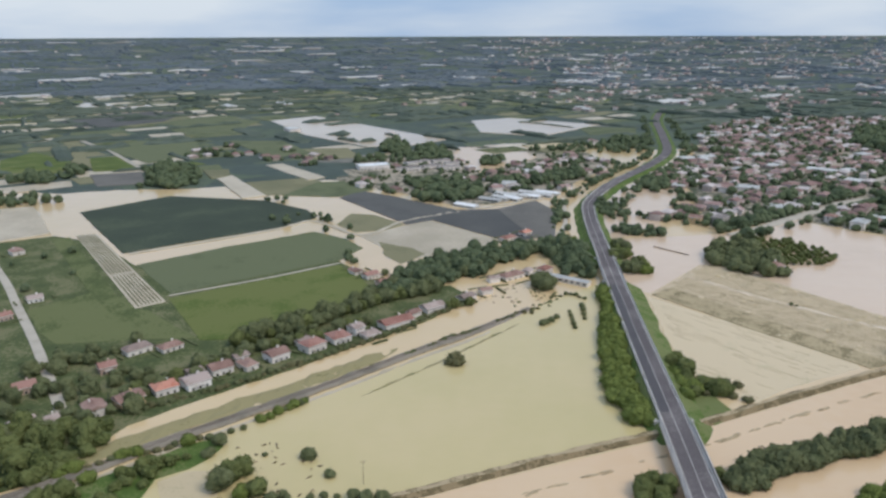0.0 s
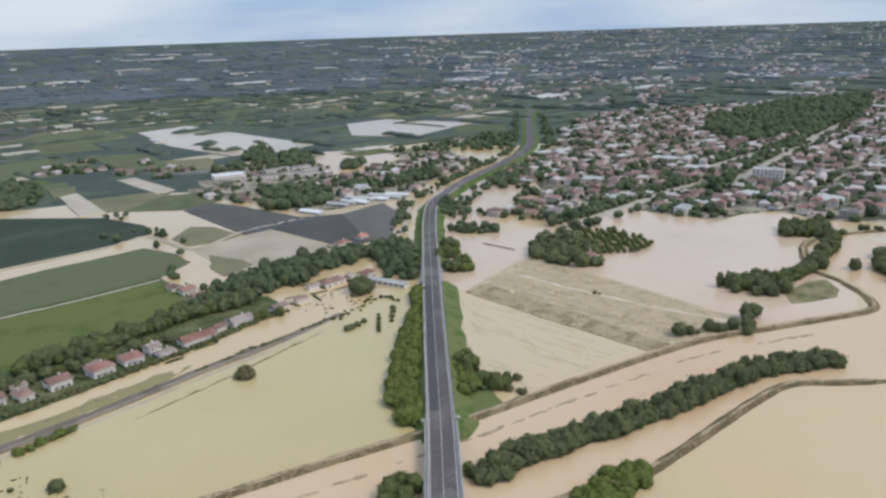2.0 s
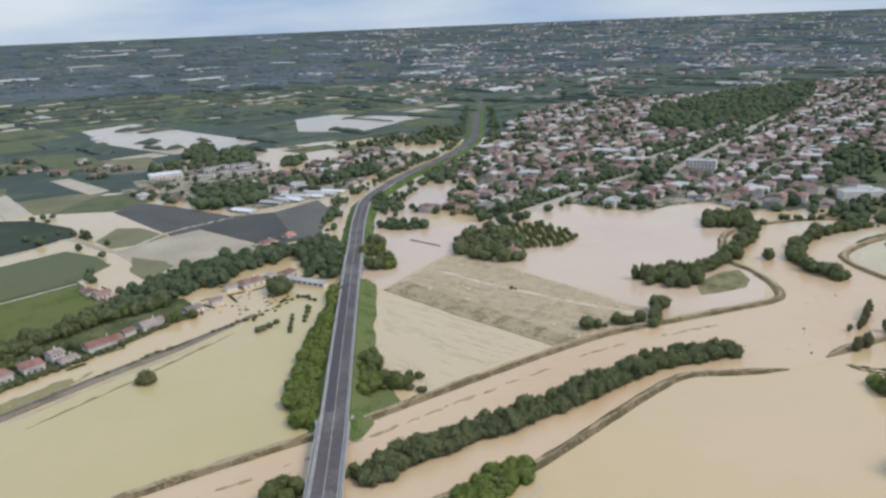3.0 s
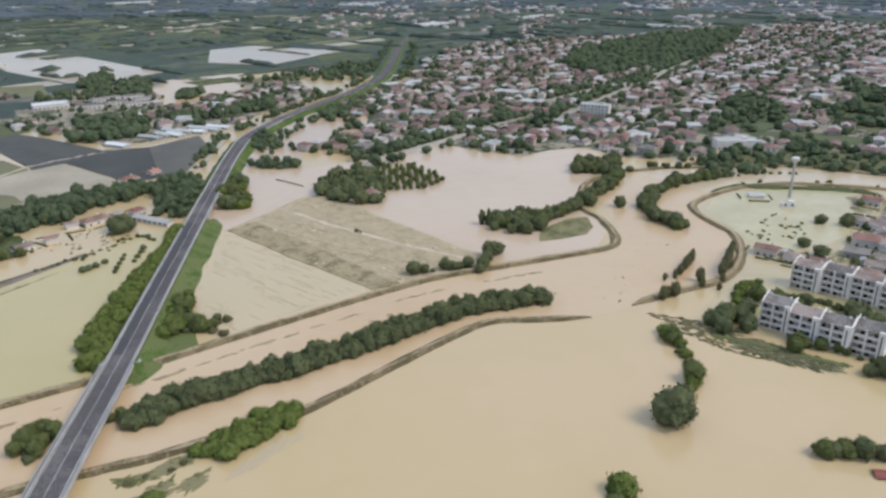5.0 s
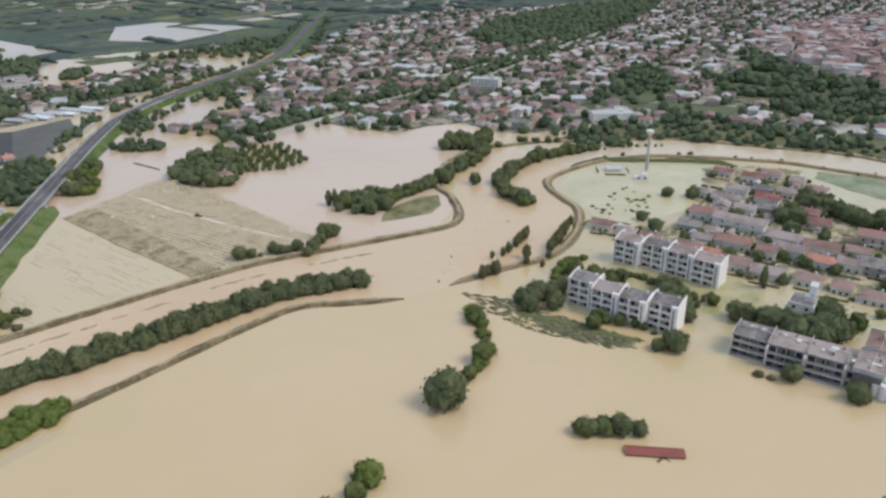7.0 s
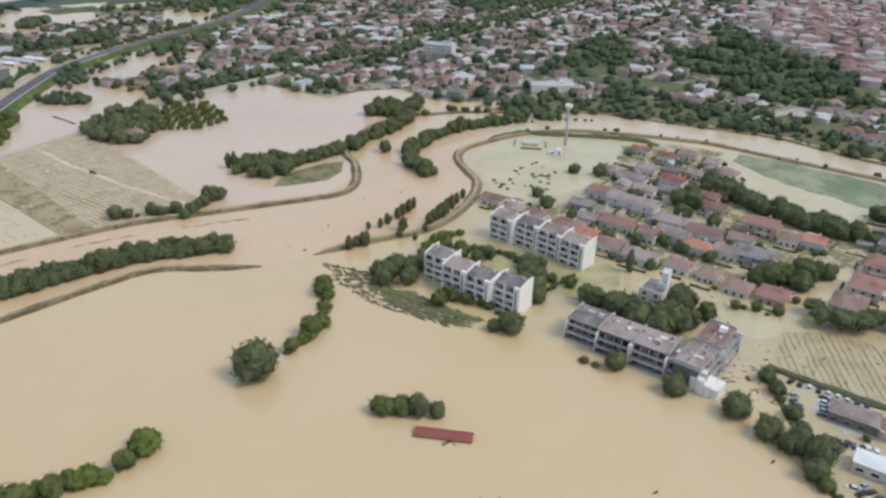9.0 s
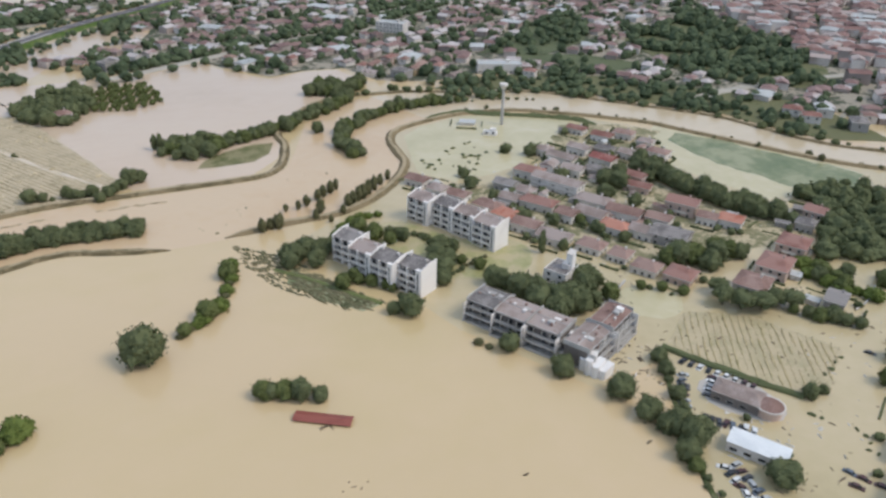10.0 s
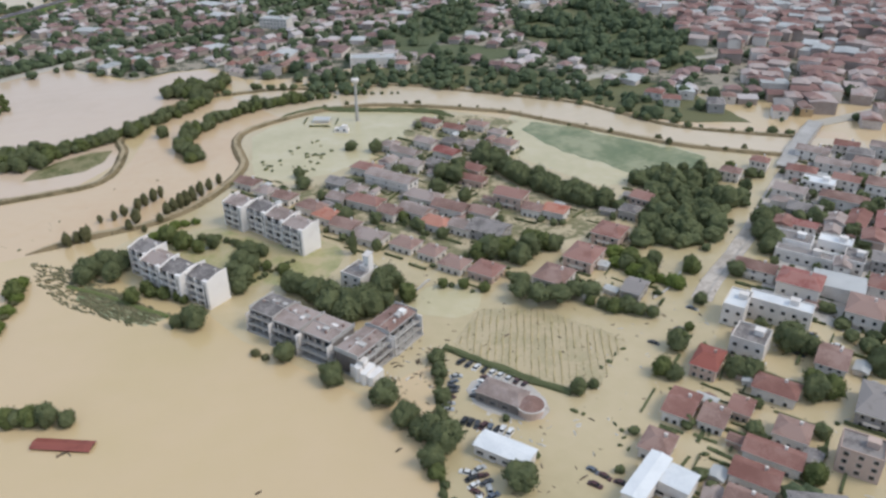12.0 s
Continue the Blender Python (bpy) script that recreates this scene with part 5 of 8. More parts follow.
STREET_HOUSES = (("p", 618.9, 190.0, 8, 9, 5), ("c", 625.5, 184.7, 10, 6, 5), ("g", 637.4, 198.8, 14, 10, 5), ("w", 642.7, 184.7, 8, 9, 5), ("r", 651.7, 181.8, 8, 18, 5), ("g", 635.3, 149.9, 9, 9, 5), ("w", 616.6, 152.3, 6, 8, 4.5),
                 ("d", 634.7, 178.2, 6, 7, 4), ("d", 646.1, 218.7, 14, 9, 5), ("d", 635.1, 210.9, 9, 6, 4))
BRIDGE_HOUSES = (("c", 661.5, 175.6, 8, 20, 5), ("b", 660.9, 200.6, 20, 9, 6), ("r", 681.1, 220.5, 12, 9, 5), ("b", 691.0, 209.0, 12, 12, 6), ("r", 668.1, 237.1, 14, 9, 5), ("d", 689.8, 239.7, 16, 9, 5), ("b", 705.3, 233.3, 12, 10, 6),
                 ("w", 692.8, 257.6, 16, 9, 5), ("r", 716.5, 259.0, 12, 10, 5), ("d", 731.7, 249.1, 12, 10, 6))
CANAL_HOUSES = (("w", -160.9, 259.8, 10, 9, 4), ("d", -152.5, 262.9, 12, 8, 3), ("b", -138.6, 271.5, 10, 9, 5), ("y", -128.3, 279.3, 12, 10, 5.2), ("o", -117.5, 290.5, 11, 9.5, 4.6), ("w", -106.2, 295.9, 12, 10, 5), ("b", -99.7, 309.7, 11, 9.5, 4.6),
                ("b", -88.5, 313.8, 10, 7, 3.8), ("b", -77.6, 323.7, 11, 9.5, 5), ("r", -62.6, 334.2, 12, 10, 5.6), ("r", -51.7, 344.7, 11, 11, 4.8), ("w", -44.0, 353.8, 7, 8, 6), ("d", -36.4, 349.0, 10, 8, 3.6), ("r", -24.8, 364.7, 20, 10, 5), ("d", -6.3, 386.9, 14, 9, 4.6))
BACK_HOUSES = (("p", -177.0, 291.1, 10, 9, 4.5), ("p", -150.3, 310.4, 8, 8, 5), ("d", -145.5, 331.9, 14, 9, 4), ("b", -130.7, 335.0, 12, 8, 3.2), ("r", -45.2, 444.0, 10, 8, 4), ("p", -33.8, 430.5, 14, 9, 4), ("w", 12.6, 403.3, 11, 8, 4), ("b", 41.4, 443.1, 18, 9, 4),
               ("r", 63.2, 453.4, 10, 8, 5), ("r", 46.8, 530.1, 13, 8, 4), ("o", 60.6, 545.3, 9, 8, 4), ("p", 50.1, 500.7, 14, 6, 3), ("w", -230.7, 403.2, 9, 8, 3.5), ("p", -232.3, 374.9, 8, 8, 4), ("b", -55.0, 452.0, 9, 7, 3.4), ("b", -292, 498, 10, 9, 4))
for style, x, y, w, d, h in CANAL_HOUSES + BACK_HOUSES:
    roof, wall, label = STYLES[style]
    t = house(label.replace(" in flood water", ""), w, d, h * 0.8 + 0.5, 1.2 + 0.05 * w, 0.42 * d if math.sin(x * 3.1) > -0.4 and style not in "pw" else 0, M[wall], M[roof], 2 if h > 4.7 else 1)
    t.matrix_basis = pose(x, y, -0.9 if y > 360 and x > -30 else -0.5, 0, 0, 43 + 6 * math.sin(x * 2.1) + (90 if style == "b" and w < 10.5 else 0)) @ Matrix.Scale(0.86, 4)
for style, x, y in (("d", -68, 340), ("d", -94, 322), ("b", -16, 378), ("d", -110, 306), ("b", 24, 414), ("d", 52, 450), ("w", 30, 436)):
    roof, wall, label = STYLES[style]
    house("low annex with a weathered lean-to roof", 6.5, 5, 3.2, 0.9, 0, M[wall], M[roof], 0, "annex").matrix_basis = pose(x, y, -0.6, 0, 0, 43 + 20 * math.sin(x))
for style, x, y, w, d, h in GARDEN_HOUSES + CENTRE_HOUSES + DIKE_HOUSES + STREET_HOUSES + BRIDGE_HOUSES:
    roof, wall, label = STYLES[style]
    across = d > w
    t = house(label, d if across else w, w if across else d, h + 0.9, 1.15 + 0.05 * w, 0.42 * min(w, d) if math.sin(x * 5.3 + y) > 0.2 and style not in "wp" else 0, M[wall], M[roof], 2 if h > 5 and w > 10 else 1)
    t.matrix_basis = pose(x, y, -0.9, 0, 0, (40 if across else -50) + 4 * math.sin(x * 2.1))
row = house("long white row house with balconies under a grey-brown roof", 26, 9, 6.4, 1.7, 0, M["bright_plaster"], M["tile_dull"], 1, "row_house")
row.matrix_basis = pose(466.5, 291.5, -0.9, 0, 0, -50)
for k in range(5):
    for z in (2.7, 5.1):
        bm = bmesh.new()
        box(bm, k * 5.1 - 12.4, k * 5.1 - 8.4, -5.5, -4.48, z - 0.15, z)
        box(bm, k * 5.1 - 12.4, k * 5.1 - 8.4, -5.6, -5.5, z - 0.15, z + 0.75)
        part("balcony", bm, M["fascia"], row)
for style, x, y, w, d, h, hip in (("r", 508.6, 98.8, 8, 13, 5, 0), ("b", 492.7, 86.3, 8, 9.7, 5, 3.5), ("b", 515.3, 91.8, 7, 10, 4, 0), ("p", 525.6, 93, 6, 8, 4, 0), ("b", 532.4, 78.9, 9, 9, 5, 3.5), ("r", 520.9, 72.8, 15, 7.4, 5, 0),
                                  ("r", 511, 67.6, 12, 7.7, 5, 0), ("b", 502.6, 61, 9, 6.5, 5, 0), ("r", 541, 96.8, 12.7, 8.5, 5, 3.5), ("s", 528.8, 115, 8, 12.5, 6, 2.5)):
    roof, wall, label = STYLES[style]
    house(label, w, d, h * 0.72 + 0.9, 1.5, hip, M[wall], M[roof], 1).matrix_basis = pose(x, y, -0.9, 0, 0, -50)
for style, x, y, w, d, h, hip in (("c", 588.7, 143.8, 15, 13, 10, 4), ("b", 582.8, 161.3, 15, 8, 6, 0), ("b", 599.7, 122.4, 12, 15, 8, 4), ("g", 563.6, 80.5, 9, 17, 7, 3.5), ("b", 568, 103, 9, 13, 6, 0), ("p", 481, 194, 11, 10.5, 4.4, 4),
                                  ("b", 470.7, 203.2, 10.5, 9, 4, 3.5), ("p", 522.4, 191, 12, 15, 7, 4), ("b", 503.2, 178.5, 12, 13, 7.5, 4), ("g", 529.5, 162.8, 7, 11, 5.5, 0), ("p", 542.3, 205.9, 12, 13, 7, 4), ("b", 456.4, 225.9, 11, 9, 4, 3.5), ("b", 464.9, 215.6, 8.3, 9, 4, 3)):
    roof, wall, label = STYLES[style]
    house(label, w, d, h * 0.72 + 0.9, 1.6, hip, M[wall], M[roof], 2 if h > 5 else 1).matrix_basis = pose(x, y, -0.9, 0, 0, -50)
for key, x, y in (("pink", 615, 110), ("white", 619, 134)):
    put_house(key, x, y, 40, 1.0)


def flat_block(label, x, y, turn, w, d, h, wall, roof, floors, name="building", cat="building"):
    """A flat-roofed block with parapet, rows of windows and a stair head."""
    t = thing(name, label, cat, at=pose(x, y, 0, 0, 0, turn))
    bm = bmesh.new()
    box(bm, -w / 2, w / 2, -d / 2, d / 2, -0.6, h)
    part("wall", bm, wall, t)
    bm = bmesh.new()
    box(bm, -w / 2 + 0.3, w / 2 - 0.3, -d / 2 + 0.3, d / 2 - 0.3, h, h + 0.15)
    part("roof", bm, roof, t)
    for x0, x1, y0, y1 in ((-w / 2, w / 2, -d / 2, -d / 2 + 0.28), (-w / 2, w / 2, d / 2 - 0.28, d / 2), (-w / 2, -w / 2 + 0.28, -d / 2 + 0.28, d / 2 - 0.28), (w / 2 - 0.28, w / 2, -d / 2 + 0.28, d / 2 - 0.28)):
        bm = bmesh.new()
        box(bm, x0, x1, y0, y1, h, h + 0.7)
        part("parapet", bm, wall, t)
    bm = bmesh.new()
    box(bm, -1.5, 1.5, -1.2, 1.2, h + 0.15, h + 2.1)
    box(bm, -1.7, 1.7, -1.4, 1.4, h + 2.1, h + 2.25)
    part("stair_head", bm, wall, t).location = (w * 0.2, d * 0.1, 0)
    win = None
    for f in range(floors):
        n = max(2, int(w / 3.4))
        for i in range(n):
            p = ((i + 0.5) / n * w - w / 2, -d / 2, 1.0 + f * h / floors)
            if win is None:
                win = wall_window("window", [M["frame"], M["glass"]], t, *p, 1.5, 1.4, "y-")
            else:
                repeat_part(win, t, pose(*p))
    return t


def shed_roof(bm, x0, x1, y0, y1, z, rise, thick=0.25):
    v = [bm.verts.new(p) for p in ((x0, y0, z), (x1, y0, z), (x1, y1, z + rise), (x0, y1, z + rise), (x0, y0, z + thick), (x1, y0, z + thick), (x1, y1, z + rise + thick), (x0, y1, z + rise + thick))]
    for f in ((3, 2, 1, 0), (4, 5, 6, 7), (0, 1, 5, 4), (1, 2, 6, 5), (2, 3, 7, 6), (3, 0, 4, 7)):
        bm.faces.new([v[i] for i in f])


def apartment_house(label, a, turn, width, depth, setbacks, floors, roofs):
    """Slab blocks side by side, each set back by its own amount, with balconies towards the field and windowless white ends."""
    t = thing("apartment_house", label, "apartment house", "apartment houses", pose(*a, -1.2, 0, 0, turn))
    fh = 2.95
    h = floors * fh + 0.4
    for k, y0 in enumerate(setbacks):
        x0, x1 = k * width, (k + 1) * width
        bm = bmesh.new()
        box(bm, x0 + 0.3, x1 - 0.3, y0 + 1.1, y0 + depth, -0.6, h)
        part("body", bm, M["plaster"], t, "pale rendered block")
        for x in (x0, x1 - 0.34):
            bm = bmesh.new()
            v = [(y0 - 0.2, -0.6), (y0 + depth + 0.15, -0.6), (y0 + depth + 0.15, h + 2.4), (y0 + depth * 0.55, h + 2.4), (y0 - 0.2, h + 0.9)]
            lo, hi = [bm.verts.new((x, p, q)) for p, q in v], [bm.verts.new((x + 0.34, p, q)) for p, q in v]
            bm.faces.new(lo[::-1])
            bm.faces.new(hi)
            for i in range(5):
                bm.faces.new((lo[i], lo[(i + 1) % 5], hi[(i + 1) % 5], hi[i]))
            bmesh.ops.recalc_face_normals(bm, faces=bm.faces)
            part("end_wall", bm, M["bright_plaster"], t, "tall white windowless end wall")
        bm = bmesh.new()
        shed_roof(bm, x0 + 0.36, x1 - 0.36, y0 + 0.3, y0 + depth * 0.62, h, 1.7)
        shed_roof(bm, x0 + 0.36, x1 - 0.36, y0 + depth * 0.62, y0 + depth, h + 1.7, -0.9)
        part("roof", bm, M[roofs[k]], t, "sloping weathered roof")
        for x in (x0 + 1.5, x1 - 2.6):
            bm = bmesh.new()
            box(bm, x, x + 0.9, y0 + depth * 0.6, y0 + depth * 0.6 + 0.7, h + 1.2, h + 2.9)
            part("chimney", bm, M["plaster"], t, "square rendered chimney")
        mid, core = (x0 + x1) / 2 - 1.2, x1 - 2.7
        bm = bmesh.new()
        box(bm, mid - 0.3, mid + 0.3, y0 - 0.1, y0 + 1.12, -0.6, h + 0.3)
        part("fin_wall", bm, M["bright_plaster"], t, "white fin wall between balconies")
        bm = bmesh.new()
        box(bm, core, x1 - 0.34, y0 - 0.35, y0 + 1.12, -0.6, h + 0.8)
        tower = part("stair_tower", bm, M["bright_plaster"], t, "broad white stair tower")
        bm = bmesh.new()
        box(bm, core + 0.9, core + 1.35, y0 - 0.39, y0 - 0.3, 1.6, h - 0.6)
        part("window_slit", bm, M["glass"], tower, "tall dark stair window")
        for f in range(floors):
            z = f * fh + 0.45
            for xa, xb in ((x0 + 0.36, mid - 0.32), (mid + 0.32, core - 0.02)):
                bm = bmesh.new()
                box(bm, xa, xb, y0, y0 + 1.12, z - 0.2, z)
                box(bm, xa, xb, y0 - 0.1, y0, z - 0.2, z + 1.05)
                gallery = part("balcony", bm, M["plaster"], t, "pale balcony parapet")
                for i in (0, 1):
                    bm = bmesh.new()
                    c = xa + (xb - xa) * (0.27 + 0.46 * i)
                    box(bm, c - 0.85, c + 0.85, y0 + 1.03, y0 + 1.08, z + 0.1, z + 2.3)
                    part("balcony_door", bm, M["glass" if (k + f + i) % 2 else "grey_wall"], gallery, "dark glazed balcony door" if (k + f + i) % 2 else "grey shuttered balcony door")
            wall_window("window", [M["frame"], M["glass"]], t, x0 + width * 0.3, y0 + depth, f * fh + 1.3, 1.6, 1.4, "y+")
            wall_window("window", [M["frame"], M["glass"]], t, x0 + width * 0.7, y0 + depth, f * fh + 1.3, 1.6, 1.4, "y+")
    return t


apartment_house("four-storey slab of staggered flats with white end walls", (343, 237), -51, 11.9, 9.5, (4.0, 0.6, 0.0, 2.6), 4, ("tile_grey", "tile_dull", "tile_grey", "tile_grey"))
apartment_house("second four-storey slab of flats with white end walls", (384.5, 273), -55, 12.6, 9.5, (0.0, 2.8, 2.2, 0.8), 4, ("tile_dull", "tile_grey", "tile_dull", "tile_dull"))


def terraced_centre():
    """A stepped centre in two wings: open decks with thin pale parapets before dark recessed storeys, broken roofs full of huts and vents."""
    rng = random.Random(6)
    wings = (((384.5, 182), (418, 142.5), 15, "stepped three-storey concrete centre with open decks", ((8.3, 2.2, "tile_grey"), (9.4, 0.0, "tile_dull"), (9.1, 0.5, "tile_dull"), (6.2, 1.4, "concrete"))),
             ((421, 142), (446, 162), 12.5, "side wing of the stepped concrete centre", ((8.4, 0.6, "tile_dull"), (9.0, 0.0, "tile_brown"))))
    for a, b, depth, label, units in wings:
        a, b = Vector((*a, 0)), Vector((*b, 0))
        L, n = (b - a).length, len(units)
        t = thing("terraced_building", label, "building", "centre wings", pose(a.x, a.y, -0.9, 0, 0, math.degrees(math.atan2(b.y - a.y, b.x - a.x))))
        for k, (top, dy, roof) in enumerate(units):
            x0, x1 = k * L / n, (k + 1) * L / n - 0.3
            bm = bmesh.new()
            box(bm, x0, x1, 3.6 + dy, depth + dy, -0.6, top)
            # the body's dark colour deepens the recesses behind the decks
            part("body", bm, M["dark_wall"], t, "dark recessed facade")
            bm = bmesh.new()
            rise = 0.2 if roof == "concrete" else 1.1
            shed_roof(bm, x0 - 0.2, x1 + 0.2, 3.0 + dy, depth * 0.6 + dy, top, rise)
            shed_roof(bm, x0 - 0.2, x1 + 0.2, depth * 0.6 + dy, depth + 0.4 + dy, top + rise, -0.8 * rise)
            part("roof", bm, M[roof], t, "weathered sloping roof")
            for y, up in ((3.0, 0.5), (depth * 0.6, 1.5 if rise > 1 else 0.7), (depth + 0.1, 0.5)):
                bm = bmesh.new()
                box(bm, x0 - 0.2, x1 + 0.2, y + dy, y + dy + 0.22, top - 0.1, top + up)
                part("parapet", bm, M["concrete"], t, "grey roof parapet")
            for x in (x0 - 0.22, x1 + 0.02):
                bm = bmesh.new()
                box(bm, x, x + 0.2, 3.0 + dy, depth + 0.3 + dy, top - 0.2, top + rise + 0.45)
                part("party_wall", bm, M["concrete"], t, "grey raised party wall")
            for i in range(4 if roof == "concrete" else 2):
                x, y = rng.uniform(x0 + 1.5, x1 - 1.5), rng.uniform(4.5, depth - 2) + dy
                w, d, up = rng.uniform(0.5, 1.3), rng.uniform(0.6, 1.2), rng.uniform(1.0, 2.2)
                bm = bmesh.new()
                box(bm, x - w, x + w, y - d, y + d, top, top + up)
                box(bm, x - w - 0.12, x + w + 0.12, y - d - 0.12, y + d + 0.12, top + up, top + up + 0.12)
                part("roof_hut", bm, M["bright_plaster" if rng.random() < 0.4 else "concrete"], t, "small roof hut")
            for i in range(4):
                x, y = x0 + (i + 0.5) * (x1 - x0) / 4 + rng.uniform(-1, 1), rng.uniform(5, depth - 2) + dy
                bm = bmesh.new()
                box(bm, x - 0.35, x + 0.35, y - 0.3, y + 0.3, top - 0.2, top + 1.6)
                box(bm, x - 0.45, x + 0.45, y - 0.4, y + 0.4, top + 1.6, top + 1.72)
                part("chimney", bm, M["bright_plaster" if i == 1 else "tile_brown"], t, "roof vent stack")
            for f in range(3 if top > 7 else 2):
                z = 1.0 + f * 2.75
                y0 = 0.3 + f * 0.75 + dy
                bm = bmesh.new()
                box(bm, x0 - 0.1, x1 + 0.1, y0 + 0.16, 3.62 + dy, z - 0.22, z)
                box(bm, x0 - 0.1, x1 + 0.1, y0, y0 + 0.16, z - 0.22, z + 0.5)
                terrace = part("deck", bm, M["concrete"], t, "open deck with a thin grey parapet")
                bm = bmesh.new()
                box(bm, x0 - 0.1, x1 + 0.1, y0 + 0.04, y0 + 0.1, z + 0.9, z + 0.98)
                part("hand_rail", bm, M["steel"], terrace, "grey steel hand rail")
                for i in range(3):
                    bm = bmesh.new()
                    xa = x0 + (i + 0.2) * (x1 - x0) / 3
                    box(bm, xa, xa + 2.2, 3.52 + dy, 3.58 + dy, z + 0.1, z + 2.1)
                    part("glazed_door", bm, M["glass"], terrace, "dark glazed door")
            for x, mat in ((x0 + 0.02, "plaster"), (x1 - 0.3, "bright_plaster")):
                bm = bmesh.new()
                box(bm, x, x + 0.28, 0.7 + dy, 3.9 + dy, -0.6, top - 0.2)
                part("fin_wall", bm, M[mat], t, "pale fin wall")
            for i in (1, 2, 3):
                bm = bmesh.new()
                x = x0 + i * (x1 - x0) / 4
                box(bm, x - 0.15, x + 0.15, 2.1 + dy, 2.4 + dy, -0.6, top - 0.1)
                part("column", bm, M["concrete"], t)
    t = thing("stair_block", "white stair block of fanned curved walls beside the centre", "stair block", at=pose(420.3, 143.6, -0.9, 0, 0, -50))
    for k, (x, y, h, turn) in enumerate(((-4.2, 1.4, 6.6, 14), (-1.5, 0.4, 7.6, 6), (1.3, 0.2, 6.4, -4), (3.9, 0.8, 5.6, -12))):
        bm = bmesh.new()
        lo, hi = [], []
        for i in range(9):      # a bowed front with a sloping top
            u = i / 8 * 2 - 1
            lo.append(bm.verts.new((1.28 * u, -1.9 - 0.8 * math.cos(u * 1.4), -0.6)))
            hi.append(bm.verts.new((1.28 * u, -1.9 - 0.8 * math.cos(u * 1.4), h - 1.2)))
        back_lo, back_hi = [bm.verts.new((u, 2.6, -0.6)) for u in (-1.28, 1.28)], [bm.verts.new((u, 2.6, h)) for u in (-1.28, 1.28)]
        ring_lo, ring_hi = lo + back_lo[::-1], hi + back_hi[::-1]
        for i in range(len(ring_lo)):
            j = (i + 1) % len(ring_lo)
            bm.faces.new((ring_lo[i], ring_lo[j], ring_hi[j], ring_hi[i]))
        bm.faces.new(ring_hi)
        bmesh.ops.recalc_face_normals(bm, faces=bm.faces)
        part("tower", bm, M["bright_plaster"], t).matrix_basis = pose(x, y, 0, 0, 0, turn)


terraced_centre()
flat_block("grey flat-roofed house between dark trees", 431, 200, -50, 9.6, 11, 8, M["plaster"], M["tile_grey"], 3, "house", "house")
t = thing("stair_tower", "slender white stair tower beside the grey house", "tower", at=pose(434.4, 199.2, -0.9, 0, 0, -50))
bm = bmesh.new()
box(bm, -1.3, 1.3, -1.5, 1.5, -0.3, 15.4)
part("shaft", bm, M["bright_plaster"], t)
bm = bmesh.new()
shed_roof(bm, -1.5, 1.5, -1.7, 1.7, 15.4, 0.8)
part("roof", bm, M["plaster"], t, "sloping pale cap")
bm = bmesh.new()
box(bm, -0.25, 0.25, -1.56, -1.48, 2.2, 11.8)
part("window_slit", bm, M["glass"], t, "tall dark window slit")
flat_block("white flat-roofed wing of a school by the street", 556.4, 138, -50, 7.5, 13, 8, M["plaster"], M["white_sheet"], 2)
flat_block("long white flat-roofed school building", 569.5, 131.5, -50, 22, 7, 8, M["plaster"], M["white_sheet"], 2)
flat_block("white block with a dark flat roof beside a red roof", 547.3, 118.3, -52, 11, 11, 7.5, M["plaster"], M["tile_grey"], 2)
flat_block("long low grey flat-roofed shop row by the street", 608.7, 164.5, -50, 22, 6, 4.2, M["plaster"], M["tile_grey"], 1)
flat_block("grey flat-roofed block with a white parapet", 612.6, 176.6, -50, 16, 10, 5.0, M["bright_plaster"], M["tile_grey"], 1)
flat_block("small white flat-roofed block among terraces", 627.3, 168.1, -50, 13, 7, 5.0, M["bright_plaster"], M["white_sheet"], 1)
flat_block("pale grey flat-roofed block among terraces", 624.1, 154.0, -50, 8, 12, 5.4, M["plaster"], M["tile_grey"], 2)
flat_block("white flat-roofed block behind the terraces", 664.9, 221.3, -50, 15, 9, 5.4, M["bright_plaster"], M["white_sheet"], 2)
flat_block("large pale flat-roofed block in the town", 454, 677, -36, 28, 12, 9, M["plaster"], M["plastic"], 3)
flat_block("pinkish apartment block with balconies in the flood", 542, 64, -48, 11, 9, 8, M["pink"], M["tile_grey"], 3)
flat_block("long grey sports hall beyond the river", 509, 520, -12, 34, 14, 7, M["plaster"], M["plastic"], 1, "sports_hall", "hall")


def red_shed():
    t = thing("red_roof", "drowned shed, only its long red sheet roof afloat", "shed roof", at=pose(331, 140, 0, 0, 0, -22))
    for s in (-1, 1):
        bm = bmesh.new()
        v = [bm.verts.new(p) for p in ((-9, 0, 1.3), (9, 0, 1.3), (9, s * 2.3, 0.65), (-9, s * 2.3, 0.65))]
        bm.faces.new(v if s < 0 else v[::-1])
        r = bmesh.ops.extrude_face_region(bm, geom=bm.faces[:])
        for e in r["geom"]:
            if isinstance(e, bmesh.types.BMVert):
                e.co.z -= 0.12
        bmesh.ops.recalc_face_normals(bm, faces=bm.faces)
        part("roof_sheet", bm, M["red_sheet"], t)
    for x in (-8.5, 0, 8.5):
        bm = bmesh.new()
        box(bm, x - 0.1, x + 0.1, -2.0, 2.0, -1.2, 0.55)
        part("truss", bm, M["rail"], t)


red_shed()


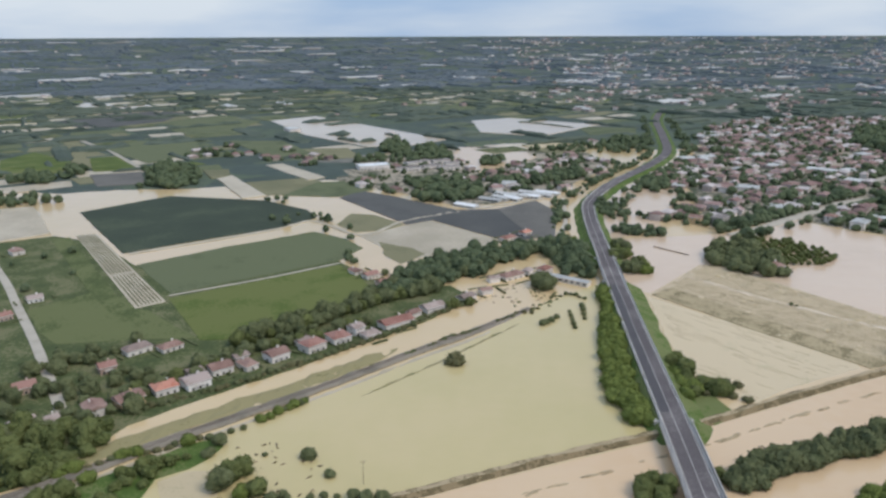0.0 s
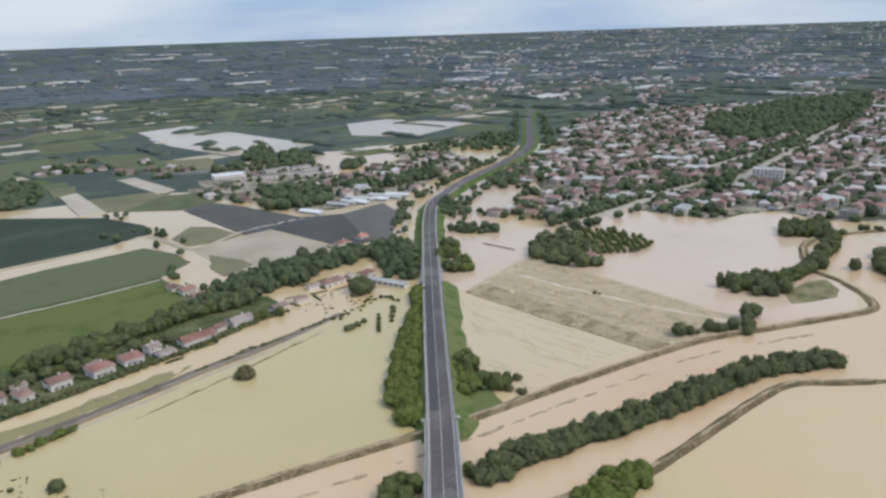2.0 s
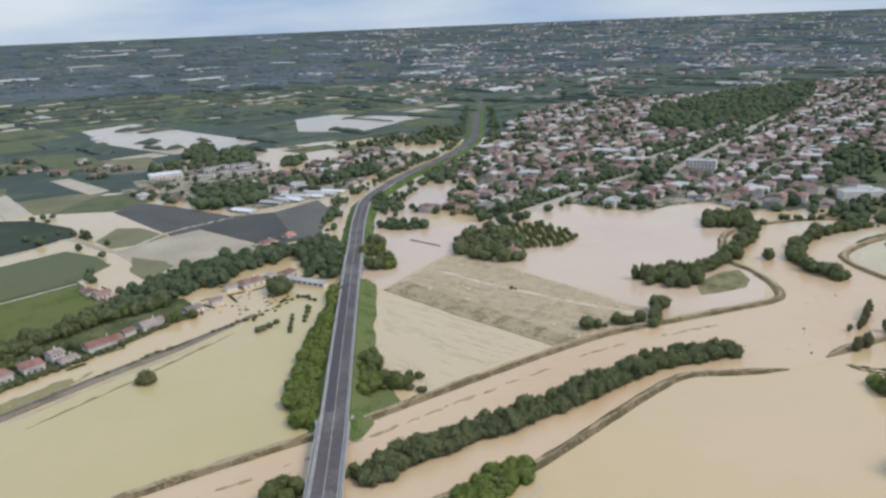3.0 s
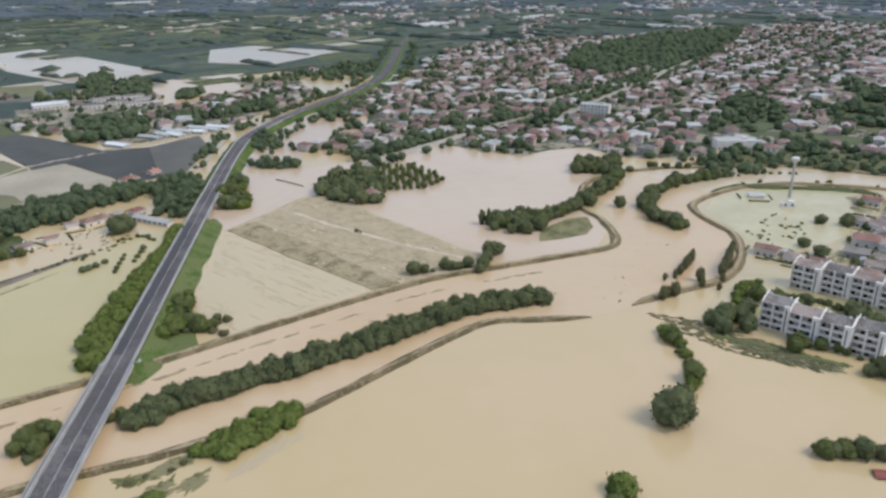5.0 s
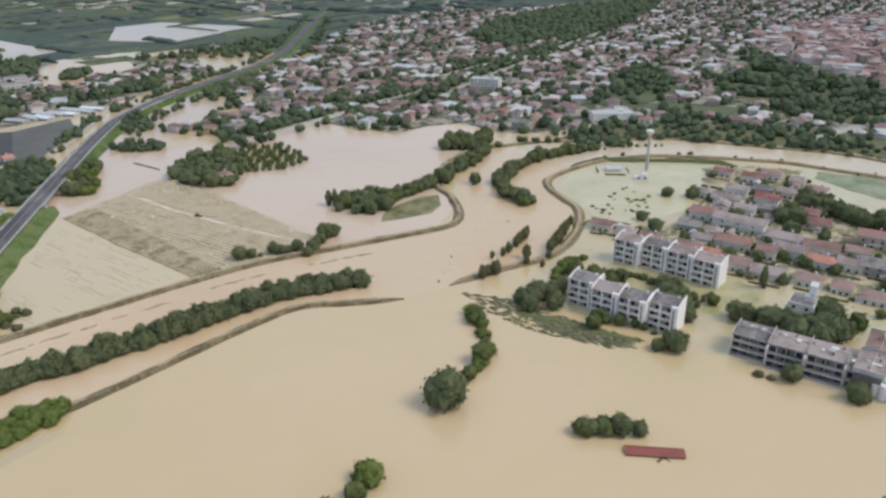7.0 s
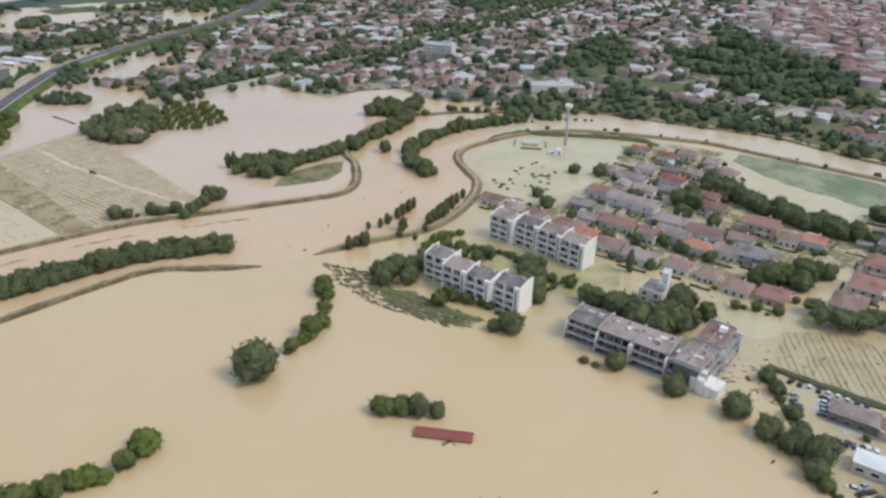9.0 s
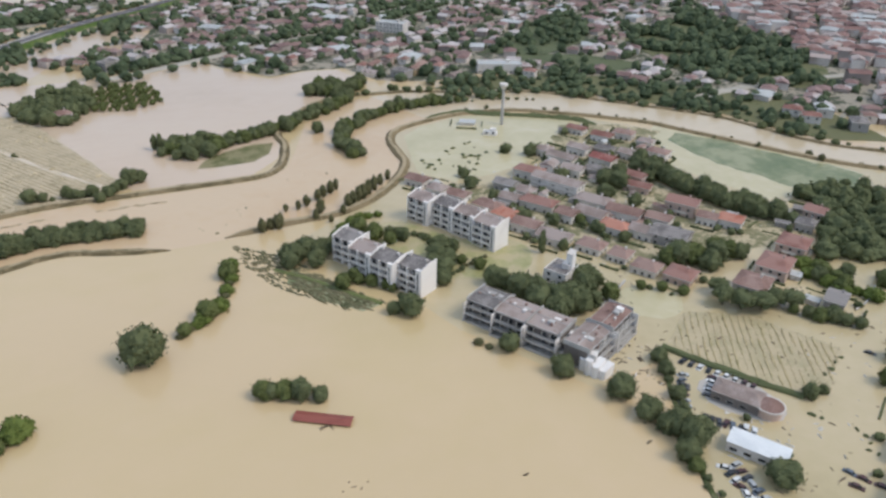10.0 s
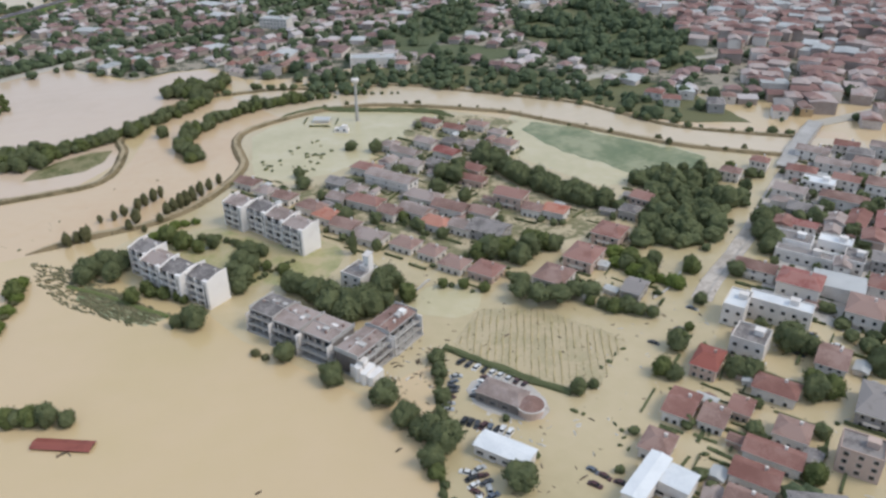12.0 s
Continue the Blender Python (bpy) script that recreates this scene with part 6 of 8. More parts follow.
def long_shed(name, label, x, y, turn, w, d, h, roof, wall, rise=0.9, hip=0):
    t = thing(name, label, "shed", at=pose(x, y, 0, 0, 0, turn))
    bm = bmesh.new()
    box(bm, -w / 2, w / 2, -d / 2, d / 2, -0.6, h)
    part("wall", bm, wall, t)
    bm = bmesh.new()
    roof_mesh(bm, w, d, h, rise, hip, 0.35, 0.15)
    part("roof", bm, [roof, M["fascia"]], t)
    win = None
    for i in range(int(w / 4)):
        p = (-w / 2 + 2 + i * 4, -d / 2, 0.8)
        if win is None:
            win = wall_window("window", [M["frame"], M["glass"]], t, *p, 2.2, 1.2, "y-")
        else:
            repeat_part(win, t, pose(*p))
    return t


long_shed("pavilion", "grey-roofed pavilion ringed by parked cars", 458.9, 120.3, -48, 14.5, 8, 3.6, M["tile_dull"], M["dark_wall"], 1.2, 2.5)
slab("island", [(450, 128.5), (453, 132), (458.5, 133.5), (463, 132.5), (467, 130), (470.5, 124), (472, 117), (471, 111.5), (467.5, 108.8), (463, 109), (458, 112), (453, 116.5), (450.3, 121.5)], 0.12, M["paving"], "oval kerbed island round the pavilion, just awash", "island", depth=0.5, amount=0.4, step=2.0)
apse = thing("pavilion_apse", "round brown end of the pavilion under a low tiled cone", "pavilion", at=pose(464.9, 112.6, 0))
bm = bmesh.new()
bmesh.ops.create_cone(bm, segments=20, radius1=3.9, radius2=3.9, depth=4.0, cap_ends=True, matrix=Matrix.Translation((0, 0, 1.4)))
part("wall", bm, M["pink"], apse)
bm = bmesh.new()
bmesh.ops.create_cone(bm, segments=20, radius1=4.5, radius2=0.6, depth=1.3, cap_ends=True, matrix=Matrix.Translation((0, 0, 4.0)))
part("roof", bm, M["tile_brown"], apse)
bm = bmesh.new()
bmesh.ops.create_cone(bm, segments=20, radius1=4.6, radius2=4.6, depth=0.25, cap_ends=True, matrix=Matrix.Translation((0, 0, 3.32)))
part("eaves", bm, M["fascia"], apse, "pale eaves ring")
long_shed("workshop", "workshop with a plain white sheet roof", 450.7, 97.5, -48, 16.2, 7, 3.6, M["white_sheet"], M["plaster"], 0.5)
long_shed("white_hall", "large white-roofed hall with roof fittings", 481.5, 74, 35, 19, 5.5, 6, M["white_sheet"], M["plaster"], 0.4)
long_shed("white_hall", "lower white-roofed hall wing", 489, 71.5, -55, 9, 8, 5.4, M["white_sheet"], M["plaster"], 0.4)
glass_rng = random.Random(17)
for k, (x, y) in enumerate(((20, 640), (42, 664), (52, 672), (62, 668), (58, 684), (70, 680), (80, 676), (78, 692), (90, 684), (97, 692))):
    long_shed("greenhouse", "long pale plastic greenhouse beside netted fields", x, y, -38 + glass_rng.uniform(-10, 10), glass_rng.uniform(14, 24), glass_rng.uniform(6, 9), 2.2, M["white_sheet"] if k % 3 == 0 else M["plastic"], M["plastic"], glass_rng.uniform(0.8, 1.6))
for x, y, w in ((-38, 820, 26), (-14, 832, 20), (6, 826, 24), (-30, 858, 30), (10, 850, 18), (-4, 868, 22)):
    long_shed("grey_shed", "low grey farm shed in the western quarter", x, y, 20 + glass_rng.uniform(-14, 14), w, 11, 4, M["tile_grey"], M["plaster"], 1.0)
long_shed("white_hall", "bright white farm hall among fields", -78, 832, 20, 34, 18, 5, M["white_sheet"], M["plaster"], 0.8)


def light_mast(x, y):
    t = thing("water_tower", "slender pale tower with a broad head by the river", "tower", at=pose(x, y, 0))
    bm = bmesh.new()
    bmesh.ops.create_cone(bm, segments=12, radius1=1.1, radius2=0.8, depth=24, cap_ends=True, matrix=Matrix.Translation((0, 0, 11)))
    part("shaft", bm, M["concrete"], t)
    bm = bmesh.new()
    bmesh.ops.create_cone(bm, segments=16, radius1=1.0, radius2=2.6, depth=2.2, cap_ends=True, matrix=Matrix.Translation((0, 0, 24)))
    bmesh.ops.create_cone(bm, segments=16, radius1=2.6, radius2=2.4, depth=1.2, cap_ends=True, matrix=Matrix.Translation((0, 0, 25.7)))
    part("head", bm, M["plaster"], t)


light_mast(470.8, 396)

hut = house("small pale hut with a flat grey roof on the flooded pitch", 9, 6, 2.6, 0.5, 0, M["plaster"], M["plastic"], 0, "hut")
hut.matrix_basis = pose(449.8, 401, -0.9, 0, 0, -20)
flat_block("low white changing hut standing in the flooded pitch", 457.9, 379, -25, 8, 4, 1.6, M["bright_plaster"], M["white_sheet"], 1, "hut", "hut")

# ---- streets ----
STREET = spline([(552, 152), (562, 161), (586, 179), (606, 194.5), (627, 212), (657, 238), (688, 262), (704, 277), (735, 303)], 5)
tagged(ribbon("street", STREET, [(-4.4, -0.3), (-3.7, 0.13), (-1.6, 0.2), (-1.0, 0.12), (0.8, 0.2), (3.5, 0.13), (4.2, -0.3)], [M["muddy_street"], M["paving"]], 0.14, slots=[1, 0, 1, 0, 0, 1]), "mud-covered street rising out of the flood", "street", kind="structure")
span = tagged(ribbon("river_bridge", spline([(668, 249), (700, 276), (735, 303)], 5), [(-4.3, 1.6), (-4.3, 2.6), (-4.0, 2.6), (-4.0, 1.9), (4.0, 1.9), (4.0, 2.6), (4.3, 2.6), (4.3, 1.6)], M["concrete"]), "pale concrete bridge over the swollen river", "bridge", kind="structure")

# ---- trees among the houses ----
for key, x, y, s in (("round", 408, 203, 0.9), ("round", 416, 185, 1.2), ("round", 425, 183, 1.3), ("round", 413, 196, 1.1), ("pine", 440, 198, 1.1), ("round", 432, 188, 1.1), ("round", 437, 182, 0.9), ("poplar", 434, 228, 0.9), ("fresh", 483, 208, 1.1), ("fresh", 494, 206, 1.2),
                     ("round", 504, 205, 1.0), ("fresh", 512, 208, 1.0), ("round", 494, 293, 1.2), ("round", 499, 288, 1.2), ("round", 496, 264, 0.8), ("fresh", 510, 322, 0.8), ("round", 470, 341, 0.8), ("bush", 457, 348, 1.6), ("round", 424, 317, 0.7), ("round", 424, 303, 0.8)):
    tree(key, x, y, s)
for key, x, y, s in (("pine", 487, 173, 0.85), ("pine", 492.5, 168.5, 0.95), ("pine", 490, 181, 0.85), ("pine", 507, 168, 0.8), ("round", 369, 192, 0.95), ("round", 363, 194, 0.6), ("round", 410, 146, 0.85), ("round", 424, 131, 0.95), ("round", 397, 162, 0.8), ("olive", 388, 168, 0.8), ("olive", 391, 165, 0.6),
                     ("round", 451, 86, 1.05), ("fresh", 526, 128, 0.85), ("fresh", 513, 117, 0.9), ("round", 516, 114, 0.7), ("round", 483, 117, 0.65), ("bush", 489, 118, 0.9), ("round", 552, 92, 1.0), ("fresh", 558, 92, 1.0)):
    tree(key, x, y, s)
for key, x, y, s in (("round", 562, 116, 1.1), ("round", 567, 112, 0.9), ("round", 535, 109, 0.8), ("round", 540, 107, 0.8), ("fresh", 527, 63, 0.9), ("round", 582, 97, 1.0), ("round", 607, 188, 1.1), ("round", 612, 196, 1.2), ("round", 576, 164, 0.8), ("fresh", 543, 174, 0.8), ("round", 537, 182, 0.8),
                     ("round", 550, 150, 0.6), ("round", 640, 165, 0.8), ("round", 665, 190, 0.9), ("round", 640, 130, 0.9), ("round", 610, 100, 1.0), ("fresh", 560, 60, 0.9)):
    tree(key, x, y, s)
belt(["round", "round"], [(520, 308), (526, 296), (531, 283), (537, 266), (545, 250), (556, 238)], 4.4, 10, 1.05, 40)
for key, x, y, s in (("bright", 538, 194, 1.0), ("bright", 534, 185, 0.9), ("fresh", 541, 186, 0.9), ("bright", 544, 191, 0.8), ("bright", 538, 177, 1.0), ("fresh", 543, 179, 0.8), ("bright", 539, 170.5, 0.9), ("bright", 544.5, 169, 0.7), ("bright", 548, 163.5, 1.1),
                     ("fresh", 560, 171, 0.85), ("round", 563, 176, 0.6), ("round", 622, 257, 0.8), ("round", 622, 247, 0.9), ("fresh", 638, 254, 0.8), ("round", 616, 263, 0.7), ("round", 645, 246, 0.7)):
    tree(key, x, y, s)
belt(["fresh", "round"], [(511, 162), (518, 156), (528, 149)], 4.0, 3, 0.7, 42)
belt(["bush", "fresh"], [(462, 192), (469, 187), (476, 183)], 3.0, 2.5, 0.55, 43)
belt(["round", "bush"], [(430, 112), (434, 106), (440, 122), (446, 146)], 4.0, 4, 0.75, 44)
belt(["fresh", "bush"], [(428, 62), (430, 78), (431, 96)], 3.2, 2.5, 0.6, 45)
belt(["round", "fresh"], [(328, 244), (334, 246), (342, 246), (350, 252)], 4.5, 5, 0.8, 46)
belt(["bright"], [(350, 262), (356, 270), (362, 276), (371, 279)], 4.2, 4, 0.72, 47)
belt(["bush"], [(374, 262), (380, 258.5), (387, 253), (391, 243)], 3.4, 2, 0.85, 51)
belt(["olive", "bush"], [(388, 214.5), (397, 221), (409, 229.5)], 2.6, 1.2, 0.5, 52)
belt(["round"], [(386, 222), (390, 232), (396, 240)], 4.5, 4, 0.8, 48)
belt(["bush", "fresh"], [(372, 202), (362, 212), (350, 224)], 4.5, 2, 0.55, 50)

# ---- the town and the plain beyond ----
M["tile_mix"] = material("weathered_town_roofs", [(0.145, 0.096, 0.092), (0.235, 0.147, 0.134), (0.315, 0.215, 0.20), (0.50, 0.45, 0.44)], 0.9, 30, 1.0, island=True, mixamount=0.3)
M["tile_old"] = material("old_town_roof_tiles", [(0.155, 0.09, 0.082), (0.25, 0.145, 0.128), (0.32, 0.203, 0.18), (0.44, 0.36, 0.335)], 0.9, 30, 1.0, island=True, mixamount=0.3)
M["wall_mix"] = material("town_plaster", [(0.25, 0.20, 0.18), (0.42, 0.35, 0.315), (0.72, 0.66, 0.62)], 0.9, 30, 1.0, island=True, mixamount=0.3)

TOWN = [(172, 590), (204, 560), (230, 566), (282, 602), (303, 576), (336, 544), (362, 558), (396, 560), (410, 515), (430, 492), (476, 486), (516, 476), (560, 450), (600, 412), (650, 370), (730, 306), (850, 230), (1300, 160), (1800, 500),
        (1900, 1200), (1300, 1450), (1090, 1420), (800, 1320), (540, 1290), (430, 1220), (350, 1060), (310, 960), (250, 830), (195, 745), (165, 690), (150, 600)]
TOWN_WEST = [(-95, 735), (-30, 694), (60, 702), (112, 690), (150, 750), (205, 846), (150, 930), (40, 900), (-60, 860)]
TOWN_EAST = [(500, 56), (512, 110), (552, 140), (590, 165), (630, 200), (675, 236), (720, 268), (830, 220), (1100, 140), (1100, -60), (700, -60), (545, 20)]
WEST_WOODS = [[(-43, 770), (-23, 703), (12, 666), (29, 668), (36, 689), (17, 750), (-10, 756)], [(-82, 962), (-35, 911), (-51, 1020), (-77, 1050)], [(-29, 910), (13, 874), (1, 985), (-35, 980)], [(84, 728), (110, 738), (148, 782), (146, 826), (112, 789)], [(52, 742), (70, 736), (84, 752), (66, 770)], [(40, 850), (64, 846), (70, 880), (48, 890)]]
WEST_YARD = [(36, 809), (62, 824), (112, 905), (103, 950), (19, 993), (10, 920)]
HAMLET = [(-330, 912), (-304, 1005), (-228, 1003), (-190, 960), (-126, 907), (-60, 860), (-130, 850), (-205, 870)]
BIG_WOOD = [(534, 992), (600, 1110), (794, 1275), (1061, 1390), (900, 1160), (716, 986), (551, 883)]
PARK_NORTH = [(512, 582), (562, 640), (600, 690), (660, 750), (672, 717), (620, 610), (565, 566)]
PARK_EAST = [(660, 610), (744, 680), (817, 750), (800, 600), (778, 480), (740, 425), (690, 449), (652, 492)]
RIVER_WOOD = [(440, 442), (442, 466), (474, 508), (506, 516), (522, 492), (550, 516), (584, 520), (592, 470), (640, 462), (660, 430), (656, 396), (668, 346), (652, 322), (640, 345), (632, 381), (600, 402), (562, 424), (521, 457), (479, 450)]
MARSH = [(126, 606), (164, 588), (190, 610), (216, 650), (226, 704), (190, 742), (150, 700)]
BASIN = [(205, 640), (250, 655), (262, 700), (228, 690)]
SPORT = [(535, 575), (600, 560), (640, 520), (600, 505), (545, 540)]
OLD_TOWN = [(730, 310), (850, 235), (1300, 165), (1790, 500), (1800, 1000), (1200, 1000), (900, 900), (830, 700), (800, 560), (760, 430)]
AVENUES = [spline([(404, 654), (480, 735), (575, 830), (723, 983), (830, 1100)], 8), spline([(430, 748), (530, 824), (636, 902), (765, 1032)], 8), spline([(735, 303), (760, 306), (800, 313), (900, 330), (1100, 370)], 8),
           spline([(212, 541), (241, 561), (278, 591), (322, 626), (372, 662), (404, 654)], 8), spline([(600, 410), (660, 440), (760, 460), (900, 470)], 8)]
for k, line in enumerate(AVENUES):
    tagged(ribbon("street", line, [(-4.6, 0.1), (-4.2, 0.62), (4.2, 0.62), (4.6, 0.1)], M["gravel"], 0.1), "long pale town street between rows of houses", "street", kind="structure")
slab("town_ground", [(232, 700), (226, 640), (208, 600), (206, 566), (236, 566), (279, 595), (301, 569), (333, 537), (360, 551), (392, 552), (412, 512), (450, 500), (500, 520), (560, 488), (620, 440), (680, 396), (760, 340), (900, 270), (1300, 200), (1800, 520), (1890, 1190), (1300, 1430), (1090, 1400),
                    (800, 1300), (540, 1270), (440, 1200), (360, 1050), (320, 950), (262, 830), (240, 760)], 0.3, M["town_ground"], "town yards, lawns and paved lanes between houses", "town ground", amount=6, step=20)
slab("town_ground", [(-110, 765), (-62, 718), (-22, 680), (10, 645), (38, 648), (80, 676), (104, 700), (138, 756), (190, 846), (180, 940), (60, 1000), (-50, 970), (-110, 870)], 0.3, M["town_ground"], "yards and gardens of the western quarter", "town ground", amount=8, step=14)
slab("flooded_yard", WEST_YARD, 0.5, M["river"], "large yard under pale shallow flood water", "yard", depth=0.5, amount=6, step=14)
slab("river_bank", [(445, 482), (474, 476), (515, 470), (558, 442), (592, 416), (622, 390), (640, 358), (656, 334), (700, 318), (700, 400), (640, 450), (590, 490), (540, 510), (480, 505)], 0.34, M["grass"], "rough wooded bank between river and town", "river bank", amount=3)
slab("park_lawn", PARK_NORTH, 0.5, M["mid_crop"], "green lawn among town trees", "lawn", step=15)
slab("park_lawn", SPORT, 0.5, M["mid_crop"], "pale green playing field behind the river", "lawn", step=15)
slab("park_lawn", PARK_EAST, 0.5, M["grass"], "wooded green slope in the town", "lawn", step=15)


def place_houses(area, angle, du, dv, rng, avoid, lines, drop=0.12):
    """House plots on street grids that bend from quarter to quarter, thinned by gardens and yards, kept off woods, streets and water."""
    cx, cy = sum(p[0] for p in area) / len(area), sum(p[1] for p in area) / len(area)
    u, v = Vector((math.cos(angle), math.sin(angle), 0)), Vector((-math.sin(angle), math.cos(angle), 0))
    out = []
    span = int(1600 / dv)
    for j in range(-span, span):
        for i in range(-int(1600 / du), int(1600 / du)):
            c = Vector((cx, cy, 0)) + u * (i * du + rng.uniform(-0.3, 0.3) * du) + v * ((j + (0.16 if j % 2 else -0.16)) * dv + rng.uniform(-0.14, 0.14) * dv)
            bend = 30 * noise.noise(Vector((c.x / 230, c.y / 230, 5)))
            c += u * bend + v * 0.6 * bend
            thin = drop + 0.9 * max(0.0, noise.noise(Vector((c.x / 75, c.y / 75, 9)))) * (0.3 if inside(c.x, c.y, OLD_TOWN) else 1.0)
            if not inside(c.x, c.y, area) or rng.random() < thin or any(inside(c.x, c.y, a) for a in avoid) or any(near_line(c.x, c.y, q, 12) for q in lines):
                continue
            out.append((c.x, c.y, math.degrees(angle) + 40 * noise.noise(Vector((c.x / 160, c.y / 160, 15))) + rng.choice((0, 0, -90)) + rng.uniform(-8, 8)))
    return out


town_rng = random.Random(21)
placed = [(o.matrix_basis.translation.x, o.matrix_basis.translation.y) for o in scene.objects if o.parent is None and o.get("category") in ("house", "building", "shed", "hall")]
avoid_town = [BIG_WOOD, PARK_NORTH, PARK_EAST, RIVER_WOOD, MARSH, BASIN, SPORT]
plots = place_houses(TOWN, radians(40), 15.5, 18.5, town_rng, avoid_town, AVENUES, 0.16)
plots += place_houses([(64, 758), (98, 752), (122, 820), (168, 860), (164, 922), (125, 892), (84, 847), (62, 802)], radians(50), 15, 16, town_rng, WEST_WOODS, [ROAD], 0.05)
plots += place_houses(TOWN_WEST, radians(36), 21, 26, town_rng, WEST_WOODS + [WEST_YARD], [ROAD], 0.62)
plots += place_houses(TOWN_EAST, radians(50), 15.5, 17.5, town_rng, [], [STREET], 0.1)
PAVED = [(578, 150), (600, 172), (640, 208), (676, 236), (716, 262), (760, 250), (720, 190), (660, 120), (620, 96), (590, 120)]
slab("town_square", PAVED, 0.06, M["paving"], "wet pale paving and yards between terraces", "paving", depth=0.4, amount=5, step=9)
plots = [p for p in plots if not inside(p[0], p[1], PAVED)]
for x, y, a in place_houses(PAVED, radians(40), 14.5, 13.5, town_rng, [], [STREET], 0.1):
    if all((x - p) ** 2 + (y - q) ** 2 > 12.5 ** 2 for p, q in placed):
        put_house(town_rng.choice(["far_red", "far_grey", "far_pink", "far_white", "far_flat", "far_grey"]), x, y, 40 + town_rng.choice((0, 0, 90)) + town_rng.uniform(-4, 4), town_rng.uniform(0.82, 1.0))
        placed.append((x, y))
plots += place_houses(OLD_TOWN, radians(52), 14, 16, town_rng, [PARK_EAST, PARK_NORTH, BIG_WOOD], AVENUES, 0.22)
plots += place_houses(HAMLET, radians(36), 24, 30, town_rng, [], [], 0.5)
plots = [p for p in plots if all((p[0] - a) ** 2 + (p[1] - b) ** 2 > 17 ** 2 for a, b in placed) and not near_line(p[0], p[1], ROAD, 22)]
SOUTH_QUARTER = [(404, 304), (440, 258), (452, 232), (462, 208), (500, 210), (548, 214), (566, 240), (534, 250), (520, 292), (516, 318), (536, 330), (548, 352), (566, 366), (540, 384), (506, 388), (486, 352), (462, 318), (430, 304)]
slab("quarter_ground", SOUTH_QUARTER, 0.06, M["yard"], "silted gardens and yards between the houses", "yards", depth=0.4, amount=4, step=8)
quarter = [(p[1], p[2], 0) for p in GARDEN_HOUSES + CENTRE_HOUSES + DIKE_HOUSES]
plots.sort(key=lambda p: (p[0] - 250) ** 2 + p[1] ** 2)
TOWN_SORTS = ["far_red", "far_brown", "far_pink", "far_white", "far_grey", "far_red", "far_brown", "far_white", "far_pink", "far_red", "far_brown", "far_flat", "far_row", "far_low", "far_low"]
for x, y, a in plots[:190]:
    put_house(town_rng.choice(TOWN_SORTS), x, y, a, town_rng.uniform(0.72, 1.0))


def joined_houses(name, label, items, tiles="tile_mix"):
    verts, faces, slot = [], [], []
    rng = random.Random(8)
    for x, y, z, turn, w, d, h, rise, flat in items:
        c, s = math.cos(turn), math.sin(turn)
        loc = [(-w / 2, -d / 2, -1), (w / 2, -d / 2, -1), (w / 2, d / 2, -1), (-w / 2, d / 2, -1), (-w / 2, -d / 2, h), (w / 2, -d / 2, h), (w / 2, d / 2, h), (-w / 2, d / 2, h)]
        n = len(verts)
        verts += [(x + p * c - q * s, y + p * s + q * c, z + r) for p, q, r in loc]
        faces += [(n, n + 1, n + 5, n + 4), (n + 1, n + 2, n + 6, n + 5), (n + 2, n + 3, n + 7, n + 6), (n + 3, n, n + 4, n + 7)]
        slot += [0] * 4
        a, b = w / 2 + 0.5, d / 2 + 0.5
        k = a - rng.choice((0.0, b * 0.9))
        loc = [(-a, -b, h - 0.1), (a, -b, h - 0.1), (a, b, h - 0.1), (-a, b, h - 0.1), (-k, 0, h + rise), (k, 0, h + rise)]
        n = len(verts)
        verts += [(x + p * c - q * s, y + p * s + q * c, z + r) for p, q, r in loc]
        faces += [(n, n + 1, n + 5, n + 4), (n + 1, n + 2, n + 5), (n + 2, n + 3, n + 4, n + 5), (n + 3, n, n + 4)]
        slot += [2 if flat else 1] * 4
    return tagged(mesh_part(name, verts, faces, [M["wall_mix"], M[tiles], M["plastic"]], slots=slot), label, "houses", kind="stuff")


def rise_at(x, y):
    s = max(0.0, (math.hypot(x - CX, y - CY) - 2200) / 2760)
    return 118 * s * s + 0.4


rest, ancient = [], []
for x, y, a in plots[190:]:
    big = town_rng.random() < 0.09
    old = inside(x, y, OLD_TOWN)
    k = town_rng.uniform(1.25, 1.75) if big else town_rng.uniform(0.9, 1.3) if old else town_rng.uniform(0.74, 1.12)
    (ancient if old else rest).append((x, y, 0.0, radians(a), 12 * k, 9.5 * k, town_rng.choice((5.5, 6.5, 8.0, 9.0) if old else (3.2, 3.6, 4.2, 5.4)), 0.8 if big else 1.9, big and town_rng.random() < 0.75))
joined_houses("town_houses", "dense far quarter of pale houses with terracotta roofs", rest)
joined_houses("old_town_houses", "crowded old town of tall houses under reddish roofs", ancient, "tile_old")

# trees of the town, its parks and gardens
tr = random.Random(31)
joined_trees("town_wood", "large dark wood inside the town", fill(BIG_WOOD, 8.5, tr, 0.05, (1.0, 1.6), 0.4) + [p for p in fill(PARK_EAST, 7.5, tr, 0.1, (0.7, 1.3), 0.4) if noise.noise(Vector((p[0] / 28, p[1] / 28, 4))) > -0.16], M["town_leaf"])
places = fill(PARK_NORTH, 9, tr, 0.5, (0.7, 1.2), 0.4) + fill(RIVER_WOOD, 7.5, tr, 0.42, (0.5, 1.05))
for x, y, a in plots:
    for k in range(tr.choice((0, 0, 0, 1) if inside(x, y, OLD_TOWN) else (1, 2, 3, 4, 5) if x < 420 else (1, 1, 2, 3, 4))):
        t = tr.uniform(0, 6.283)
        places.append((x + 9.5 * math.cos(t), y + 9.5 * math.sin(t), 0.0, tr.uniform(0.45, 1.0)))
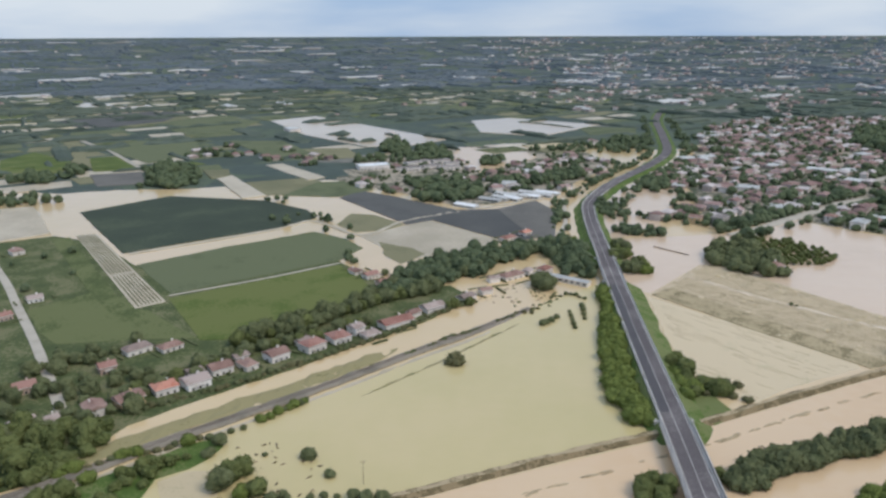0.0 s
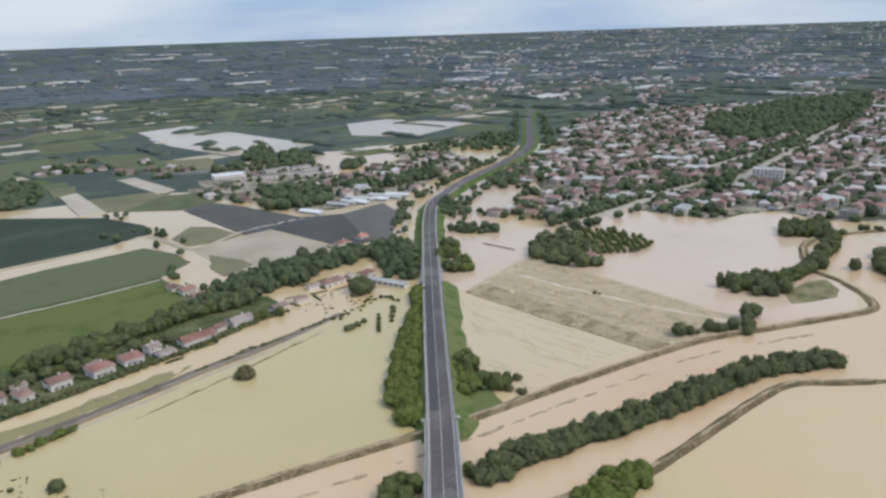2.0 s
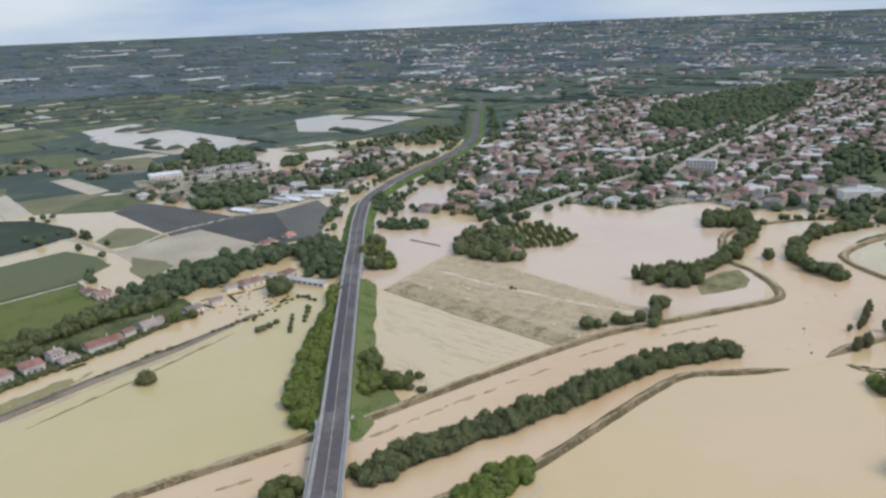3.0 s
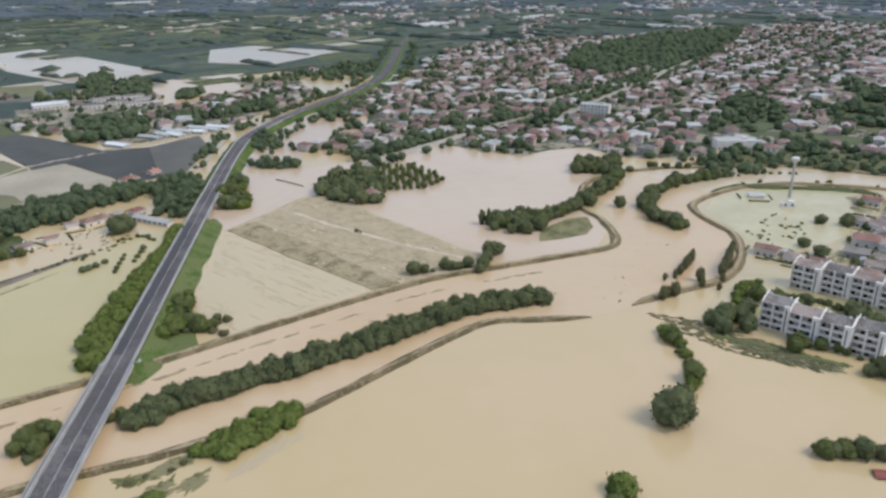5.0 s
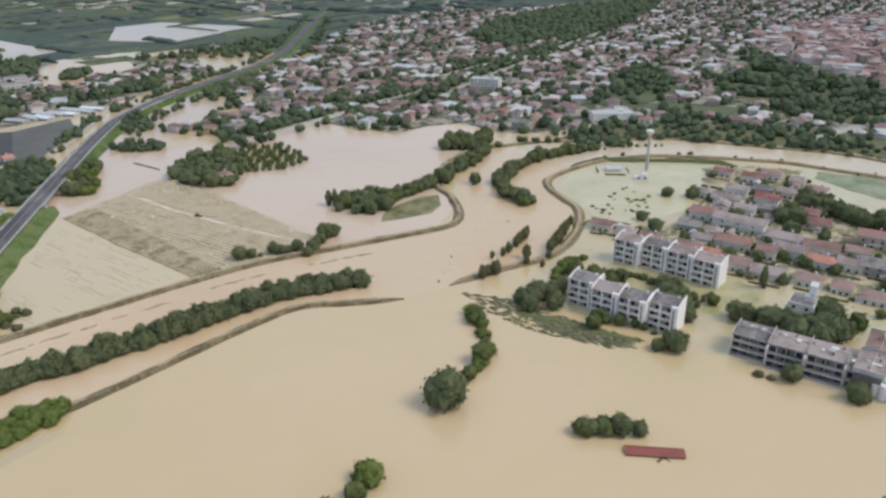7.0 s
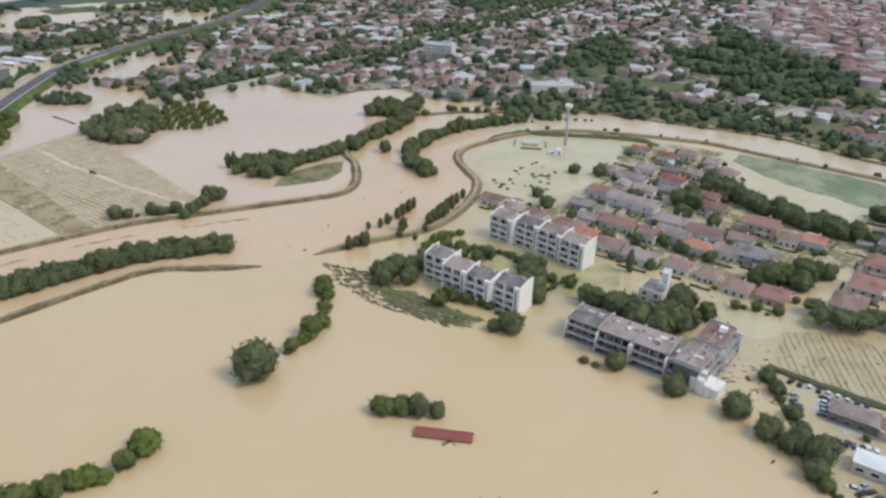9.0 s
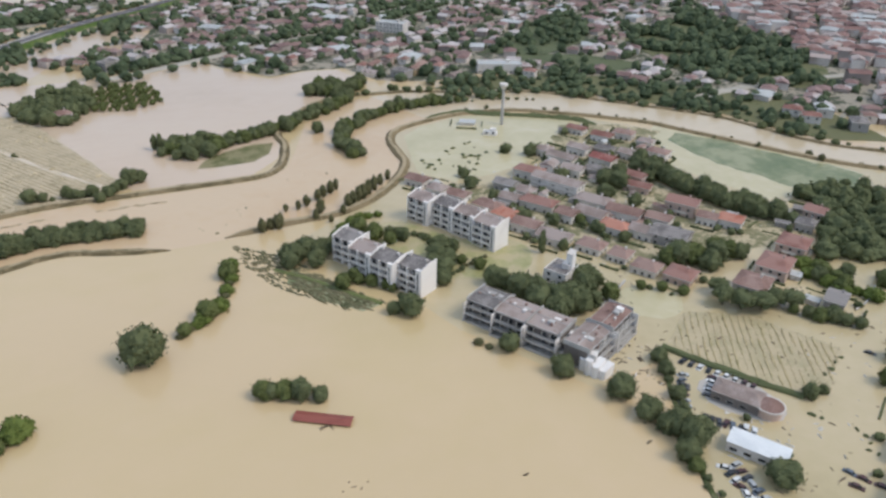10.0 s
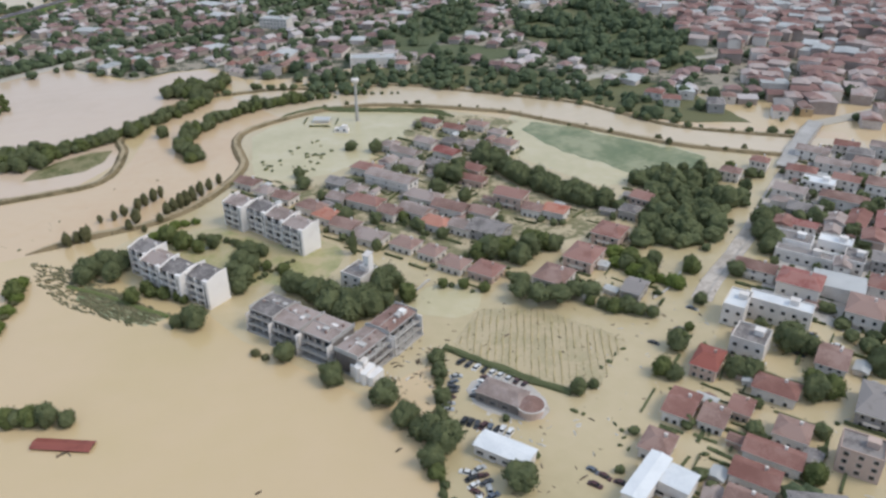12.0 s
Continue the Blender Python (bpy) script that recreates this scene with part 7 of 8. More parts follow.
for line in AVENUES[:2] + AVENUES[3:4]:
    for p, s in zip(line, sides(line)):
        for o in (-14, 9, 13, 17):
            if tr.random() < 0.7:
                places.append((p.x + s.x * o, p.y + s.y * o, 0.2, tr.uniform(0.6, 1.1)))
for k in range(4200):      # gardens and groves where the houses thin out
    x, y = tr.uniform(140, 1700), tr.uniform(200, 1400)
    if inside(x, y, TOWN) and noise.noise(Vector((x / 75, y / 75, 9))) > 0.12 and not inside(x, y, MARSH) and (tr.random() < 0.3 or not inside(x, y, OLD_TOWN)) and not any(near_line(x, y, q, 10) for q in AVENUES):
        places.append((x, y, 0.1, tr.uniform(0.55, 1.2)))
places += fill([(192, 584), (205, 566), (212, 622), (198, 612)], 7.5, tr, 0.35, (0.5, 0.9)) + fill([(172, 775), (227, 650), (222, 745), (189, 800)], 8, tr, 0.3, (0.6, 1.1))
for pts in ([(240, 572), (266, 592), (306, 628)], [(250, 580), (291, 612), (316, 640)], [(146, 606), (160, 602), (178, 594), (190, 590)], [(196, 640), (212, 662), (240, 652)], [(150, 690), (168, 704), (206, 718)], [(302, 574), (316, 560), (332, 546)]):
    for p in spline(pts, 5):
        if tr.random() < 0.75:
            places.append((p.x + tr.uniform(-3, 3), p.y + tr.uniform(-3, 3), 0.0, tr.uniform(0.5, 1.0)))
gardens = []
for x, y, a in quarter:
    for k in range(tr.choice((1, 1, 2, 3))):
        t = tr.uniform(0, 6.283)
        gardens.append((x + 8.6 * math.cos(t), y + 8.6 * math.sin(t), 0.0, tr.choice((0.25, 0.3, 0.4, 0.5, 0.75))))
for x, y in placed:
    if x > 400 and 40 < y < 400:
        t = tr.uniform(0, 6.283)
        gardens.append((x + 9 * math.cos(t), y + 9 * math.sin(t), 0.0, tr.uniform(0.25, 0.55)))
sheds = random.Random(57)
SHED_SORTS = [("plastic", "plaster", "small garden shed with a pale sheet roof"), ("tile_dull", "plaster", "small tiled outhouse in a flooded garden"), ("tile_brown", "pink", "low brick garage with a brown roof"), ("tile_grey", "grey_wall", "small grey garage in the flood")]
made_sheds = {}
for x, y in [(p[1], p[2]) for p in GARDEN_HOUSES + CENTRE_HOUSES + DIKE_HOUSES + STREET_HOUSES + BRIDGE_HOUSES] + [p for p in placed if p[0] > 480 and p[1] < 240]:
    t, a = sheds.uniform(0, 6.283), sheds.uniform(8.0, 10.5)
    px, py = x + a * math.cos(t), y + a * math.sin(t)
    if sheds.random() < 0.3 or near_line(px, py, STREET, 8) or any((px - q) ** 2 + (py - r) ** 2 < 49 for q, r in placed):
        continue
    key = sheds.randrange(4)
    at = Matrix.LocRotScale((px, py, -0.9), Euler((0, 0, radians(-50 + sheds.choice((0, 90)) + sheds.uniform(-8, 8)))), Vector((sheds.uniform(0.7, 1.2), sheds.uniform(0.7, 1.1), sheds.uniform(0.8, 1.05))))
    if key in made_sheds:
        copy_thing(made_sheds[key], Matrix.Identity(4)).matrix_basis = at
    else:
        roof, wall, label = SHED_SORTS[key]
        made_sheds[key] = house(label, 5.5, 4, 3.2, 0.7, 0, M[wall], M[roof], 0, "garden_shed")
        made_sheds[key].matrix_basis = at
joined_trees("garden_trees", "small garden trees between flooded houses", gardens, M["leaf_dark"], 110, ICO3)
places = [p for p in places if p[0] > 420 or not near_line(p[0], p[1], ROAD, 13 + 4 * p[3])]
joined_trees("town_trees", "garden and street trees among the town houses", places, M["town_leaf"])
places = []
for p, s in zip(cut(ROAD, 540, 1350), sides(cut(ROAD, 540, 1350))):
    for o in (-19, -24, 18, 23, -29):
        if tr.random() < 0.5 and noise.noise(Vector((p.x / 60, p.y / 60, o))) > -0.15:
            places.append((p.x + s.x * o + tr.uniform(-2, 2), p.y + s.y * o + tr.uniform(-2, 2), 0.3, tr.uniform(0.4, 0.8)))
for pts, step in (([(-26, 690), (-30, 664), (8, 655), (42, 680), (30, 706)], 8), ([(-270, 770), (-310, 786), (-300, 730), (-262, 722), (-240, 748)], 7.5), ([(-420, 800), (-440, 750), (-400, 748), (-380, 806)], 8), ([(176, 690), (205, 700), (240, 760), (255, 800), (225, 790)], 9),
                  ([(-110, 868), (-40, 872), (20, 900), (0, 925), (-90, 905)], 10), ([(220, 1010), (290, 1010), (300, 1060), (240, 1080)], 10), ([(100, 960), (240, 930), (300, 1000), (200, 1030)], 11), ([(-420, 690), (-440, 640), (-370, 640), (-340, 668)], 8), ([(-332, 833), (-320, 872), (-272, 832), (-249, 765), (-268, 730), (-300, 760)], 8), ([(-470, 780), (-440, 805), (-400, 780), (-430, 760)], 8), ([(-425, 840), (-411, 848), (-385, 820), (-400, 806)], 7)):
    places += fill(pts, step, tr, 0.12, (0.7, 1.2), 0.2)
for x, y in ((-150, 669), (-143, 672), (-156, 664), (-160, 671), (-142, 655), (-138, 593), (-124, 580), (-101, 606), (-94, 595), (-72, 564), (-89, 555), (-68, 534), (-98, 593), (-92, 588), (-72, 565), (-106, 602), (-255, 500), (-268, 488), (-245, 420), (-232, 452), (-280, 470), (-120, 610), (-128, 604)):
    places.append((x, y, 0.3, tr.uniform(0.4, 0.7)))
places += [p for p in fill(TOWN_WEST, 13, tr, 0.4, (0.35, 0.85)) if not inside(p[0], p[1], WEST_YARD)] + fill([(84, 560), (96, 600), (104, 650), (100, 680), (94, 640), (86, 590)], 4.5, tr, 0.2, (0.3, 0.55))
for pts in WEST_WOODS:
    places += fill(pts, 7.0, tr, 0.1, (0.75, 1.25), 0.2)
places = [p for p in places if not near_line(p[0], p[1], ROAD, 13 + 4 * p[3])]
joined_trees("field_trees", "groves and hedges between the flooded fields", places, M["town_leaf"])


def far_plain():
    """Hedges, groves, hamlets and greenhouses out to the horizon."""
    rng = random.Random(77)
    hedges, houses, glass = {False: ([], []), True: ([], [])}, [], []
    for k in range(7600):
        r = 950 + 3900 * rng.random() ** 0.85
        a = rng.uniform(radians(28), radians(152))
        x, y = CX + r * math.cos(a), CY + r * math.sin(a)
        if inside(x, y, TOWN) or inside(x, y, TOWN_WEST) or near_line(x, y, ROAD, 40) or -560 < x < 290 and 800 < y < 1390 and rng.random() < 0.8:
            continue
        ang = FIELD_ANGLE + rng.choice((0, 1.571)) + rng.uniform(-0.15, 0.15)
        clump = noise.noise(Vector((x / 420, y / 420, 7)))
        if rng.random() < (0.62 if x > 250 else 0.8):
            L, w, h = rng.uniform(20, 110) * (1 + r / 4000), rng.uniform(4, 10) * (3.2 if clump > 0.15 else 1), rng.uniform(3.0, 7)
            n = max(3, int(L / 12))
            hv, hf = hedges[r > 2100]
            base = len(hv)
            d, s = Vector((math.cos(ang), math.sin(ang), 0)), Vector((-math.sin(ang), math.cos(ang), 0))
            for i in range(n + 1):
                q = Vector((x, y, 0)) + d * (i / n - 0.5) * L
                z = rise_at(q.x, q.y)
                kk = rng.uniform(0.55, 1.15) if 0 < i < n else 0.0
                for o, u in ((-0.5, -0.2), (-0.42, 0.6), (-0.05, 1.0), (0.4, 0.62), (0.5, -0.2)):
                    p = q + s * o * w * rng.uniform(0.8, 1.25) * (1.0 if kk else 0.3)
                    hv.append((p.x, p.y, z + u * h * kk))
            for i in range(n):
                for j in range(4):
                    b = base + i * 5 + j
                    hf.append((b, b + 5, b + 6, b + 1))
        elif clump > 0.02 or rng.random() < 0.3:
            for i in range(rng.choice((1, 2, 3, 5)) if x > 250 else rng.choice((0, 0, 0, 0, 1))):
                px, py = x + rng.gauss(0, 25), y + rng.gauss(0, 25)
                big = rng.random() < 0.10
                houses.append((px, py, rise_at(px, py), ang + rng.uniform(-0.2, 0.2), rng.uniform(9, 14) * (2.2 if big else 1), rng.uniform(7, 9) * (2 if big else 1), rng.uniform(3.5, 5.5), 1.6, big))
        if rng.random() < 0.011 + 0.012 * (r > 2200):
            for i in range(rng.choice((2, 3, 5))):
                glass.append((x + i * 12 * math.sin(ang), y - i * 12 * math.cos(ang), rise_at(x, y), ang, rng.uniform(40, 95) * (1 + r / 5000), 9.5, 2.2, 1.6, True))
    # both hedge materials carry painted distance haze, the farther one more
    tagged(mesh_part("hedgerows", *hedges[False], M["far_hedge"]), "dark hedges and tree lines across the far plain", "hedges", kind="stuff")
    tagged(mesh_part("hedgerows", *hedges[True], M["horizon_wood"]), "woods and tree lines near the horizon, blued with painted haze", "hedges", kind="stuff")
    joined_houses("far_houses", "scattered farmhouses and halls on the far plain", houses)
    joined_houses("far_greenhouses", "pale plastic greenhouses on the far plain", glass)


far_plain()

# ---- vineyard posts, cars, debris ----
def post_rows():
    """Rows of vine trellis in shallow water: posts and low drowned canes between them."""
    area = [(453.8, 154.9), (470, 171.2), (492.5, 165.2), (512, 137.3), (490.3, 116.5), (480.3, 117.5), (461, 140.7)]
    base = slab("allotment", area, 0.05, M["pale_silt"], "shallow flooded vineyard with rows of posts", "vineyard", depth=0.4, amount=1.0)
    bm = bmesh.new()
    box(bm, -0.09, 0.09, -0.09, 0.09, -0.5, 0.95)
    first = part("post", bm, M["vine"], base, "pale weathered vine post")
    d, s = Vector((math.cos(radians(67)), math.sin(radians(67)), 0)), Vector((math.cos(radians(-23)), math.sin(radians(-23)), 0))
    rng = random.Random(9)
    count = 0
    for j in range(-16, 17):
        run = []
        for i in range(-22, 23):
            p = Vector((482, 145, 0)) + d * i * 1.9 + s * j * 2.45 + s * rng.uniform(-0.12, 0.12)
            if not inside(p.x, p.y, area):
                continue
            run.append(p)
            if rng.random() < 0.3 or count > 295:
                continue
            q = Matrix.Translation(p + d * rng.uniform(-0.5, 0.5) + Vector((0, 0, rng.uniform(-0.4, 0.1))))
            if count == 0:
                first.matrix_basis = q
            else:
                repeat_part(first, base, q)
            count += 1
        while len(run) > 3:
            n = rng.randint(3, 7)
            if rng.random() < 0.75:
                ribbon("vine_row", run[:n], [(-0.28, -0.1), (-0.2, 0.22), (0.2, 0.25), (0.28, -0.1)], M["vine_green"], 0.2, parent=base, label="low drowned vine canes")
            run = run[n - 1:] if n < len(run) else []


# pale slab paints the bright reflection on the flooded yard
slab("flooded_yard", [(438, 179), (447, 186), (455, 193), (465, 193), (474, 181), (470, 173), (459, 168), (450, 174)], 0.06, M["pale_water"], "flooded yard, its pale reflection put into the colour", "yard", depth=0.4, amount=2.0)
post_rows()
tagged(ribbon("hedge_bank", spline([(450, 152), (461, 139), (470, 128), (481, 117)], 1.6), [(-1.5, -0.3), (-1.2, 0.8), (-0.3, 1.4), (0.6, 1.2), (1.3, 0.7), (1.6, -0.3)], M["leaf_dark"], 0.45), "low green hedge bank along the flooded vineyard", "hedge bank", kind="structure")
tagged(ribbon("hedge_bank", spline([(427, 66), (430, 88), (434, 105), (441, 129), (449, 151)], 2.5), [(-1.2, -0.3), (-0.7, 0.35), (0.7, 0.35), (1.2, -0.3)], M["grass"], 0.3), "narrow grassy bank between field and car park", "hedge bank", kind="structure")
tagged(ribbon("garden_wall", spline([(440, 181), (449, 189), (458, 197)], 3), [(-0.25, -0.5), (-0.25, 0.9), (0.25, 0.9), (0.25, -0.5)], M["concrete"], 0.05), "low concrete garden wall in the water", "wall", kind="structure")
tagged(ribbon("garden_wall", spline([(535, 158), (545, 163), (556, 172)], 3), [(-0.25, -0.5), (-0.25, 0.8), (0.25, 0.8), (0.25, -0.5)], M["concrete"], 0.05), "low wall beside the flooded street", "wall", kind="structure")
tagged(ribbon("barrier", spline([(147, 511), (156, 501), (165, 490)], 3), [(-0.5, -0.4), (-0.4, 0.6), (0.4, 0.6), (0.5, -0.4)], M["debris"], 0.1), "dark low wall standing in the flood", "wall", kind="structure")


def car(paint, label):
    t = thing("car", label, "car", "flooded cars")
    bm = bmesh.new()
    box(bm, -2.1, 2.1, -0.85, 0.85, 0.25, 0.85)
    bmesh.ops.bevel(bm, geom=bm.edges[:], offset=0.12, segments=2, affect="EDGES")
    part("body", bm, paint, t)
    bm = bmesh.new()
    lo = [(-1.5, -0.74, 0.84), (1.1, -0.74, 0.84), (1.1, 0.74, 0.84), (-1.5, 0.74, 0.84)]
    hi = [(-1.05, -0.6, 1.4), (0.45, -0.6, 1.4), (0.45, 0.6, 1.4), (-1.05, 0.6, 1.4)]
    a, b = [bm.verts.new(p) for p in lo], [bm.verts.new(p) for p in hi]
    for i in range(4):
        bm.faces.new((a[i], a[(i + 1) % 4], b[(i + 1) % 4], b[i]))
    part("cabin", bm, M["glass"], t, "dark glazed car cabin")
    bm = bmesh.new()
    box(bm, -1.07, 0.47, -0.62, 0.62, 1.38, 1.44)
    part("roof", bm, paint, t)
    wheel = None
    for x in (-1.3, 1.3):
        for y in (-0.8, 0.8):
            if wheel is None:
                bm = bmesh.new()
                bmesh.ops.create_cone(bm, segments=12, radius1=0.31, radius2=0.31, depth=0.2, cap_ends=True, matrix=Matrix.Rotation(radians(90), 4, "X"))
                wheel = part("wheel", bm, M["tyre"], t)
                wheel.location = (x, y, 0.31)
            else:
                repeat_part(wheel, t, Matrix.Translation((x, y, 0.31)))
    return t


def park_cars():
    rng = random.Random(14)
    tones = (("white", (0.62, 0.62, 0.62)), ("silver", (0.38, 0.39, 0.40)), ("dark grey", (0.05, 0.05, 0.055)), ("black", (0.02, 0.02, 0.022)), ("maroon", (0.07, 0.025, 0.025)), ("blue grey", (0.09, 0.11, 0.14)))
    protos = []
    for name, c in tones:
        m = material("car_paint_" + name.replace(" ", "_"), [c, tuple(min(1, q * 1.2) for q in c)], 0.3, 50, 20, spec=0.6)
        protos.append([m, name + " car standing deep in flood water", None])
    spots = []
    for k in range(9):      # along the hedge behind the pavilion
        spots.append((453 + k * 2.0, 143 - k * 2.15, 35 + rng.uniform(-8, 8)))
    for k in range(5):      # on the island, at the pavilion's end
        spots.append((451.5 + k * 1.6, 124.5 + k * 1.9, -48 + rng.uniform(-10, 10)))
    for k in range(7):      # along the narrow bank
        spots.append((448.5 - k * 1.1 + rng.uniform(-0.6, 0.6), 136 - k * 2.4, rng.uniform(-30, 30)))
    for k in range(8):      # behind the workshop
        spots.append((444.5 + k * 1.6, 114.5 - k * 1.15 + rng.uniform(-0.5, 0.5), 50 + rng.uniform(-14, 14)))
    for k in range(12):      # scrap rows by the workshop
        spots.append((438.6 + (k % 2) * 3.6 + rng.uniform(-0.5, 0.5), 95 - (k // 2) * 2.6, rng.uniform(0, 180)))
    for x, y in ((472, 85), (474, 82), (477, 78.5), (470, 80), (563, 112), (520, 133), (533, 137), (545, 148), (575, 120), (579, 112)):
        spots.append((x, y, -50 + rng.uniform(-12, 12)))
    for x, y, a in spots:
        p = rng.choice(protos)
        at = pose(x, y, -0.35 - rng.uniform(0, 0.3), 0, 0, a)
        if p[2] is None:
            p[2] = car(p[0], p[1])
            p[2].matrix_basis = at
        else:
            copy_thing(p[2], at)


park_cars()


def flotsam(name, label, spots, mat, size, category="debris", flat=0.35, longest=2.2):
    """Loose low clumps on the water, one object of stuff."""
    verts, faces = [], []
    rng = random.Random(len(spots) + 3)
    for x, y, turn, k in spots:
        n = len(verts)
        a, b = size * k * rng.uniform(0.8, longest), size * k * rng.uniform(0.2, 0.5) * (1 if longest > 2 else 1.8)
        c, s = math.cos(turn), math.sin(turn)
        for p in ICO1[0]:
            q = 1 + 0.5 * noise.noise(Vector(p) * 2 + Vector((x, y, 0)))
            px, py = p[0] * a * q, p[1] * b * q
            verts.append((x + px * c - py * s, y + px * s + py * c, max(-0.2, p[2] * size * k * flat * q)))
        faces += [tuple(n + i for i in f) for f in ICO1[1]]
    return tagged(mesh_part(name, verts, faces, mat), label, category, kind="stuff")


def strew(pts, n, rng, turn, spread=0.4, scale=(0.5, 1.3)):
    out = []
    xs, ys = [p[0] for p in pts], [p[1] for p in pts]
    while len(out) < n:
        x, y = rng.uniform(min(xs), max(xs)), rng.uniform(min(ys), max(ys))
        if inside(x, y, pts):
            out.append((x, y, turn + rng.gauss(0, spread), rng.uniform(*scale)))
    return out


fr = random.Random(51)
reeds = strew([(330, 236), (361, 202), (352, 198), (338, 208), (328, 222)], 330, fr, radians(-50), 0.2, (0.4, 1.4)) + strew([(305, 261), (312, 258), (326, 247), (360, 200), (350, 198), (338, 207), (321, 222), (310, 243)], 560, fr, radians(-50), 0.25, (0.35, 1.3))
slab("reed_bed", [(328, 236), (340, 224), (361, 202), (352, 198), (338, 208), (326, 224)], 0.06, M["weedy_water"], "shallow weedy water over a drowned lawn", "reeds", depth=0.3, amount=2.0)
tagged(ribbon("hedge_bank", spline([(322, 236), (338, 222), (350, 210), (360, 201)], 2.5), [(-1.2, -0.3), (-0.7, 0.4), (0.0, 0.6), (0.7, 0.4), (1.2, -0.3)], M["bank_grass"], 0.5), "low green bank before the apartment slab", "hedge bank", kind="structure")
slab("drowned_lawn", [(350, 252), (366, 266), (382, 270), (403, 246), (416, 250), (428, 240), (430, 226), (420, 212), (408, 206), (398, 214), (382, 214), (372, 226)], 0.06, M["lawn_water"], "yellow-green flood over the lawn between apartment slabs", "lawn", depth=0.3, amount=2.5)
flotsam("drowned_reeds", "streaks of drowned reed and weed on the water", reeds, M["reed"], 1.15, "reeds", 0.4)
streaks = []
for pts, n in (([(97, 190), (102, 186), (108, 188), (118, 194), (119, 196), (112, 198), (107, 192)], 190), ([(101, 178), (107, 178), (114, 180), (114, 188), (107, 184)], 80), ([(115, 181), (122, 181), (124, 190), (119, 187)], 60)):
    streaks += strew(pts, n, fr, radians(28), 0.3, (0.5, 1.4))
flotsam("drowned_reeds", "olive weed mats on the flooded field", streaks, M["bank"], 1.6, "reeds", 0.12)
flow = strew([(128, 182), (138, 187), (154, 201), (147, 202), (134, 190)], 70, fr, radians(42), 0.15, (0.5, 1.3))
flotsam("silt_streaks", "pale silt streaks where the flood runs through the dike", flow, M["wire"], 1.7, "silt", 0.06, 3.2)
silt = strew([(165, 350), (198, 318), (204, 318), (176, 362), (168, 362)], 26, fr, radians(-50), 0.5, (0.4, 1.1)) + strew([(126, 414), (164, 462), (176, 464), (250, 338), (238, 327), (200, 322), (172, 366), (150, 400)], 70, fr, radians(-50), 0.6, (0.4, 1.2))
flotsam("silt_patches", "pale silt left between the drowned vines", silt, M["silt"], 1.6, "silt", 0.5, 1.5)
line = []
for (x0, y0), (x1, y1) in (((20, 213), (56, 229)), ((56, 229), (103, 250)), ((103, 250), (137, 267)), ((137, 267), (182, 288)), ((245, 309), (276, 315)), ((200, 297), (222, 305))):
    for k in range(30):
        if noise.noise(Vector((x0 * 0.37 + k * 0.27, y0, 3))) > 0.0:
            t = k / 30
            line.append((x0 + (x1 - x0) * t + fr.uniform(-0.8, 0.8), y0 + (y1 - y0) * t + fr.uniform(-0.8, 0.8), math.atan2(y1 - y0, x1 - x0) + fr.gauss(0, 0.15), fr.uniform(0.5, 1.2)))
flotsam("drowned_bank", "line of weed from a drowned bank in the river", line, M["crest"], 1.7, "weed", 0.2)
scum = strew([(405, 342), (440, 370), (450, 345), (430, 322), (410, 328)], 34, fr, 0, 1.5, (0.5, 1.3)) + strew([(280, 262), (300, 262), (360, 330), (340, 350), (300, 300)], 12, fr, radians(50), 0.5, (0.2, 0.6)) + strew([(30, 376), (60, 392), (74, 420), (40, 425), (25, 405)], 30, fr, 0.7, 0.5, (0.4, 1.1))
flotsam("drowned_shrubs", "dark tops of drowned shrubs in flood water", scum, M["leaf_dark"], 1.5, "shrubs", 0.6, 1.4)
bits = strew([(420, 70), (560, 40), (620, 170), (560, 210), (450, 215), (425, 150)], 240, fr, radians(-50), 0.9, (0.2, 0.8)) + strew([(440, 205), (470, 190), (560, 240), (540, 370), (440, 320)], 120, fr, radians(-50), 0.9, (0.2, 0.7)) + strew([(416, 150), (446, 128), (450, 152), (440, 166)], 60, fr, 0, 1.5, (0.25, 0.9))
flotsam("street_debris", "floating debris, bins and garden litter between houses", bits, M["debris"], 1.1, "debris", 0.45)
pale_bits = strew([(478, 60), (560, 40), (620, 150), (560, 160), (500, 140), (470, 100)], 150, fr, radians(-50), 0.9, (0.2, 0.7)) + strew([(416, 148), (446, 128), (450, 152), (440, 166)], 40, fr, 0, 1.5, (0.25, 0.7)) + strew([(440, 92), (456, 88), (474, 112), (450, 128)], 60, fr, 0.6, 1.0, (0.25, 0.7)) + strew([(440, 205), (470, 190), (560, 240), (540, 370), (440, 320)], 110, fr, radians(-50), 0.9, (0.2, 0.7))
flotsam("pale_litter", "pale litter, low walls and tarpaulins round the flooded houses", pale_bits, M["frame"], 1.1, "litter", 0.5)
far_bits = strew([(-75, 212), (-40, 212), (-30, 225), (-62, 250), (-80, 244)], 40, fr, 0.7, 0.8, (0.3, 1.0)) + strew([(20, 395), (60, 400), (70, 440), (20, 425)], 40, fr, 0.7, 0.8, (0.3, 1.0))
flotsam("field_debris", "drifted debris at the flood's edge", far_bits, M["debris"], 1.1, "debris", 0.45)
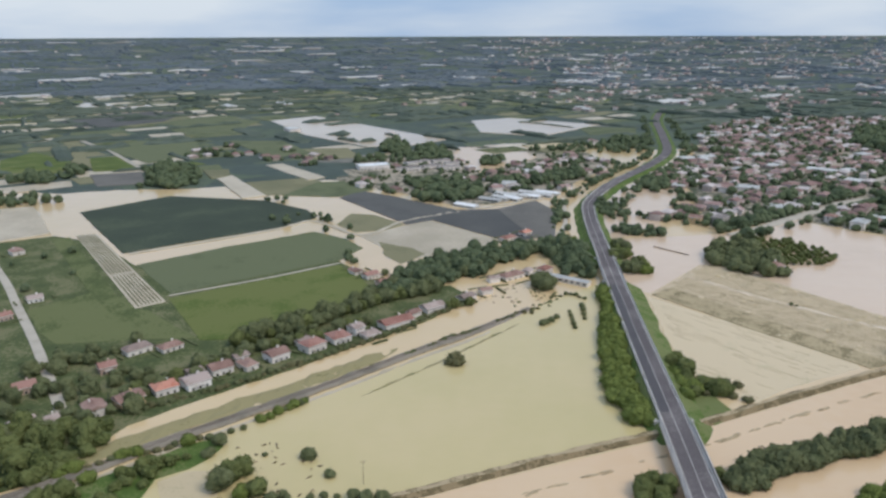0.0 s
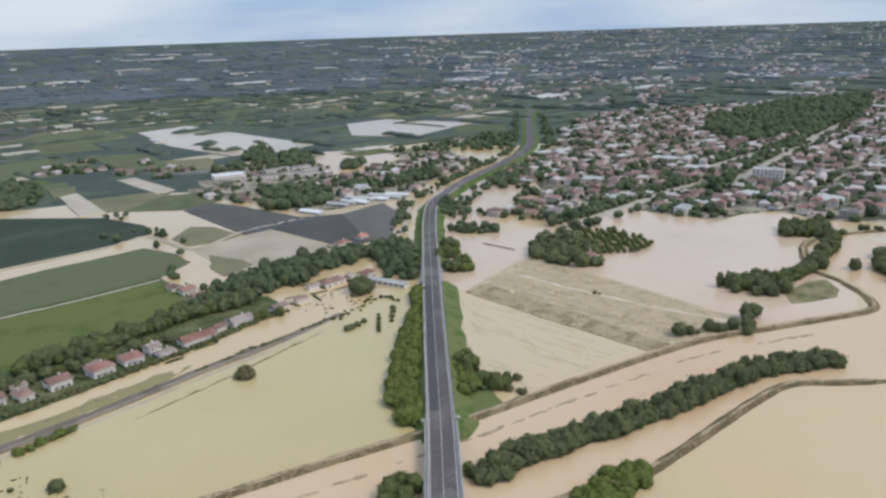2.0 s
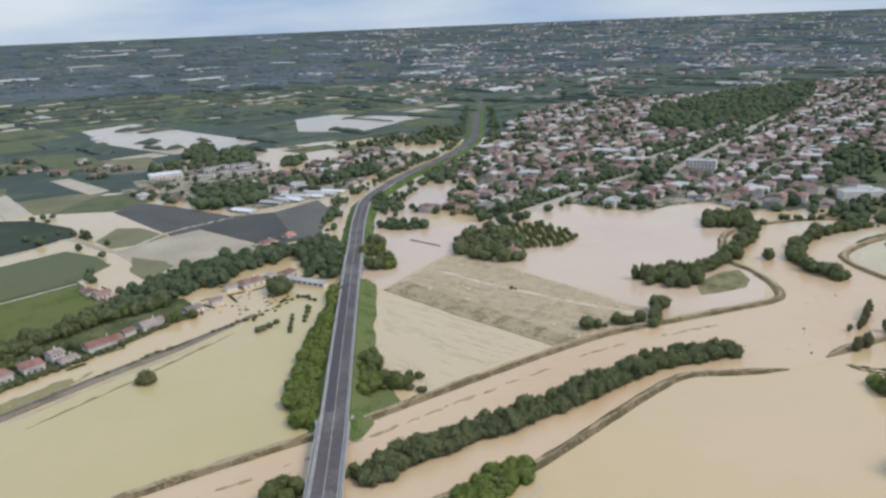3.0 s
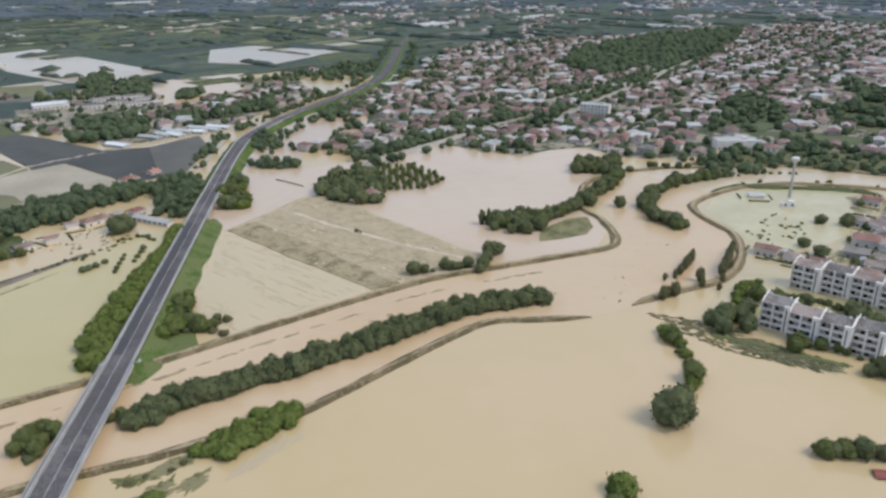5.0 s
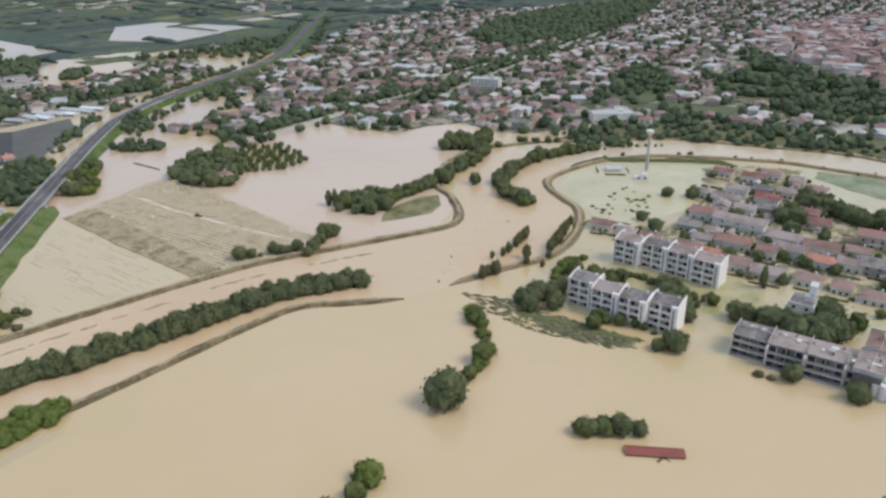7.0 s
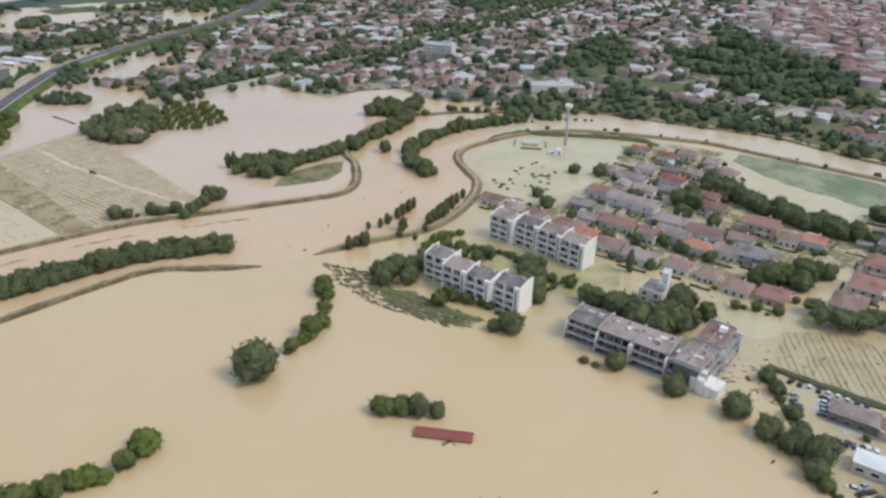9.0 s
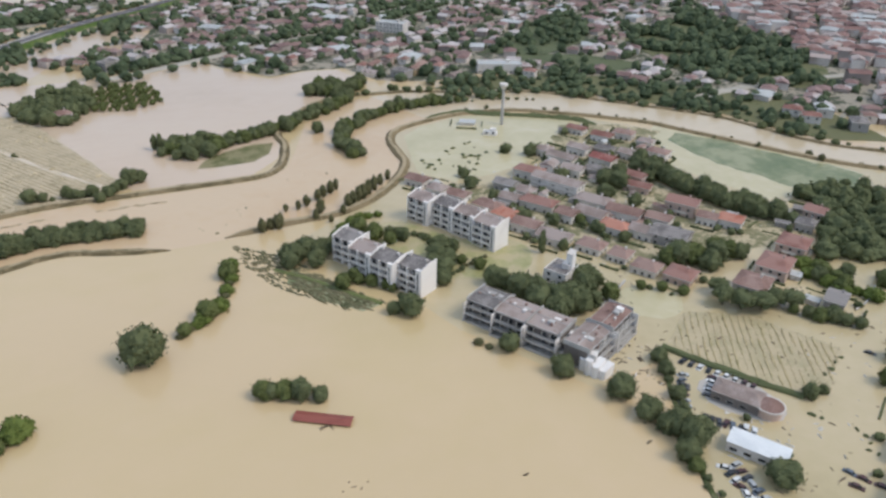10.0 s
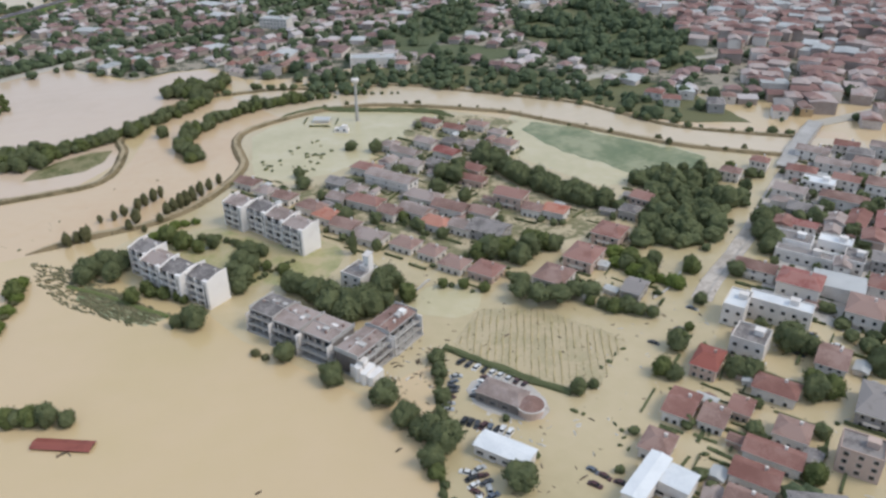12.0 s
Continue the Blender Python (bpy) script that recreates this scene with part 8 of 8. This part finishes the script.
flotsam("drift_debris", "dark drifting debris beside the drowned shed", [(331, 136.5, 0.3, 1.0), (333, 136, 2.0, 0.8), (330, 135.6, 1.0, 0.6), (383, 105, 0.4, 0.8), (336, 111, 0.2, 0.4), (338, 110, 0.9, 0.35), (335, 113, 0.5, 0.35), (340, 112, 0.1, 0.3), (333, 110, 0.3, 0.3)], M["debris"], 1.3, "debris", 0.4)
hedge = []
for x, y in ((487, 100), (487.5, 97), (486.5, 94), (484, 91.5), (485.5, 89.5), (488.5, 88), (496, 126), (500, 128), (504, 131), (508, 133), (509, 88), (505, 81), (507, 76), (498, 74), (502, 73), (526, 88), (550, 80), (478, 109), (480, 107)):
    hedge.append((x, y, fr.uniform(0, 3), fr.uniform(0.8, 1.4)))
flotsam("garden_shrubs", "garden shrubs and hedge tops above the water", hedge, M["leaf_dark"], 1.0, "shrubs", 0.8, 1.2)


def utility_pole(x, y, h=9.0):
    t = thing("utility_pole", "thin wooden utility pole standing in water", "pole", "utility poles", pose(x, y, 0))
    bm = bmesh.new()
    bmesh.ops.create_cone(bm, segments=8, radius1=0.11, radius2=0.07, depth=h + 1, cap_ends=True, matrix=Matrix.Translation((0, 0, h / 2 - 0.5)))
    part("pole", bm, M["bark"], t)
    bm = bmesh.new()
    box(bm, -0.9, 0.9, -0.06, 0.06, h - 0.7, h - 0.55)
    part("cross_arm", bm, M["bark"], t)


for x, y in ((-27, 222),):
    utility_pole(x, y)

# gardens and orchards of the village
joined_trees("village_trees", "garden and orchard trees round the village houses", fill([(-200, 240), (-150, 248), (-122, 268), (-112, 300), (-138, 312), (-150, 345), (-178, 320), (-196, 290)], 8.0, random.Random(60), 0.25, (0.53, 0.86)), M["leaf_dark"], 170, ICO3)
joined_trees("village_trees", "trees behind the row of village houses", fill([(-112, 306), (-90, 328), (-60, 352), (-66, 364), (-100, 338), (-120, 318)], 8, random.Random(61), 0.25, (0.48, 0.78)), M["leaf_dark"], 170, ICO3)
belt(["bush", "bush", "olive"], [(-124, 270), (-112, 281), (-92, 295), (-66, 316), (-44, 337), (-14, 367), (10, 396)], 3.2, 2.5, 0.78, 62)
belt(["fresh", "round"], [(-130, 290), (-110, 306), (-90, 328), (-66, 346), (-40, 366)], 5.2, 5, 0.72, 68)
grove(["round", "bush"], [(-50, 470), (-26, 440), (-30, 430), (-56, 446)], 8, 0.6, 63, skip=0.4)
grove(["fresh", "bright"], [(-140, 216), (-120, 232), (-112, 226), (-128, 206)], 6, 0.75, 64)

for key, x, y, s in (("round", 331, 243, 1.0), ("round", 336, 247, 1.1), ("round", 341, 244, 0.9), ("round", 328, 237, 0.8), ("round", 339, 236, 0.9), ("fresh", 347, 216, 0.9), ("fresh", 352, 221, 0.7), ("round", 388, 219, 1.0), ("round", 392, 226, 0.9), ("round", 386, 212, 0.8), ("fresh", 366, 256, 1.1), ("fresh", 360, 262, 1.0),
                     ("fresh", 372, 250, 0.8), ("round", 378, 252, 0.7), ("round", 392, 240, 0.9), ("fresh", 398, 226, 0.6), ("fresh", 404, 220, 0.6), ("round", 421, 178, 1.2), ("round", 430, 181, 1.2), ("round", 437, 190, 1.1)):
    tree(key, x, y, s)
for key, x, y, s in (("round", 443, 197, 1.0), ("fresh", 446, 186, 0.9), ("round", 418, 192, 1.1), ("round", 406, 206, 1.0), ("round", 488, 208, 1.1), ("round", 498, 200, 1.0), ("fresh", 508, 212, 1.1), ("round", 516, 206, 0.9), ("pine", 499.5, 166.5, 0.95), ("pine", 512, 166, 0.9), ("round", 448, 240, 0.6), ("round", 436, 256, 0.8),
                     ("fresh", 452, 268, 0.7), ("round", 486, 276, 0.9), ("round", 505, 300, 1.0), ("fresh", 462, 252, 0.6), ("round", 474, 230, 0.6), ("fresh", 540, 172, 0.9), ("round", 548, 180, 0.8), ("round", 428, 120, 0.9)):
    tree(key, x, y, s)
for key, x, y, s in (("round", 433, 112, 1.0), ("round", 436, 106, 1.1), ("round", 430, 101, 0.8), ("fresh", 556, 98, 0.8), ("fresh", 562, 66, 0.8), ("round", 526, 128, 0.8), ("round", 600, 100, 0.9), ("round", 592, 96, 0.8), ("fresh", 536, 136, 0.5), ("round", 606, 180, 1.0), ("round", 600, 176, 0.9), ("round", 622, 200, 0.9),
                     ("round", 644, 192, 0.7), ("fresh", 628, 168, 0.6), ("round", 660, 225, 0.8)):
    tree(key, x, y, s)
joined_trees("village_trees", "fresh green scrub trees below the railway", fill([(-128, 206), (-116, 222), (-100, 234), (-90, 240), (-88, 234), (-99, 222), (-106, 204)], 4.6, random.Random(66), 0.3, (0.35, 0.7)), M["leaf"], 170, ICO3)
for key, x, y, s in (("fresh", -71.8, 224.9, 1.0), ("fresh", -68.8, 228.4, 0.9), ("round", -74, 219, 0.9), ("fresh", -61.2, 216.7, 0.9), ("bright", -66, 215, 0.9), ("bush", -52.6, 215, 0.8), ("bush", -56, 213, 0.9), ("round", -82.4, 248, 0.6), ("bush", -84, 240, 1.0)):
    tree(key, x, y, s)
joined_trees("village_trees", "dense green wood beside the railway", fill([(-200, 186), (-142, 216), (-122, 244), (-128, 262), (-170, 258), (-220, 232)], 5.6, random.Random(67), 0.1, (0.64, 1.04)), M["leaf"], 170, ICO3)


def garden_hedges():
    """Hedges and low walls round the flooded plots, one object of stuff."""
    rng = random.Random(90)
    verts, faces = [], []
    for o in list(scene.objects):
        if o.parent is not None or o.get("category") != "house" or o.name.startswith("town_house"):
            continue
        c = o.matrix_basis.translation
        turn = o.matrix_basis.to_euler().z
        for k in range(4):
            if rng.random() < 0.4:
                continue
            a = turn + k * math.pi / 2
            d, s = Vector((math.cos(a), math.sin(a), 0)), Vector((-math.sin(a), math.cos(a), 0))
            mid = c + s * rng.uniform(8.5, 11)
            half = rng.uniform(2.5, 7)
            w, h = rng.uniform(0.25, 0.7), rng.uniform(0.4, 1.3)
            n = len(verts)
            steps = 6
            for i in range(steps + 1):
                p = mid + d * (i / steps * 2 - 1) * half
                for q, r in ((-w, -0.3), (-w * 0.8, h * rng.uniform(0.5, 1)), (w * 0.8, h * rng.uniform(0.5, 1)), (w, -0.3)):
                    verts.append((p.x + s.x * q * rng.uniform(0.7, 1.3), p.y + s.y * q * rng.uniform(0.7, 1.3), max(0, c.z + 0.9) + r))
            for i in range(steps):
                for j in range(3):
                    b = n + i * 4 + j
                    faces.append((b, b + 4, b + 5, b + 1))
    tagged(mesh_part("garden_hedges", verts, faces, M["leaf_dark"]), "clipped hedges and shrubs round flooded gardens", "hedges", kind="stuff")


garden_hedges()

for key, x, y in (("brown", 633, 247), ("white", 656, 254)):
    put_house(key, x, y, -50, 0.8)
er = random.Random(95)
joined_trees("street_wood", "dense dark park trees between street and sports ground", fill([(551, 196), (558, 214), (578, 226), (578, 240), (584, 260), (602, 258), (614, 250), (620, 236), (614, 218), (599, 205), (588, 194), (578, 187), (564, 191)], 5.8, er, 0.08, (0.8, 1.2)), M["leaf_dark"], 120, ICO3)
joined_trees("river_bank_trees", "ragged trees and scrub along the town bank of the river", [(p.x + er.uniform(-4, 4), p.y + er.uniform(-2, 6), 0.0, er.uniform(0.35, 0.8)) for p in spline(DIKE_NE, 6) if er.random() < 0.8], M["leaf_dark"], 90, ICO3)
joined_trees("levee_scrub", "scrub along the inner levee", [(p.x + er.uniform(-5, 1), p.y + er.uniform(1, 6), 0.0, er.uniform(0.25, 0.5)) for p in spline(DIKE_E[11:], 8) if er.random() < 0.6], M["leaf_olive"], 90, ICO3)

joined_trees("street_gardens", "dark garden trees between the eastern houses", [p for p in fill([(558, 196), (600, 215), (640, 240), (690, 262), (720, 255), (690, 205), (640, 140), (600, 90), (560, 90), (596, 160)], 8.5, er, 0.3, (0.4, 0.95)) if not near_line(p[0], p[1], STREET, 9) and not any((p[0] - a) ** 2 + (p[1] - b) ** 2 < 64 for a, b in placed + [(q[0], q[1]) for q in plots[:200]])], M["leaf_dark"], 100, ICO3)
put_house("brown", 206, 452, 20, 0.85)
long_shed("farm_shed", "long pale green shed by the railway bridge", 75, 434.5, -37.5, 28, 5, 2.6, M["plastic"], M["plaster"], 0.6)
grove(["bush", "fresh"], [(61, 214), (65, 204), (72, 206), (74, 221), (66, 223)], 3.3, 0.72, 71)
tree("bush", 57, 203, 0.9)
belt(["bush", "fresh"], [(86, 222), (92, 226), (97, 228)], 3.5, 3, 0.6, 73)
